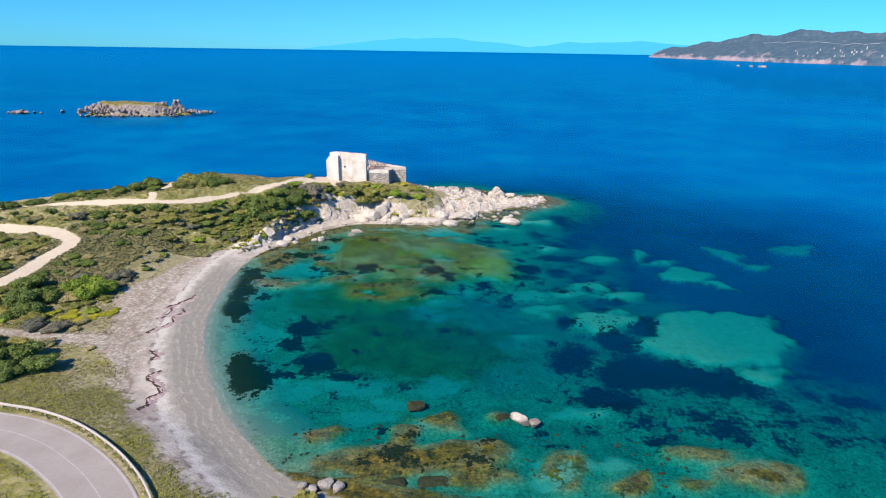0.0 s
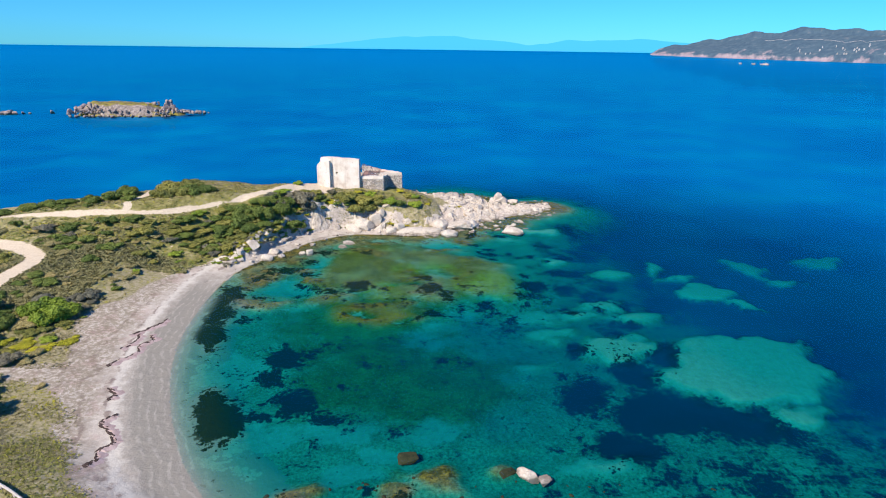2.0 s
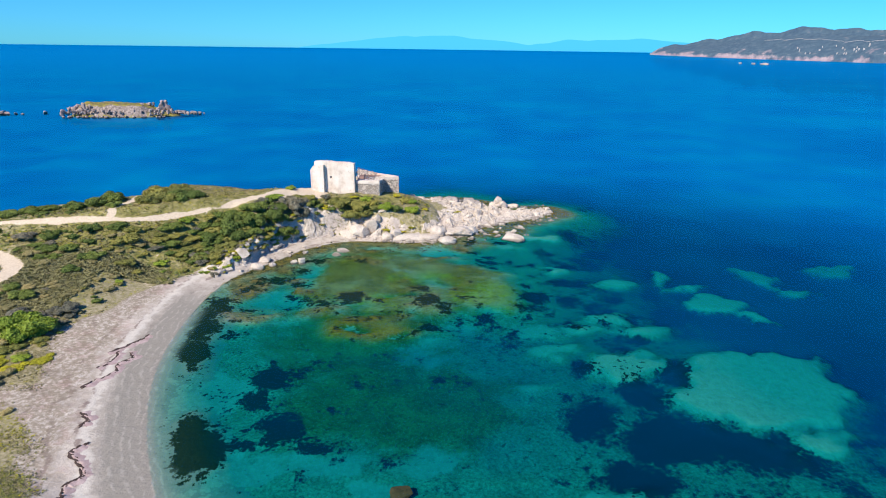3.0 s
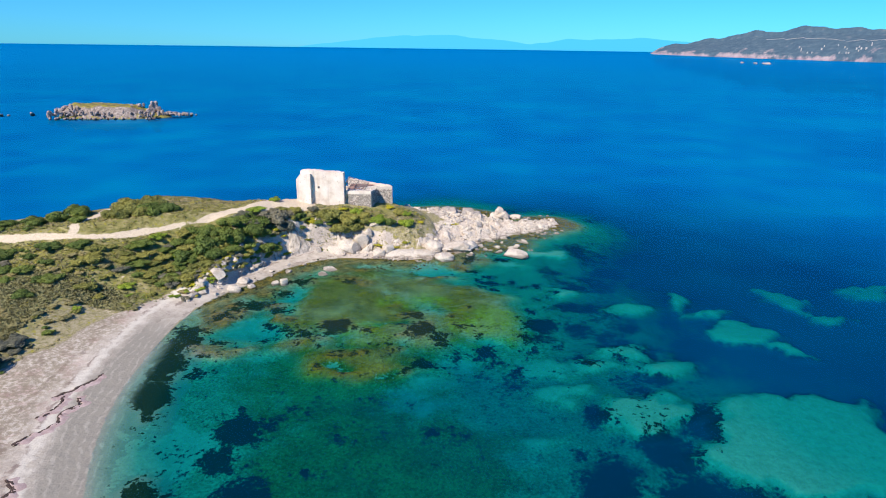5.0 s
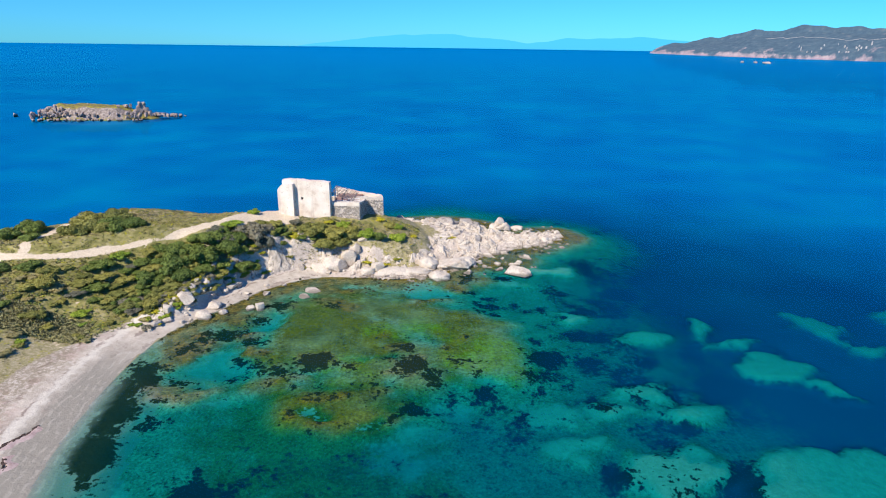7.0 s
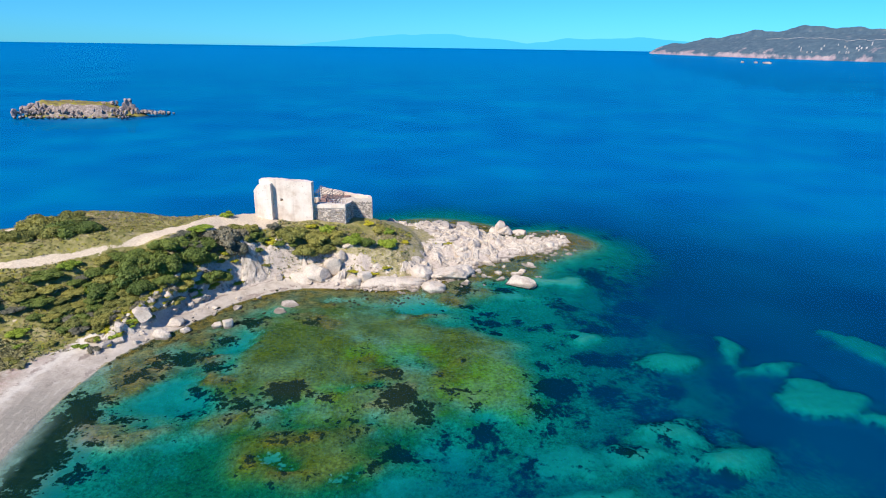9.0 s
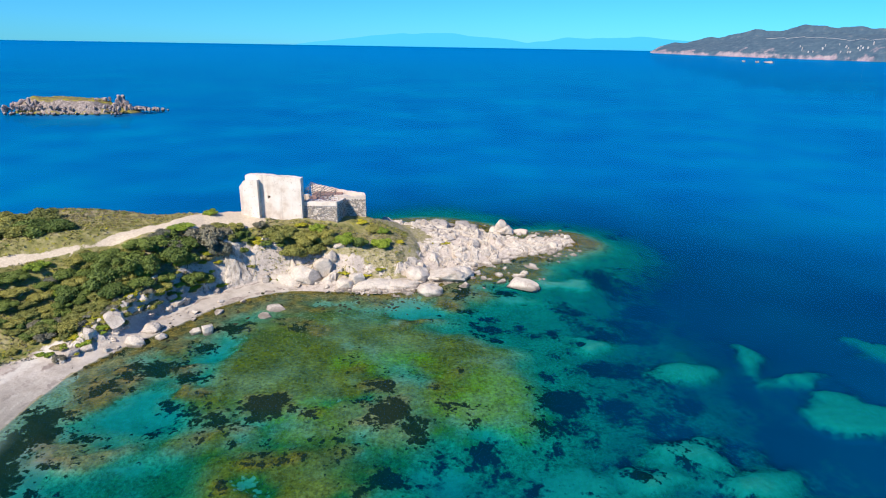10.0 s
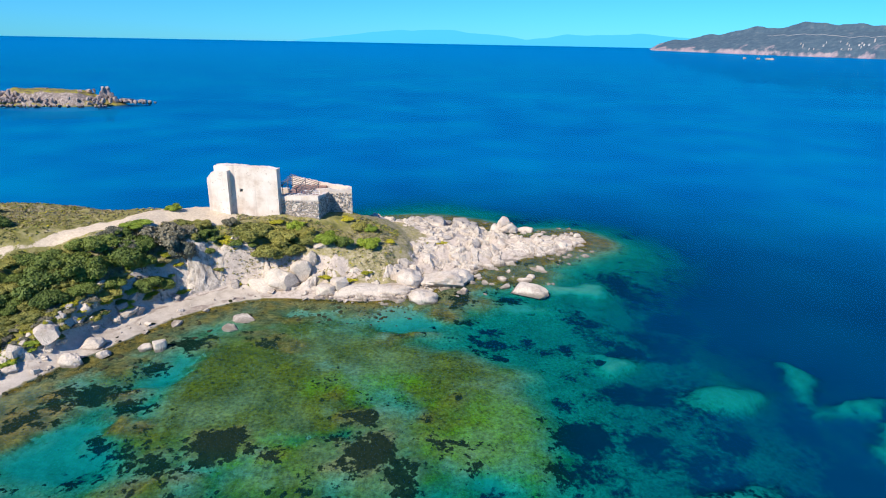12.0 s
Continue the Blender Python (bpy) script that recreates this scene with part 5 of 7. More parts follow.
    boulder(GREYB[1], -14.0, 52.0, 0.2, 0.9, 0.8, 0.7, 0.9, 0.2, "dark grey rock at the corner of the beach", "rocks in the bay")
    boulder(GREYB[0], -16.8, 51.6, 0.35, 0.7, 0.6, 0.5, 1.9, 0.1, "dark grey rock at the corner of the beach", "rocks in the bay")
    boulder(GREYB[3], -18.2, 52.2, 0.2, 0.8, 0.6, 0.5, 1.2, 0.1, "dark grey rock at the corner of the beach", "rocks in the bay")
    boulder(BROWNB[0], -8.0, 53.2, -0.35, 2.4, 1.4, 0.45, 0.2, 0.0, "low grey rock awash near the shore", "rocks in the bay")
    boulder(BROWNB[1], -3.0, 53.8, -0.35, 2.2, 1.2, 0.45, 0.1, 0.0, "low grey rock awash near the shore", "rocks in the bay")
    boulder(BROWNB[0], 21.3, 54.2, -0.2, 0.9, 0.7, 0.35, 0.3, 0.0, "low grey rock awash near the shore", "rocks in the bay")


named_boulders()


def scatter_boulders():
    rnd = random.Random(5)
    made = 0
    fill = Pile()
    # the point: slabs and blocks wedged together
    while made < 46:
        x = rnd.uniform(-8, 33)
        y = rnd.uniform(163, 206)
        z = ground_z(x, y)
        t = (x + 9) / 42
        if z < -0.25 or abs(y - (172 + 19 * t)) > 26 - 18 * t or (x < 1 and z > 2.6 and y < 190):
            continue
        s = rnd.choice((0.6, 0.8, 1.0, 1.3, 1.6)) * rnd.uniform(0.8, 1.15) * (1 - 0.3 * t)
        far = y > 186 + 0.35 * x + 6
        mats = GREYB if far and rnd.random() < 0.6 else BLOCK + SLAB
        boulder(rnd.choice(mats), x, y, z - 0.06 * s, s * rnd.uniform(1.0, 1.6), s * rnd.uniform(0.8, 1.1), s * rnd.uniform(0.4, 0.7), rnd.uniform(0, 6.3), rnd.uniform(-0.3, 0.3))
        made += 1
    for k in range(130):
        x, y = rnd.uniform(-9, 34), rnd.uniform(162, 206)
        z = ground_z(x, y)
        if z < -0.35 or (x < 0 and z > 2.6 and y < 190):
            continue
        s = rnd.uniform(0.25, 0.7)
        fill.add(rnd.choice(SMALL), x, y, z + 0.1 * s, s * rnd.uniform(1, 1.6), s, s * 0.7, rnd.uniform(0, 6), rnd.uniform(-0.4, 0.4))
    # the broken back ridge beyond the point
    for k in range(12):
        x = -7 + 19 * rnd.random()
        y = 199.5 + rnd.uniform(-3.5, 3.0)
        s = rnd.uniform(0.9, 2.1)
        boulder(rnd.choice(GREYB), x, y, max(ground_z(x, y), -0.2) + 0.15 * s, s * 1.2, s, s * 0.8, rnd.uniform(0, 6), rnd.uniform(-0.3, 0.3), "rough grey granite rock along the outer shore")
    # the foot of the cliff
    pts = [p for p in SOUTH if -50 < p[0] < 4 and p[1] > 136]
    for k in range(330):
        p = rnd.choice(pts)
        inl = abs(rnd.gauss(0, 2.4)) - 0.8
        x, y = p[0] + rnd.uniform(-1.5, 1.5) - 0.5 * inl, p[1] + 0.85 * inl + rnd.uniform(-0.5, 0.5)
        s = rnd.choice((0.15, 0.2, 0.25, 0.35, 0.5)) * rnd.uniform(0.8, 1.3)
        if -45 < x < -17 and rnd.random() < 0.85:
            continue
        fill.add(rnd.choice(SMALL), x, y, max(ground_z(x, y), -0.3) + 0.15 * s, s * 1.2, s, s * 0.8, rnd.uniform(0, 6), rnd.uniform(-0.3, 0.3))
    fill.build("shore_stones", M_ROCK, "broken pale granite stones along the shore", "stones")
    # stones under the shallow water
    under = Pile()
    for k in range(170):
        p = rnd.choice(pts)
        x, y = p[0] + rnd.uniform(-3, 5), p[1] - rnd.uniform(0.3, 8)
        s = rnd.choice((0.1, 0.15, 0.2, 0.35))
        under.add(rnd.choice(SMALLG), x, y, ground_z(x, y) + 0.02, s * 1.4, s, s * 0.4, rnd.uniform(0, 6), 0.1)
    for k in range(160):
        x, y = rnd.uniform(-22, 36), rnd.uniform(46, 66)
        if inland(x, y) > -0.5:
            continue
        s = rnd.choice((0.12, 0.16, 0.22, 0.3))
        under.add(rnd.choice(SMALLG), x, y, ground_z(x, y) + 0.02, s * 1.4, s, s * 0.45, rnd.uniform(0, 6), 0.1)
    under.build("drowned_stones", M_DROWNED, "brown weed-covered stones under the shallow water", "stones")


scatter_boulders()


# ---- fort ----
def build_fort():
    fort = base("fort", "ruined coastal fort with pale plastered keep and rubble enclosure", "fort", at=(0, 0, 0))
    part("keep_wall", wall_run((-37.0, 177.3), (-25.85, 176.7), 1.8, 7.2, [17.95, 18.1, 18.0, 17.75, 17.8, 17.5], 0.012, 0.07, 0.45, 3,
                               holes=((4.3, 4.85, 13.35, 14.0),)), M_PLASTER, fort, "pale lime-plastered keep wall with worn patches")
    # black box behind the hole, standing in for the dark inside
    bm = bmesh.new()
    box(bm, -33.1, 178.6, 13.0, -31.9, 179.0, 14.4)
    part("window", bm, M_DARK, fort, "near-black box as the shade inside the small square window")
    b2 = wall_run((-37.95, 176.15), (-34.3, 175.9), 1.3, 7.6, [15.9, 17.0, 17.2, 17.25, 17.25], 0.012, 0.03, 0.45, 5)
    part("buttress", b2, M_PLASTER, fort, "smooth pale buttress with a slanting top")
    part("side_wall", wall_run((-37.0, 185.0), (-37.0, 177.3), 1.2, 7.2, [13.0, 15.0, 17.9], 0.01, 0.15, 0.5, 8), M_PLASTER, fort)
    part("back_wall", wall_run((-26.0, 185.5), (-37.0, 185.0), 1.0, 7.2, [12.2, 12.6, 13.0], 0.0, 0.15, 0.5, 18), M_PLASTER, fort)
    part("south_wall", wall_run((-25.9, 178.0), (-18.9, 177.2), 0.9, 7.4, [12.45, 12.65, 12.75, 12.8], 0.02, 0.06, 0.45, 9), M_MASON, fort, "low rubble wall with a pale plastered top")
    part("east_wall", wall_run((-18.9, 177.2), (-18.2, 183.7), 0.8, 7.4, [12.8, 12.3, 12.0], 0.0, 0.06, 0.4, 11, holes=((4.0, 5.1, 7.4, 10.9),)), M_MASON, fort, "shaded rubble wall with a doorway")
    # same for the door: a black box instead of an unlit room
    bm = bmesh.new()
    box(bm, -19.9, 180.9, 7.6, -19.1, 182.6, 11.2)
    part("doorway", bm, M_DARK, fort, "near-black box as the shade inside the doorway")
    part("outer_wall", wall_run((-21.5, 183.9), (-14.0, 184.5), 0.8, 6.6, [12.2, 12.35, 12.5, 12.15, 12.3, 12.4], 0.0, 0.07, 0.4, 13), M_MASON, fort, "weathered stone wall of the enclosure")
    part("return_wall", wall_run((-14.0, 184.5), (-15.0, 191.5), 0.8, 6.0, [12.4, 11.2], 0.0, 0.06, 0.5, 15), M_MASON, fort)
    part("north_wall", wall_run((-15.0, 191.5), (-27.0, 192.3), 0.8, 6.0, [11.2, 11.6, 12.0, 12.6, 13.0], 0.0, 0.08, 0.5, 17), M_PLASTER, fort)
    bm = bmesh.new()
    box(bm, -26.2, 178.9, 7.0, -19.9, 191.4, 11.45)
    box(bm, -19.9, 184.8, 7.0, -15.2, 191.2, 10.4)
    part("terrace", bm, M_PINK, fort, "reddish terrace floor inside the walls")
    plaster = bmesh.new()
    beam(plaster, (-25.6, 177.86, 12.1), (-18.9, 177.12, 12.35), 0.14, 0.8)
    part("plaster_band", plaster, M_PLASTER, fort, "remains of pale plaster along the wall top")
    stones = bmesh.new()
    rnd = random.Random(21)
    for (ax, ay), (bx, by), z0, z1, cnt in (((-25.8, 177.9), (-18.9, 177.1), 8.2, 11.7, 330), ((-18.0, 184.1), (-14.0, 184.45), 8.0, 11.6, 150), ((-18.82, 177.3), (-18.15, 183.6), 8.2, 12.0, 150)):
        u = Vector((bx - ax, by - ay, 0)).normalized()
        n = Vector((u.y, -u.x, 0))
        for k in range(cnt):
            t, z, s = rnd.random(), rnd.uniform(z0, z1), rnd.uniform(0.09, 0.22)
            p = Vector((ax + (bx - ax) * t, ay + (by - ay) * t, z)) + n * (0.02 + 0.02 * (12.4 - z))
            m = Matrix.Translation(p) @ Matrix.Rotation(math.atan2(u.y, u.x), 4, "Z") @ Matrix.Diagonal((s * rnd.uniform(0.9, 1.5), 0.09, s * rnd.uniform(0.6, 1.0), 1))
            bmesh.ops.create_icosphere(stones, subdivisions=1, radius=1.0, matrix=m)
    part("rubble", stones, M_STONE, fort, "grey-brown rubble set in the walls")["kind"] = "stuff"
    return fort


build_fort()


def build_pergola():
    """Grey timber pergola over the terrace."""
    p = base("pergola", "grey timber pergola over the fort terrace", "pergola", at=(-23.5, 184, 11.45))

    def roof(x):
        return 2.5 - 0.3 * (x + 2.6)

    for x in (-2.5, 0.0, 2.5):
        for y in (-3.6, 0.2, 4.0):
            bm = bmesh.new()
            beam(bm, (x, y, 0), (x, y, roof(x)), 0.12, 0.12)
            part("post", bm, M_TIMBER, p)
        bm = bmesh.new()
        beam(bm, (x, -4.2, roof(x) + 0.07), (x, 4.6, roof(x) + 0.07), 0.12, 0.14)
        part("beam", bm, M_TIMBER, p)
    for k in range(8):
        bm = bmesh.new()
        y = -4.0 + 1.2 * k
        beam(bm, (-2.9, y, roof(-2.9) + 0.2), (2.9, y, roof(2.9) + 0.2), 0.07, 0.1)
        part("rafter", bm, M_TIMBER, p)
    for y in (-3.6, 0.2):
        for x in (-2.5, 0.0):
            bm = bmesh.new()
            beam(bm, (x, y, roof(x)), (x + 2.5, y + 3.8, roof(x + 2.5)), 0.06, 0.06)
            part("brace", bm, M_TIMBER, p)
    return p


build_pergola()


def terrace_railing(x, y, length, turn):
    r = base("railing", "white painted terrace railing inside the fort", "railing", "terrace railings", at=(x, y, 11.45))
    r.rotation_euler = (0, 0, turn)
    for k in range(5):
        bm = bmesh.new()
        beam(bm, (length * k / 4, 0, 0), (length * k / 4, 0, 1.0), 0.09, 0.09)
        part("post", bm, M_WHITE, r)
    for z in (0.5, 0.98):
        bm = bmesh.new()
        beam(bm, (0, 0, z), (length, 0, z), 0.08, 0.1)
        part("rail", bm, M_WHITE, r)


terrace_railing(-25.4, 180.0, 3.0, 0.05)
terrace_railing(-23.2, 182.6, 3.6, -0.1)
terrace_railing(-21.2, 179.2, 2.0, 1.4)


def parapet():
    """Low stone parapet on the seaward side of the track to the fort."""
    tops = [ground_z(-40.0 - 12 * k / 6, 181.5 - 5 * k / 6) + 0.55 for k in range(7)]
    w = wall_run((-40.0, 181.5), (-52.0, 176.5), 0.4, min(tops) - 1.2, tops, 0.0, 0.06, 0.5, 33)
    ob = part("parapet_wall", w, M_PLASTER)
    tagged(ob, "low pale stone parapet beside the sandy track", "wall")
    f = base("fence", "thin dark timber fence beside the fort", "fence", at=(-41, 180, 0))
    foot = ground_z(-40.5, 180.2)
    for k in range(7):
        x, y = -1.0 + 0.4 * k, -0.4 + 0.15 * k
        bm = bmesh.new()
        beam(bm, (x, y, foot - 0.5), (x, y, foot + 1.1), 0.09, 0.09)
        part("post", bm, M_BARK, f)
    for z in (foot + 0.55, foot + 1.05):
        bm = bmesh.new()
        beam(bm, (-1.0, -0.4, z), (1.4, 0.5, z), 0.06, 0.08)
        part("rail", bm, M_BARK, f)


parapet()


# ---- road ----
def asphalt():
    m, nt, p = material("asphalt", 0.9, 0.25)
    n1, n2, n3 = tex(nt, 0.25, 4, 0.6, "World"), tex(nt, 3, 4, 0.7, "World"), tex(nt, 40, 2, 0.6, "World")
    f = maths(nt, "ADD", maths(nt, "MULTIPLY", n1, 0.5), maths(nt, "ADD", maths(nt, "MULTIPLY", n2, 0.3), maths(nt, "MULTIPLY", n3, 0.2)))
    nt.links.new(ramp(nt, f, [(0.35, (0.30, 0.252, 0.218)), (0.62, (0.385, 0.335, 0.295))]), p.inputs["Base Color"])
    bump(nt, p, n3, 0.3, 0.01)
    return m


def offset_line(line, off):
    out = []
    for i in range(len(line)):
        a, b = line[max(i - 1, 0)], line[min(i + 1, len(line) - 1)]
        t = (b - a) / np.linalg.norm(b - a)
        out.append((line[i][0] - t[1] * off, line[i][1] + t[0] * off))
    return out


def ribbon(o1, o2, z):
    bm = bmesh.new()
    l1, l2 = offset_line(ROAD, o1), offset_line(ROAD, o2)
    va, vb = [bm.verts.new((*p, z)) for p in l1], [bm.verts.new((*p, z)) for p in l2]
    lo_a, lo_b = [bm.verts.new((*p, z - 0.1)) for p in l1], [bm.verts.new((*p, z - 0.1)) for p in l2]
    for i in range(len(va) - 1):
        bm.faces.new((va[i], va[i + 1], vb[i + 1], vb[i]))
        bm.faces.new((lo_a[i], lo_a[i + 1], va[i + 1], va[i]))
        bm.faces.new((vb[i], vb[i + 1], lo_b[i + 1], lo_b[i]))
    bmesh.ops.recalc_face_normals(bm, faces=bm.faces)
    return bm


def build_road():
    road = part("road", ribbon(-3.1, 3.1, ROAD_Z + 0.02), asphalt())
    tagged(road, "worn pinkish-grey asphalt coast road", "road", kind="structure")
    for o, w in ((2.85, 0.22), (-2.85, 0.22), (0.0, 0.12)):
        part("road_line", ribbon(o - w / 2, o + w / 2, ROAD_Z + 0.026), M_LINE, road)
    rail = base("guard_rail", "pale low guard rail along the outside of the bend", "guard rail")
    line = offset_line(ROAD, 4.05)
    pts = [Vector((p[0], p[1], ROAD_Z)) for p in line]
    bm = bmesh.new()
    for z, w, h in ((0.62, 0.24, 0.18), (0.40, 0.10, 0.10)):
        prev = None
        for i, p in enumerate(pts):
            t = (pts[min(i + 1, len(pts) - 1)] - pts[max(i - 1, 0)]).normalized()
            s = Vector((-t.y, t.x, 0))
            ring = [bm.verts.new(p + s * a * w / 2 + Vector((0, 0, z + b * h / 2))) for a, b in ((-1, -1), (1, -1), (1, 0.4), (0.5, 1), (-0.5, 1), (-1, 0.4))]
            if prev:
                for k in range(6):
                    bm.faces.new((prev[k], prev[(k + 1) % 6], ring[(k + 1) % 6], ring[k]))
            prev = ring
    bmesh.ops.recalc_face_normals(bm, faces=bm.faces)
    part("rail", bm, M_RAIL, rail)
    run = 0.0
    for i in range(1, len(pts)):
        run += (pts[i] - pts[i - 1]).length
        if run > 1.9:
            run = 0.0
            bm = bmesh.new()
            p = pts[i]
            beam(bm, (p.x, p.y, p.z - 0.6), (p.x, p.y, p.z + 0.6), 0.14, 0.14)
            part("post", bm, M_RAIL, rail)


build_road()


# ---- plants ----
def crown_mesh(name, seed, mat, lobes=16, leaves=7500, size=0.036, flat=0.75):
    """Leaf clumps over several lobes, one unit in radius, with gaps between them."""
    rnd = np.random.RandomState(seed)
    cen = []
    for k in range(lobes):
        a, r = rnd.uniform(0, 6.28), rnd.uniform(0.1, 0.68)
        cen.append((r * math.cos(a), r * math.sin(a), rnd.uniform(0.22, 0.66) * flat, rnd.uniform(0.17, 0.36)))
    cen.append((0, 0, 0.42 * flat, 0.5))
    cc = np.array(cen)[rnd.randint(len(cen), size=leaves)]
    v = rnd.normal(size=(leaves, 3))
    v /= np.linalg.norm(v, axis=1)[:, None]
    v[:, 2] = np.where(v[:, 2] < -0.35, -v[:, 2], v[:, 2])
    p = cc[:, :3] + v * (cc[:, 3] * rnd.uniform(0.8, 1.1, leaves))[:, None] * np.array((1, 1, flat))
    p[:, 2] = np.maximum(p[:, 2], 0.02 + 0.08 * rnd.rand(leaves))
    nrm = v + 0.6 * rnd.normal(size=(leaves, 3))
    nrm /= np.linalg.norm(nrm, axis=1)[:, None]
    t = np.cross(nrm, rnd.normal(size=(leaves, 3)))
    t /= np.linalg.norm(t, axis=1)[:, None]
    q = np.cross(nrm, t)
    s = (size * rnd.uniform(0.55, 1.3, leaves))[:, None]
    quad = np.stack([p - t * s - q * s * 0.5, p + t * s * 0.7 - q * s * 0.6, p + t * s * 0.9 + q * s * 0.6, p - t * s * 0.7 + q * s * 0.7], 1)
    verts = [tuple(x) for x in quad.reshape(-1, 3)]
    faces = [(4 * k, 4 * k + 1, 4 * k + 2, 4 * k + 3) for k in range(leaves)]
    # dark core that closes the view through
    n0 = len(verts)
    for cx, cy, cz, cr in cen:
        i = len(verts)
        ring = 7
        for j, (zz, rr) in enumerate(((-0.6, 0.6), (0.1, 0.8), (0.6, 0.5))):
            for q in range(ring):
                a = 6.283 * q / ring
                verts.append((cx + cr * rr * math.cos(a), cy + cr * rr * math.sin(a), max(0.0, cz + cr * zz * flat)))
        verts.append((cx, cy, cz + cr * 0.75 * flat))
        for j in range(2):
            for q in range(ring):
                faces.append((i + j * ring + q, i + j * ring + (q + 1) % ring, i + (j + 1) * ring + (q + 1) % ring, i + (j + 1) * ring + q))
        for q in range(ring):
            faces.append((i + 2 * ring + q, i + 2 * ring + (q + 1) % ring, i + 3 * ring))
    me = bpy.data.meshes.new(name)
    me.from_pydata(verts, [], faces)
    me.materials.append(mat)
    return me


def stem_mesh():
    bm = bmesh.new()
    rnd = random.Random(9)
    for k in range(5):
        a = k * 1.26 + rnd.uniform(-0.3, 0.3)
        p = Vector((0.04 * math.cos(a), 0.04 * math.sin(a), -0.25))
        prev = None
        for j in range(4):
            q = p + Vector((0.13 * j * math.cos(a), 0.13 * j * math.sin(a), 0.2 * j))
            r = 0.045 - 0.009 * j
            ring = [bm.verts.new(q + Vector((r * math.cos(t), r * math.sin(t), 0))) for t in (0, 1.57, 3.14, 4.71)]
            if prev:
                for i in range(4):
                    bm.faces.new((prev[i], prev[(i + 1) % 4], ring[(i + 1) % 4], ring[i]))
            prev = ring
    me = bpy.data.meshes.new("stems")
    bm.to_mesh(me)
    bm.free()
    me.materials.append(M_BARK)
    return me


STEMS = stem_mesh()
KINDS = {
    "dark": ([crown_mesh("crown", 100 + k, M_LEAF_DARK) for k in range(3)], "dense dark-green lentisk shrub on the slope"),
    "olive": ([crown_mesh("crown", 110 + k, M_LEAF_MID) for k in range(3)], "olive-green maquis shrub on the slope"),
    "bright": ([crown_mesh("crown", 120 + k, M_LEAF_BRIGHT) for k in range(2)], "bright yellow-green shrub standing in the scrub"),
    "heath": ([crown_mesh("crown", 150 + k, M_LEAF_HEATH) for k in range(2)], "low brown-olive heath shrub on the slope"),
    "grey": ([crown_mesh("crown", 130 + k, M_LEAF_GREY) for k in range(2)], "grey-brown half-dry shrub on the slope"),
    "yellow": ([crown_mesh("crown", 140, M_LEAF_YELLOW, 10, 3600, 0.05, 0.6)], "low yellow-flowering shrub on the slope"),
}
PLACED = []


def shrub(kind, x, y, r, h, rnd=random.Random(77)):
    crowns, label = KINDS[kind]
    name = {"dark": "lentisk_bush", "olive": "shrub", "bright": "leafy_bush", "grey": "dry_shrub", "heath": "heath_shrub", "yellow": "flowering_shrub"}[kind]
    gz = ground_z(x, y)
    near = int(np.argmin(np.hypot(UPPER_PATH[:, 0] - x, UPPER_PATH[:, 1] - y)))
    tx, ty = UPPER_PATH[near]
    if y < ty:
        # low beside the track, where feet and goats keep it short
        h = min(h, max(0.45, ground_z(tx, ty) + 0.26 * math.hypot(tx - x, ty - y) - gz))
    top = base(name, label, "shrub", label.split(" on ")[0] + "s", at=(x, y, gz - 0.08 * h))
    top.scale = (r, r * rnd.uniform(0.85, 1.1), h)
    top.rotation_euler = (0, 0, rnd.uniform(0, 6.28))
    for name, me in (("stems", STEMS), ("crown", rnd.choice(crowns))):
        ob = new(name, me)
        ob.parent = top
    PLACED.append((x, y, r))


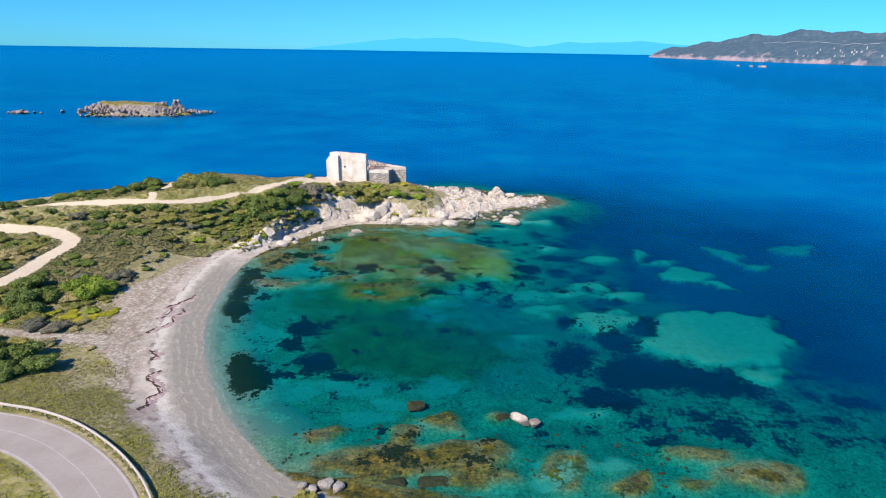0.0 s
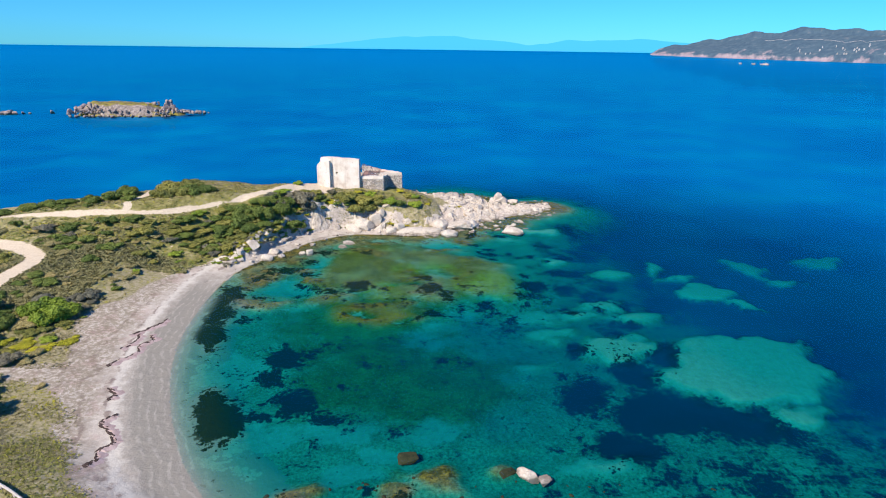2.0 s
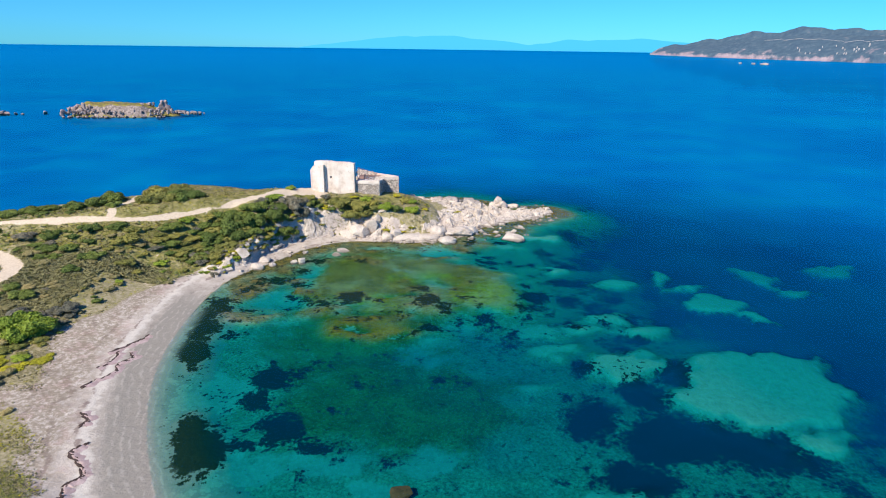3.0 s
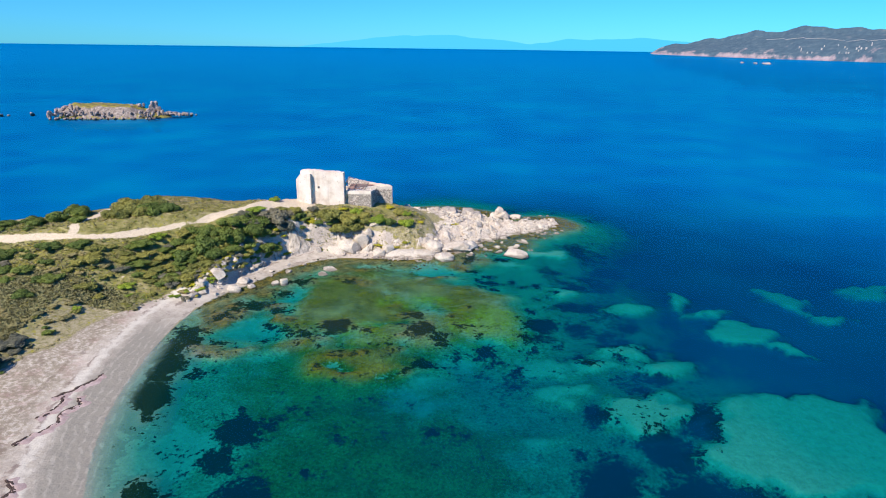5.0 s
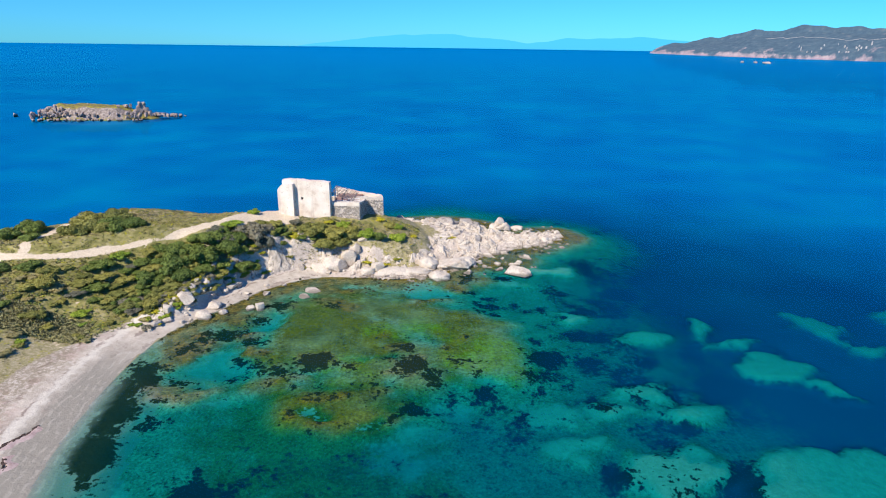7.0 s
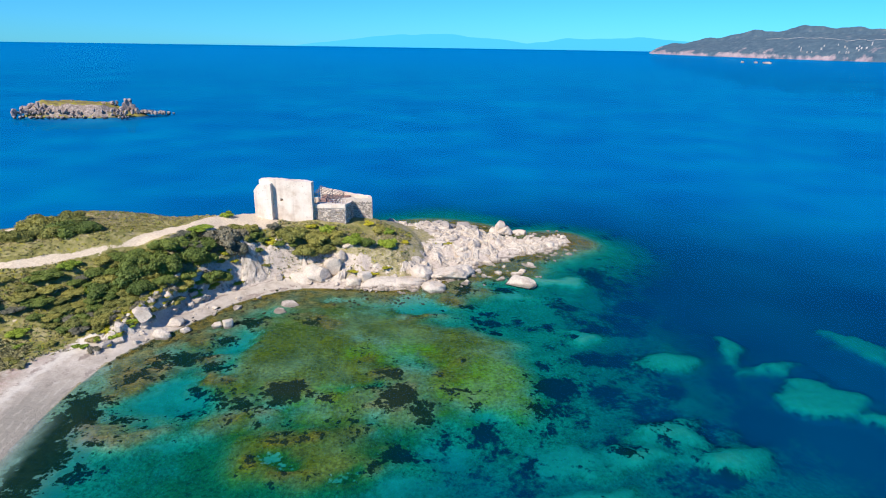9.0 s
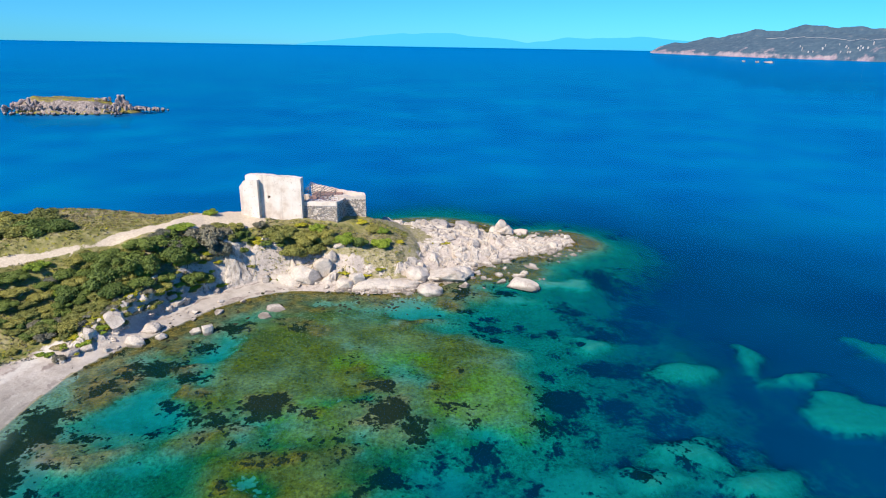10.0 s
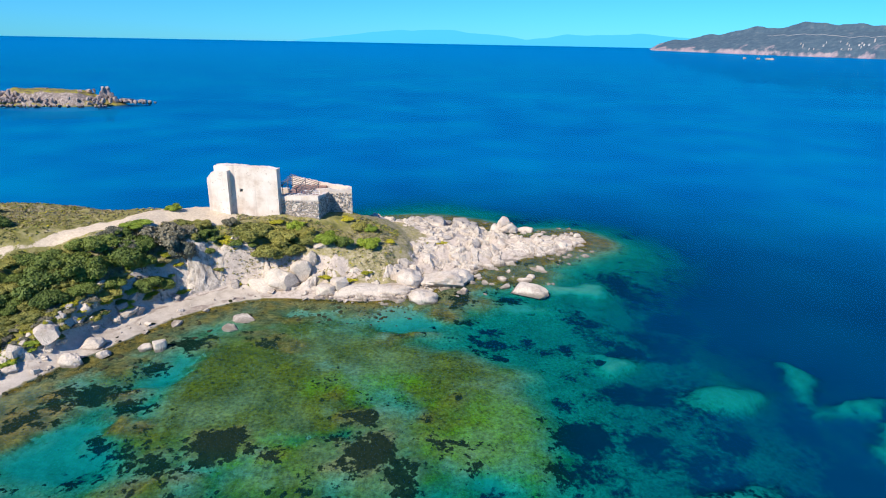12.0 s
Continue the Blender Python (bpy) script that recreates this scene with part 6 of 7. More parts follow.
def plant_named():
    shrub("grey", -40.0, 163.8, 4.8, 4.6)
    shrub("grey", -37.2, 163.2, 3.2, 3.6)
    shrub("bright", -45.4, 164.0, 3.0, 2.2)
    for x, y, r, h in ((-44.4, 157.4, 4.2, 4.2), (-47.8, 153.4, 4.4, 4.4), (-52.0, 149.6, 4.6, 4.2), (-48.4, 158.0, 3.8, 3.6), (-53.5, 153.4, 3.8, 3.2), (-43.0, 161.2, 3.6, 3.8), (-56.0, 146.5, 3.6, 2.8), (-49.6, 147.6, 3.2, 2.8), (-57.8, 149.8, 2.8, 1.8)):
        shrub("dark", x, y, r, h)
    shrub("olive", -44.6, 151.6, 2.8, 1.6)
    for x, y, r, h in ((-44.0, 154.0, 2.6, 2.0), (-41.6, 156.4, 2.8, 2.6), (-39.6, 158.8, 2.4, 2.4), (-46.4, 150.6, 2.6, 2.0), (-42.4, 158.6, 2.8, 3.0)):
        shrub("dark", x, y, r, h)
    shrub("olive", -50.4, 145.4, 2.6, 1.5)
    shrub("grey", -33.6, 172.0, 1.7, 2.0)
    for x, y, r, h in ((-28.0, 170.6, 4.0, 3.4), (-24.4, 171.0, 4.2, 3.2), (-26.2, 168.2, 3.6, 3.0), (-22.4, 169.4, 3.2, 2.6), (-30.2, 171.8, 2.8, 2.2), (-19.6, 171.0, 3.0, 2.2)):
        shrub("olive", x, y, r, h)
    shrub("olive", -21.0, 172.6, 2.6, 2.0)
    shrub("bright", -22.4, 173.4, 2.2, 2.2)
    shrub("bright", -16.6, 170.6, 2.6, 2.4)
    shrub("dark", -13.6, 171.0, 2.4, 2.4)
    shrub("bright", -9.4, 172.2, 2.3, 2.3)
    shrub("olive", -11.8, 177.6, 2.4, 1.6)
    shrub("bright", -9.6, 177.2, 1.8, 1.3)
    shrub("bright", -42.8, 172.2, 1.9, 1.3)
    for x, y, r, h in ((-72.4, 152.6, 3.4, 2.0), (-70.5, 155.5, 4.6, 2.2), (-67, 156.5, 4.6, 2.2), (-72.5, 159.5, 4.4, 2.2), (-68.5, 160.8, 4.6, 2.2), (-63.5, 158.5, 3.6, 1.8), (-70.5, 164.4, 4.2, 2.0)):
        shrub("dark" if int(x) % 2 else "olive", x, y, r, 1.5 * h)
    for x, y, r, h in ((-84, 151, 3.8, 3.2), (-80.5, 153.5, 3.8, 3.6), (-87, 148, 3.2, 2.6), (-79.2, 149.0, 2.4, 1.8)):
        shrub("dark", x, y, r, h)
    for x, y, r, h in ((-97, 147.5, 3.6, 2.0), (-101.5, 145.5, 3.8, 2.4), (-106, 142.5, 3.4, 2.0), (-111, 140, 3.6, 2.4), (-93.5, 149, 3.0, 1.8), (-116, 137, 4, 2.4)):
        shrub("dark", x, y, r, h)
    shrub("bright", -71.0, 103.8, 4.6, 4.2)
    shrub("bright", -74.5, 105.0, 3.6, 3.6)
    for x, y, r, h in ((-78, 93.5, 4.2, 3.6), (-81.5, 97.5, 4.6, 4.0), (-76.5, 99, 3.6, 3.4), (-84, 103, 4.4, 3.6), (-86.5, 93, 4.6, 3.6), (-63.5, 74.5, 3.8, 3.0), (-67.5, 77.0, 4.2, 3.4), (-71, 74, 4.2, 3.2), (-66, 71.5, 3.4, 2.6), (-74, 79, 3.6, 2.8)):
        shrub("dark", x, y, r, h)
    shrub("olive", -17.5, 49.0, 2.2, 1.8)
    shrub("olive", -20.5, 48.2, 1.8, 1.4)
    shrub("grey", -69.2, 88.6, 3.0, 2.0)
    shrub("grey", -72.4, 88.0, 3.0, 2.0)
    for x, y, r in ((-66.4, 93.2, 2.6), (-70, 94.4, 2.8), (-63.6, 96, 2.2), (-73.8, 94, 2.4)):
        shrub("yellow", x, y, r, 0.7)
    for x, y, r in ((-30.8, 172.0, 1.8), (-28.2, 172.6, 1.7), (-25.6, 174.6, 1.9), (-22, 175.0, 2.0), (-32.2, 168.6, 1.6), (-24.2, 164.9, 1.5), (-37.6, 160.2, 1.6), (-40.6, 157.2, 1.6), (-16.2, 166.2, 1.4), (-12.2, 166.8, 1.8), (-9.5, 167.8, 1.5), (-14.2, 180.0, 2.0), (3.2, 182.6, 1.5), (0.4, 182.2, 1.2), (-6, 174.5, 1.4)):
        shrub("yellow", x, y, r, 0.75)


plant_named()


def plant_bank():
    """Low plants and broken rock on the bank over the end of the beach."""
    rnd = random.Random(63)
    line = [p for p in SOUTH if p[1] > 132 and p[0] < -24]
    for k in range(95):
        i = rnd.randrange(len(line) - 1)
        t = line[i + 1] - line[i]
        t = t / np.linalg.norm(t)
        inl = rnd.uniform(3.2, 7.0) + 2.2 * float(ramp_zone(*line[i]))
        x, y = line[i][0] - t[1] * inl + rnd.uniform(-0.8, 0.8), line[i][1] + t[0] * inl
        if inland(x, y) < 2.8 or (x > -38 and rnd.random() < 0.75):
            continue
        kind = rnd.choice(("yellow", "olive", "olive", "grey", "bright", "dark", "heath"))
        r = rnd.uniform(0.7, 1.5)
        shrub(kind, x, y, r, r * rnd.uniform(0.6, 0.9), rnd)
    for k in range(34):
        i = rnd.randrange(len(line) - 1)
        t = line[i + 1] - line[i]
        t = t / np.linalg.norm(t)
        inl = rnd.uniform(2.4, 4.4) + 2.0 * float(ramp_zone(*line[i]))
        x, y = line[i][0] - t[1] * inl, line[i][1] + t[0] * inl
        s = rnd.uniform(0.35, 0.95)
        boulder(rnd.choice(GREYB + BLOCK), x, y, ground_z(x, y) + 0.1 * s, s * 1.2, s, s * 0.9, rnd.uniform(0, 6), rnd.uniform(-0.4, 0.4), "jagged broken granite rock at the foot of the bank", "rocks of the bank", "rock")


plant_bank()


def plant_wood():
    """The close stand of lentisk between the track and the end of the beach."""
    rnd = random.Random(31)
    made = tries = 0
    while made < 400 and tries < 30000:
        tries += 1
        x, y = rnd.uniform(-66, -36), rnd.uniform(138, 170)
        d = inland(x, y)
        if d < 3.4 + 2.2 * float(ramp_zone(x, y)) or lookup(GP, x, y) < 1.3 or y > float(np.interp(x, UPPER_PATH[:, 0], UPPER_PATH[:, 1])) - 2.0 or (x > -40 and d < 9):
            continue
        low = d < 6.6 + 1.5 * rnd.random()
        r = rnd.uniform(0.9, 1.6) if low else rnd.uniform(1.7, 3.1)
        if any(math.hypot(px - x, py - y) < 0.36 * (r + pr) for px, py, pr in PLACED):
            continue
        kind = rnd.choice(("yellow", "yellow", "olive", "bright", "grey", "olive")) if low else rnd.choice(("dark", "dark", "dark", "olive", "olive", "grey")) 
        if x < -57 and not low:
            kind = rnd.choice(("olive", "olive", "dark", "grey", "bright"))
        shrub(kind, x, y, r, r * (0.35 if kind == "yellow" else 0.5 if low or x < -57 else 0.72), rnd)
        made += 1


plant_wood()


def north_of_track(x, y):
    """Whether a place lies on the seaward side of the upper track."""
    return x > -125 and y > float(np.interp(x, UPPER_PATH[:, 0], UPPER_PATH[:, 1]))


def plant_slopes():
    """The maquis between the track, the dirt road and the beach."""
    rnd = random.Random(8)
    tries = made = 0
    while made < 780 and tries < 30000:
        tries += 1
        x, y = rnd.uniform(-135, -24), rnd.uniform(48, 168)
        if rnd.random() < 0.25:
            x, y = rnd.uniform(-62, -24), rnd.uniform(140, 172)
        d = inland(x, y)
        west = x < -50
        if d < (16.5 if y < 122 else 9.5 if west else 7.5):
            continue
        if lookup(GP, x, y) < 1.8 or np.min(np.hypot(ROAD[:, 0] - x, ROAD[:, 1] - y)) < 6.5:
            continue
        if (x > -66 and 88 < y < 124 and d < 22) or (-64 < x < -40 and 52 < y < 78) or (-66 < x and y < 84 and rnd.random() < 0.8):
            continue
        if north_of_track(x, y) and (x > -64 or rnd.random() < 0.9):
            continue
        if math.hypot((x + 39) / 7.5, (y - 174.5) / 5.5) < 1 or (x > -40 and y > 173):
            continue
        r = rnd.choice((0.9, 1.2, 1.6, 2.0, 2.6, 3.2)) * rnd.uniform(0.85, 1.15)
        if any(math.hypot(px - x, py - y) < 0.42 * (r + pr) for px, py, pr in PLACED):
            continue
        v = float(fbm(np.array([x]), np.array([y]), 16, 3, 200)[0]) + rnd.uniform(-0.35, 0.35)
        kind = "grey" if v > 0.6 else "dark" if v > 0.15 else "heath" if v > -0.1 else "olive" if v > -0.6 else "bright"
        if math.hypot((x + 75) / 13, (y - 119) / 12) < 1 and rnd.random() < 0.8:
            if rnd.random() < 0.6:
                continue
            kind, r = "heath", min(r, 1.5)
        shrub(kind, x, y, r, r * rnd.uniform(0.5, 0.72), rnd)
        made += 1


plant_slopes()


def ground_cover(name, mat, label, count, seed, area, size, patch, bias):
    """Low tufts, far too many to count, in one mesh. area: x0, x1, y0, y1; patch, bias: how they gather."""
    rnd = np.random.RandomState(seed)
    n = count * 3
    x, y = rnd.uniform(area[0], area[1], n), rnd.uniform(area[2], area[3], n)
    d, z = lookup_many(GD, x, y), lookup_many(GZ, x, y)
    road = line_distance(x, y, ROAD)[0]
    lim = np.where(y < 128, beach_width(y) + 0.4, np.where(x < -50, 9.0, 6.0)) + rnd.normal(size=n) * 0.8 + 1.6 * fbm(x, y, 6, 4, 91)
    track = np.interp(x, UPPER_PATH[:, 0], UPPER_PATH[:, 1])
    ok = (d > lim) & (z > 0.8) & (lookup_many(GP, x, y) > 0.5) & (road > 3.7)
    ok &= ~((x > -26.8) & (x < -13) & (y > 176.2)) & ~((x < -34) & (x > -39.5) & (y > 175)) & ~((x > -4) & (y > 150))
    ok &= fbm(x, y, patch, 3, seed + 600) + bias + 0.35 * rnd.normal(size=n) > 0
    if mat is not M_DRY:
        ok &= ~((d < 23) & (y > 84) & (y < 128) & (x > -74))
        ok &= ~((x > -90) & (x < -36) & (y > track) & (rnd.rand(n) < 0.55))
    x, y, z = x[ok][:count], y[ok][:count], z[ok][:count]
    m = len(x)
    k = 6
    s = np.repeat(size * rnd.uniform(0.5, 1.5, m), k)
    c = np.stack([np.repeat(x, k), np.repeat(y, k), np.repeat(z, k)], 1)
    c += np.stack([rnd.normal(size=m * k) * 0.55, rnd.normal(size=m * k) * 0.55, rnd.uniform(0.0, 0.45, m * k)], 1) * s[:, None]
    a, e = rnd.uniform(0, 6.28, m * k), rnd.uniform(0.2, 1.2, m * k)
    t = np.stack([np.cos(a), np.sin(a), np.zeros(m * k)], 1) * (s * 0.5)[:, None]
    b = np.stack([-np.sin(a) * np.cos(e), np.cos(a) * np.cos(e), np.sin(e)], 1) * (s * 0.5)[:, None]
    quad = np.stack([c - t, c + t, c + t * 0.6 + b, c - t * 0.6 + b], 1).reshape(-1, 3)
    me = bpy.data.meshes.new(name)
    me.from_pydata(quad.tolist(), [], np.arange(m * k * 4).reshape(-1, 4).tolist())
    me.materials.append(mat)
    tagged(new(name, me), label, "undergrowth", kind="stuff")


SLOPE, FRONT = (-120, -5, 98, 184), (-95, -22, 44, 110)
ground_cover("scrub_cover", M_LEAF_MID, "low olive-green scrub covering the slopes", 22000, 1, SLOPE, 0.2, 9, 0.05)
ground_cover("dark_cover", M_LEAF_DARK, "low dark heath covering the slopes", 14000, 2, SLOPE, 0.21, 7, -0.2)
ground_cover("grey_cover", M_LEAF_GREY, "grey half-dry heath on the slopes", 12000, 7, SLOPE, 0.2, 8, -0.1)
ground_cover("heath_cover", M_LEAF_HEATH, "close carpet of low brown-olive heath", 32000, 9, (-92, -60, 104, 134), 0.25, 12, 0.75)
ground_cover("headland_flowers", M_LEAF_YELLOW, "patches of yellow-flowering plants on the headland", 3500, 8, SLOPE, 0.22, 5, -0.45)
ground_cover("headland_grass", M_DRY, "dry straw-coloured grass on the headland", 13000, 6, SLOPE, 0.18, 10, 0.1)
ground_cover("dry_grass", M_DRY, "dry straw-coloured grass behind the beach", 26000, 3, FRONT, 0.13, 9, 0.2)
ground_cover("green_grass", M_LEAF_MID, "green undergrowth beside the road", 20000, 4, FRONT, 0.15, 8, 0.0)
ground_cover("yellow_flowers", M_LEAF_YELLOW, "yellow-flowering undergrowth beside the road", 16000, 5, FRONT, 0.12, 5, -0.1)


# ---- islet ----
def build_islet():
    n, m = 170, 120
    u, v = np.meshgrid(np.linspace(-2.4, 2.4, n), np.linspace(-4.0, 4.0, m))
    ax, ay = 36.0, 14.0
    x, y = u * ax, v * ay
    rr = np.sqrt(u ** 2 + (v * 1.0) ** 2) + 0.12 * fbm(x, y, 14, 4, 301)
    plat = sstep(1 - rr, 0.02, 0.4) * (7.6 + 1.3 * fbm(x, y, 12, 3, 305)) * (0.75 + 0.25 * sstep(u, 0.75, 0.1))
    z = -1.2 + sstep(1 - rr, -0.12, 0.04) * 1.7 + plat - 5.2 * sstep(np.sqrt((u / 2.3) ** 2 + (v / 3.8) ** 2), 0.35, 0.98)
    z = z + 0.8 * fbm(x, y, 3.5, 3, 309) * sstep(rr, 0.3, 0.7) * (z > 0)
    verts = np.stack([x.ravel(), y.ravel(), z.ravel()], 1)
    idx = np.arange(n * m).reshape(m, n)
    faces = np.stack([idx[:-1, :-1].ravel(), idx[:-1, 1:].ravel(), idx[1:, 1:].ravel(), idx[1:, :-1].ravel()], 1)
    me = bpy.data.meshes.new("islet")
    me.from_pydata(verts.tolist(), [], faces.tolist())
    me.polygons.foreach_set("use_smooth", np.ones(len(faces), bool))
    mat, nt, p = material("islet_ground", 0.95, 0.15)
    g = nt.nodes.new("ShaderNodeNewGeometry")
    sep = nt.nodes.new("ShaderNodeSeparateXYZ")
    nt.links.new(g.outputs["Normal"], sep.inputs[0])
    nz = tex(nt, 0.35, 5, 0.65, "World")
    grass = ramp(nt, nz, [(0.3, (0.09, 0.085, 0.035)), (0.5, (0.20, 0.165, 0.07)), (0.6, (0.30, 0.27, 0.03)), (0.7, (0.24, 0.19, 0.10))])
    stone = ramp(nt, tex(nt, 0.8, 5, 0.7, "World"), [(0.32, (0.11, 0.09, 0.08)), (0.5, (0.26, 0.21, 0.18)), (0.66, (0.46, 0.38, 0.33))])
    up = span(nt, maths(nt, "ADD", sep.outputs["Z"], maths(nt, "MULTIPLY", maths(nt, "SUBTRACT", nz, 0.5), 0.6)), 0.6, 0.8)
    high = nt.nodes.new("ShaderNodeSeparateXYZ")
    nt.links.new(g.outputs["Position"], high.inputs[0])
    wash = mix(nt, span(nt, high.outputs["Z"], -0.9, -0.2), open_water(nt), (0.05, 0.09, 0.07))
    dry_land = mix(nt, up, stone, grass)
    nt.links.new(mix(nt, span(nt, high.outputs["Z"], -0.25, 0.05), wash, dry_land), p.inputs["Base Color"])
    bump(nt, p, nz, 0.3, 0.5)
    me.materials.append(mat)
    ob = tagged(new("islet", me), "low rocky islet with dry grass and yellow scrub", "islet", kind="structure")
    m4 = pose(-226, 438, 0, 0, 0, 8)
    ob.matrix_world = m4
    rnd = random.Random(44)
    lab = "rough brown-grey rock on the islet"
    crust = Pile()

    def put(lx, ly, lz, a, b, c, lab=lab):
        q = m4 @ Vector((lx, ly, lz))
        args = (rnd.choice(ISLB), q.x, q.y, q.z * 1.35, a, b, c * 1.3, rnd.uniform(0, 6), rnd.uniform(-0.3, 0.3))
        if "stack" in lab or "awash" in lab:
            boulder(*args, lab, "islet rocks", "rock")
        else:
            crust.add(*args)

    for k in range(60):
        lx = rnd.uniform(-37, -8)
        ly = rnd.uniform(-10, 4)
        put(lx, ly, max(0.3, 5.5 * (1 - ((lx + 24) / 17) ** 2) * rnd.uniform(0.4, 1.0)), rnd.uniform(0.9, 2.1), rnd.uniform(0.9, 1.8), rnd.uniform(0.9, 2.0))
    for lx, ly, lz, s in ((25.5, -1, 3.5, 3.0), (28, 0, 4.4, 3.2), (30.5, -1, 3.0, 2.6), (27, -2, 6.3, 1.7), (29.2, -1, 6.6, 1.6), (24, -3, 2, 2.4), (33, -2, 1.8, 2.0), (31, -4, 1.2, 2.0)):
        put(lx, ly, lz, s * 0.8, s * 0.8, s, "tall brown-grey rock stack on the islet")
    for k in range(26):
        lx = rnd.uniform(33, 52)
        put(lx, rnd.uniform(-3, 5) + 0.35 * (lx - 33), max(0.0, 1.6 - 0.08 * (lx - 33)), rnd.uniform(0.9, 2.4), rnd.uniform(0.8, 1.8), rnd.uniform(0.6, 1.6))
    for k in range(30):
        put(rnd.uniform(-36, 32), -14.0 + rnd.uniform(-1.5, 2.0), 0.1, rnd.uniform(0.8, 1.8), rnd.uniform(0.7, 1.4), rnd.uniform(0.5, 1.0), "pale rock along the islet's shore")
    for k in range(90):
        put(rnd.uniform(-34, 30), rnd.uniform(-12.5, -5.5), rnd.uniform(0.6, 3.2), rnd.uniform(0.6, 1.5), rnd.uniform(0.6, 1.2), rnd.uniform(0.5, 1.2))
    for k in range(12):
        put(rnd.uniform(-14, 20), rnd.uniform(0, 6), 5.4, rnd.uniform(0.8, 1.6), 1.0, rnd.uniform(0.7, 1.5))
    for lx, ly, s in ((-88, 8, 2.2), (-84, 9, 3.0), (-80, 8, 2.0), (-75, 9, 1.4), (-92, 8, 1.4), (-58, 14, 2.0), (-42, 2, 1.4), (-70, 8, 1.0)):
        put(lx, ly, 0.0, s * 1.4, s, s * 0.6, "low rock awash beside the islet")
    crust.build("islet_rocks", M_ISLROCK, "rough brown-grey rocks covering the islet", "rocks")


build_islet()


# ---- far coast ----
def sea_rise(rad):
    return RISE * max(0.0, (rad - 2000) / 2700) ** 4


def build_cape():
    n, m = 170, 26
    az0, az1 = radians(18.4), radians(44)
    sky = [(0, 0.02), (0.03, 0.3), (0.075, 0.55), (0.18, 0.86), (0.234, 0.84), (0.33, 1.14), (0.39, 1.16), (0.44, 1.26), (0.49, 1.47), (0.59, 1.63), (0.68, 1.54), (0.73, 1.6), (0.78, 1.8), (0.82, 1.9), (1.0, 2.0)]
    verts, col = [], []
    for i in range(n):
        u = i / (n - 1)
        az = az0 + (az1 - az0) * u
        r0 = 4420 - 900 * min(1, u / 0.64) ** 0.8
        k = u / 0.727 * 0.82
        for (a, ha), (b, hb) in zip(sky, sky[1:]):
            if a <= k <= b or b == 1.0:
                t = min(1, max(0, (k - a) / (b - a)))
                hh = ha + (hb - ha) * t
                break
        for j in range(m):
            w = j / (m - 1)
            rad = r0 + 460 * w
            nn = float(fbm(np.array([az * 4200.0]), np.array([rad]), 260, 5, 400)[0])
            prof = (w ** 0.6 if w < 0.75 else 1 - (w - 0.75) * 0.8)
            zz = sea_rise(r0) - 2 + (132 * hh * prof * (1 + 0.18 * nn) * (r0 / 4200) + (9 if j == 1 else 0)) * (0 if j == 0 else 1)
            verts.append((rad * math.sin(az), rad * math.cos(az), zz))
    faces = [(i * m + j, (i + 1) * m + j, (i + 1) * m + j + 1, i * m + j + 1) for i in range(n - 1) for j in range(m - 1)]
    me = bpy.data.meshes.new("far_cape")
    me.from_pydata(verts, [], faces)
    me.polygons.foreach_set("use_smooth", np.ones(len(faces), bool))
    mat, nt, p = material("far_hills", 0.95, 0.1)
    n1, n2 = tex(nt, 0.006, 6, 0.65, "World"), tex(nt, 0.03, 5, 0.7, "World")
    # scrub and stone colours carry the blue-grey haze of the distance
    hazy_green = ramp(nt, n2, [(0.3, (0.048, 0.085, 0.125)), (0.58, (0.078, 0.125, 0.16)), (0.72, (0.16, 0.17, 0.185))])
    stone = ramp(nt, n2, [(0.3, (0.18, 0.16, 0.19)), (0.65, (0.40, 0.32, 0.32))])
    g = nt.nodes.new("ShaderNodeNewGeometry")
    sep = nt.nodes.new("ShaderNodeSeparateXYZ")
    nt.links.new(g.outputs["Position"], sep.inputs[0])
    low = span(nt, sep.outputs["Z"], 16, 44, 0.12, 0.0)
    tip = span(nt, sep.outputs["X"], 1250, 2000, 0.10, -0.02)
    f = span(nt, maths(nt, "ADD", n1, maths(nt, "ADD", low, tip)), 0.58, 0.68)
    nt.links.new(mix(nt, f, hazy_green, stone), p.inputs["Base Color"])
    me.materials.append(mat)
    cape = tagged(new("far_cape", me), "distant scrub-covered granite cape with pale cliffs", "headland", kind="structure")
    # far houses and a road cut on the hillside
    rnd = random.Random(61)
    for k in range(30):
        az = radians(rnd.uniform(29.0, 40))
        i = int((az - az0) / (az1 - az0) * (n - 1))
        j = rnd.choice((2, 3, 4, 5, 6, 7))
        x, y, z = verts[i * m + j]
        s = rnd.uniform(2.0, 3.6)
        bm = bmesh.new()
        box(bm, -s, -s * 0.7, -8, s, s * 0.7, 6)
        v = [bm.verts.new(q) for q in ((-s * 1.06, -s * 0.8, 6), (s * 1.06, -s * 0.8, 6), (s * 1.06, s * 0.8, 6), (-s * 1.06, s * 0.8, 6), (-s, 0, 9), (s, 0, 9))]
        for q in ((0, 1, 5, 4), (2, 3, 4, 5), (0, 4, 3), (1, 2, 5)):
            bm.faces.new([v[t] for t in q])
        hs = part("house", bm, M_HOUSE)
        hs.location = (x, y, z)
        hs.rotation_euler = (0, 0, rnd.uniform(0, 3))
        tagged(hs, "small pale house far off on the hillside", "house", "far houses")
    for az, rad, a in ((25.6, 2700, 9), (26.6, 2650, 13), (27.4, 2620, 20)):
        x, y = rad * math.sin(radians(az)), rad * math.cos(radians(az))
        boulder(GREYB[int(a) % 4], x, y, sea_rise(rad) + 1.0, a, a * 0.6, 6, az, 0.0, "pale rock in the sea off the cape", "rocks off the cape", "rock")
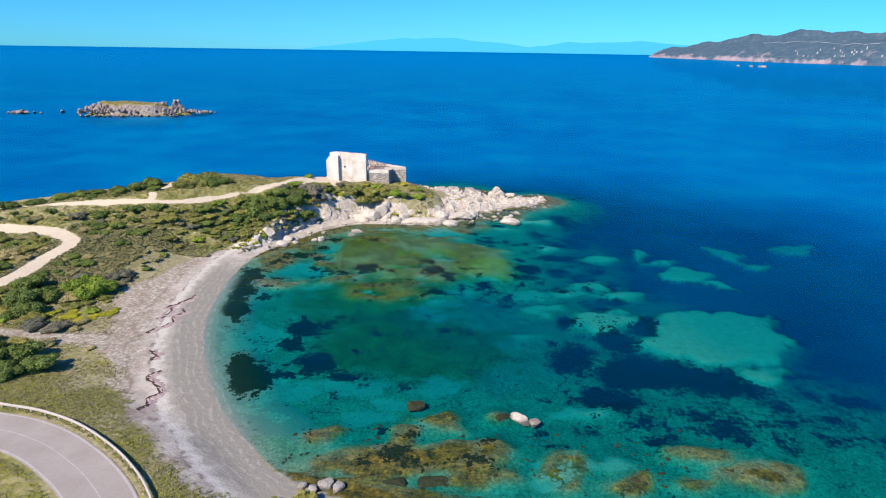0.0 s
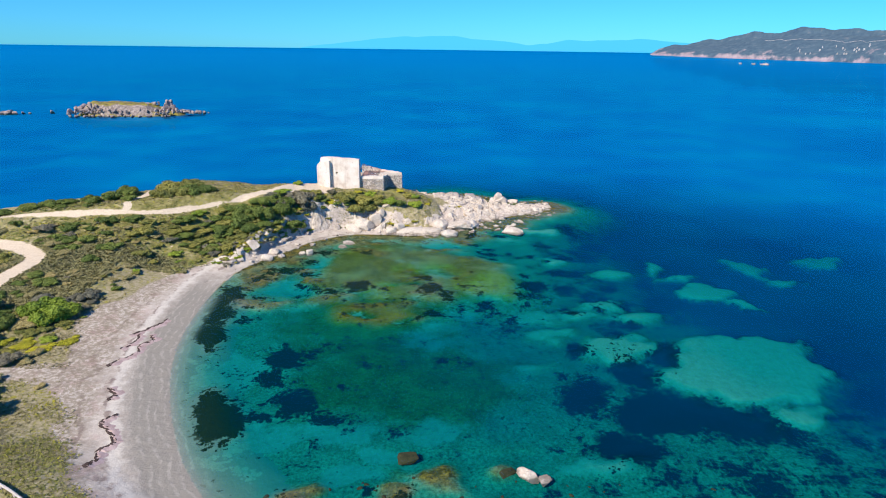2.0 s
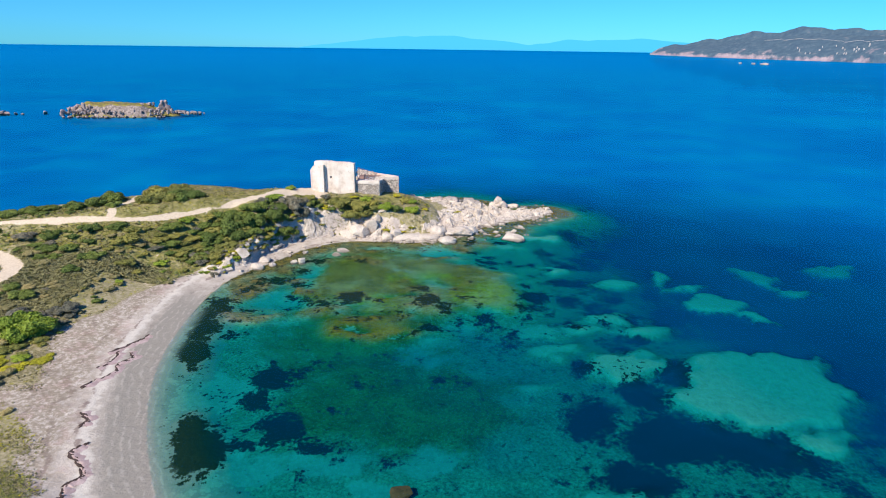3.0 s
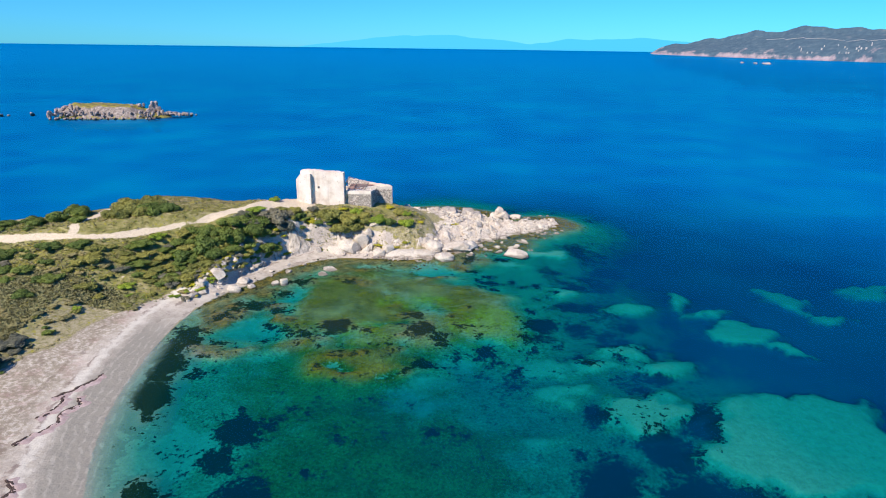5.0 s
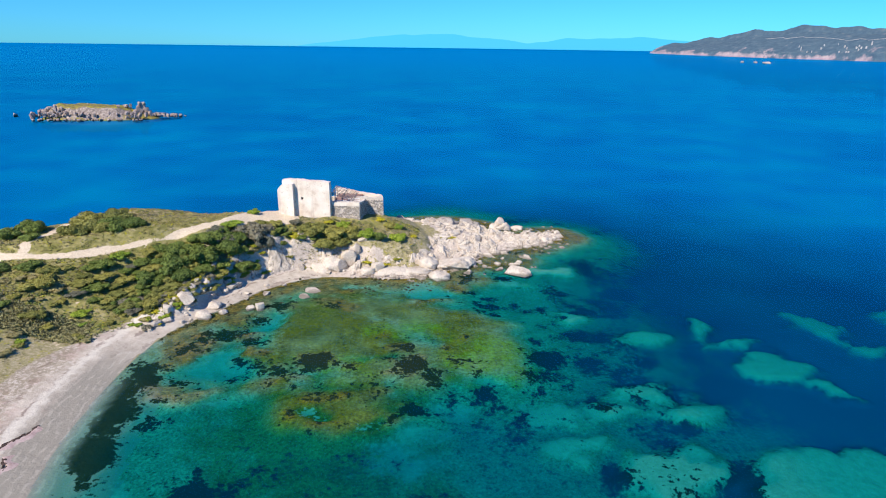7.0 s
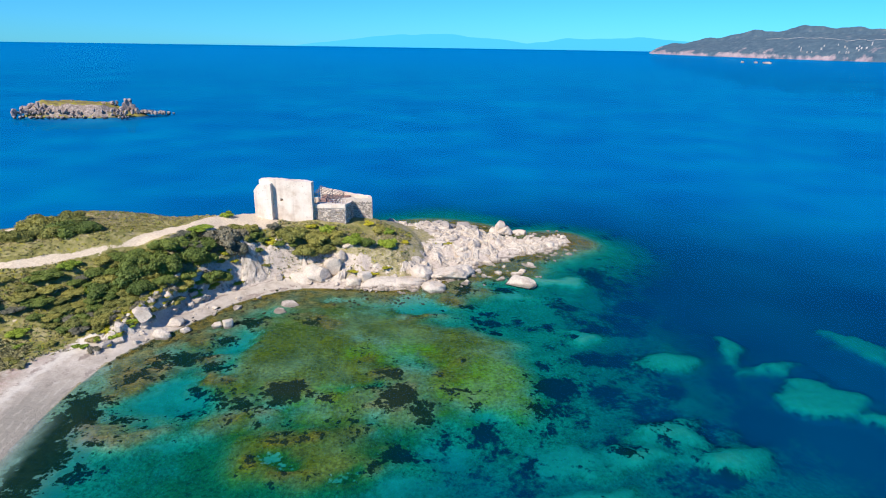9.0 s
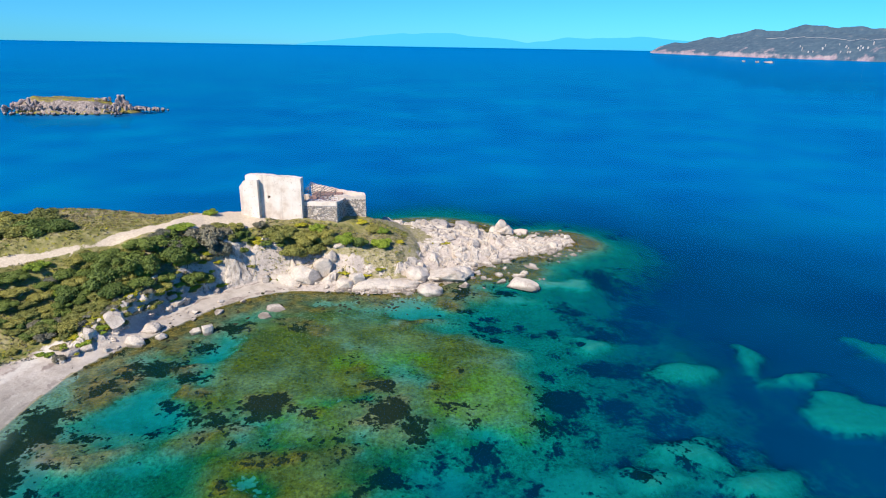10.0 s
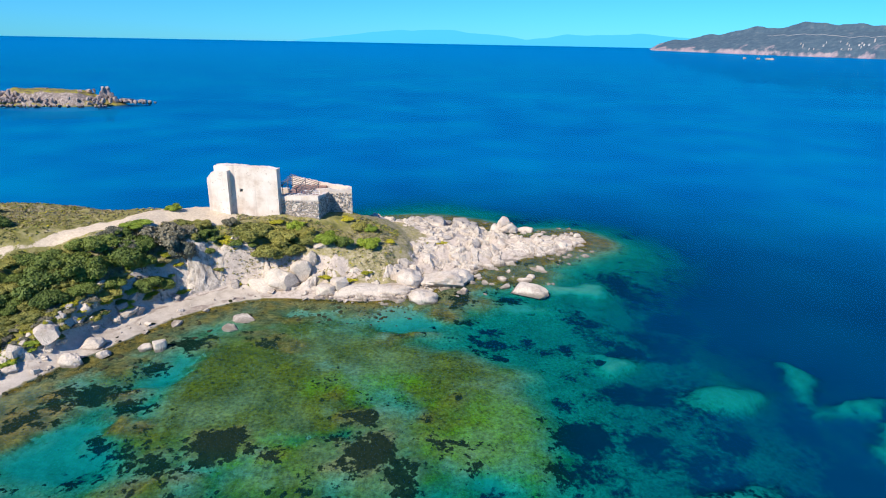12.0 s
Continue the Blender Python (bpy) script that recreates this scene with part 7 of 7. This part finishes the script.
    bm = bmesh.new()
    prev = None
    for i in range(58, 112):
        x, y, z = verts[i * m + 14 - (i - 58) // 9]
        x2, y2, z2 = verts[i * m + 15 - (i - 58) // 9]
        a, b = bm.verts.new((x, y, z + 3)), bm.verts.new((x, y, z + 4.8))
        if prev:
            bm.faces.new((prev[0], a, b, prev[1]))
        prev = (a, b)
    part("road_cut", bm, M_HOUSE, cape, "pale road cut across the hillside")


build_cape()


def far_mountains():
    """Blue mountains on the horizon, a flat glow in the colour of the haze before them."""
    bm = bmesh.new()
    prev = None
    for i in range(160):
        u = i / 159
        az = radians(-13 + 39 * u)
        hh = (math.sin(math.pi * min(1, u * 1.02)) ** 0.5) * (74 + 40 * float(fbm(np.array([u * 900]), np.array([0.0]), 160, 4, 500)[0])) + 16 * sstep(np.array(u), 0.45, 0.8)
        x, y = 4830 * math.sin(az), 4830 * math.cos(az)
        a, b, c = bm.verts.new((x, y, 0)), bm.verts.new((x, y, 27 + max(0.5, float(hh)))), bm.verts.new((x * 1.01, y * 1.01, 0))
        if prev:
            bm.faces.new((prev[0], a, b, prev[1]))
            bm.faces.new((prev[1], b, c, prev[2]))
        prev = (a, b, c)
    m = bpy.data.materials.new("far_haze_glow")
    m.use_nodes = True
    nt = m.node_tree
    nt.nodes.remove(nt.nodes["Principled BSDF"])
    # emission in place of the bright air in front of the mountains
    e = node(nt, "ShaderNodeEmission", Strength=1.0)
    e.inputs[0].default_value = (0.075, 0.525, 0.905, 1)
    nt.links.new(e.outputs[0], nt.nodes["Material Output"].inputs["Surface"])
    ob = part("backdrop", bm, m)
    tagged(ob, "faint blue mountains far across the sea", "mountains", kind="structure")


far_mountains()


# ---- seaweed banks on the beach ----
def seaweed_bank(points, seed, width=0.7, height=0.2):
    """A worn step of matted seaweed and sand, with a ragged dark edge to the sea."""
    rnd = random.Random(seed)
    line = spline(points, 10)
    bm = bmesh.new()
    prev = None
    for i, p in enumerate(line):
        a, b = line[max(i - 1, 0)], line[min(i + 1, len(line) - 1)]
        t = (b - a) / (np.linalg.norm(b - a) + 1e-9)
        n = np.array((t[1], -t[0]))
        jag = 0.45 * noise.noise(Vector((i * 0.45, seed * 3.1, 0))) + rnd.uniform(-0.08, 0.08)
        w, h = width * (0.9 + 0.5 * noise.noise(Vector((i * 0.3, seed, 5)))), height * (0.6 + 0.5 * noise.noise(Vector((i * 0.5, seed, 9))))
        ring = []
        for off, up in ((-w * 1.6, -0.03), (-w * 0.5, h * 0.7), (0.0, h), (0.10, h * 0.6), (0.02, -0.05)):
            q = p + n * (off + jag)
            ring.append(bm.verts.new((q[0], q[1], ground_z(q[0], q[1]) + up)))
        if prev:
            for k in range(4):
                bm.faces.new((prev[k], ring[k], ring[k + 1], prev[k + 1]))
        prev = ring
    bmesh.ops.recalc_face_normals(bm, faces=bm.faces)
    tagged(part("seaweed_bank", bm, M_WRACK), "ragged pinkish bank of matted seaweed on the sand", "seaweed bank", "seaweed banks").data.polygons.foreach_set("use_smooth", [True] * (4 * (len(line) - 1)))
    bm = bmesh.new()
    for i, p in enumerate(line):
        if rnd.random() < 0.75:
            a, b = line[max(i - 1, 0)], line[min(i + 1, len(line) - 1)]
            t = (b - a) / (np.linalg.norm(b - a) + 1e-9)
            q = p + np.array((t[1], -t[0])) * rnd.uniform(-0.1, 0.35)
            z = ground_z(q[0], q[1])
            m = Matrix.Translation((q[0], q[1], z + 0.03)) @ Matrix.Rotation(math.atan2(t[1], t[0]), 4, "Z") @ Matrix.Diagonal((rnd.uniform(0.3, 0.7), rnd.uniform(0.12, 0.3), 0.1, 1))
            bmesh.ops.create_icosphere(bm, subdivisions=1, radius=1.0, matrix=m)
    tagged(part("seaweed_drift", bm, M_DARKWRACK), "dark dry seaweed lying along the bank", "seaweed", kind="stuff")


seaweed_bank(((-46.0, 76.5), (-46.6, 74.6), (-45.2, 73.4), (-43.4, 71.6), (-43.0, 70.2), (-43.8, 68.8), (-43.0, 67.0), (-43.4, 65.4)), 1)
seaweed_bank(((-50.2, 83.0), (-48.4, 81.6), (-48.6, 80.2)), 2)
seaweed_bank(((-52.4, 100.4), (-51.0, 98.6), (-52.2, 96.4), (-51.4, 94.2), (-52.8, 91.4), (-53.6, 89.4)), 3)
seaweed_bank(((-54.0, 100.0), (-53.6, 97.4), (-54.6, 94.6)), 4)
seaweed_bank(((-52.0, 106.6), (-52.8, 104.2), (-54.2, 101.6), (-55.6, 99.4)), 5, 0.7, 0.2)
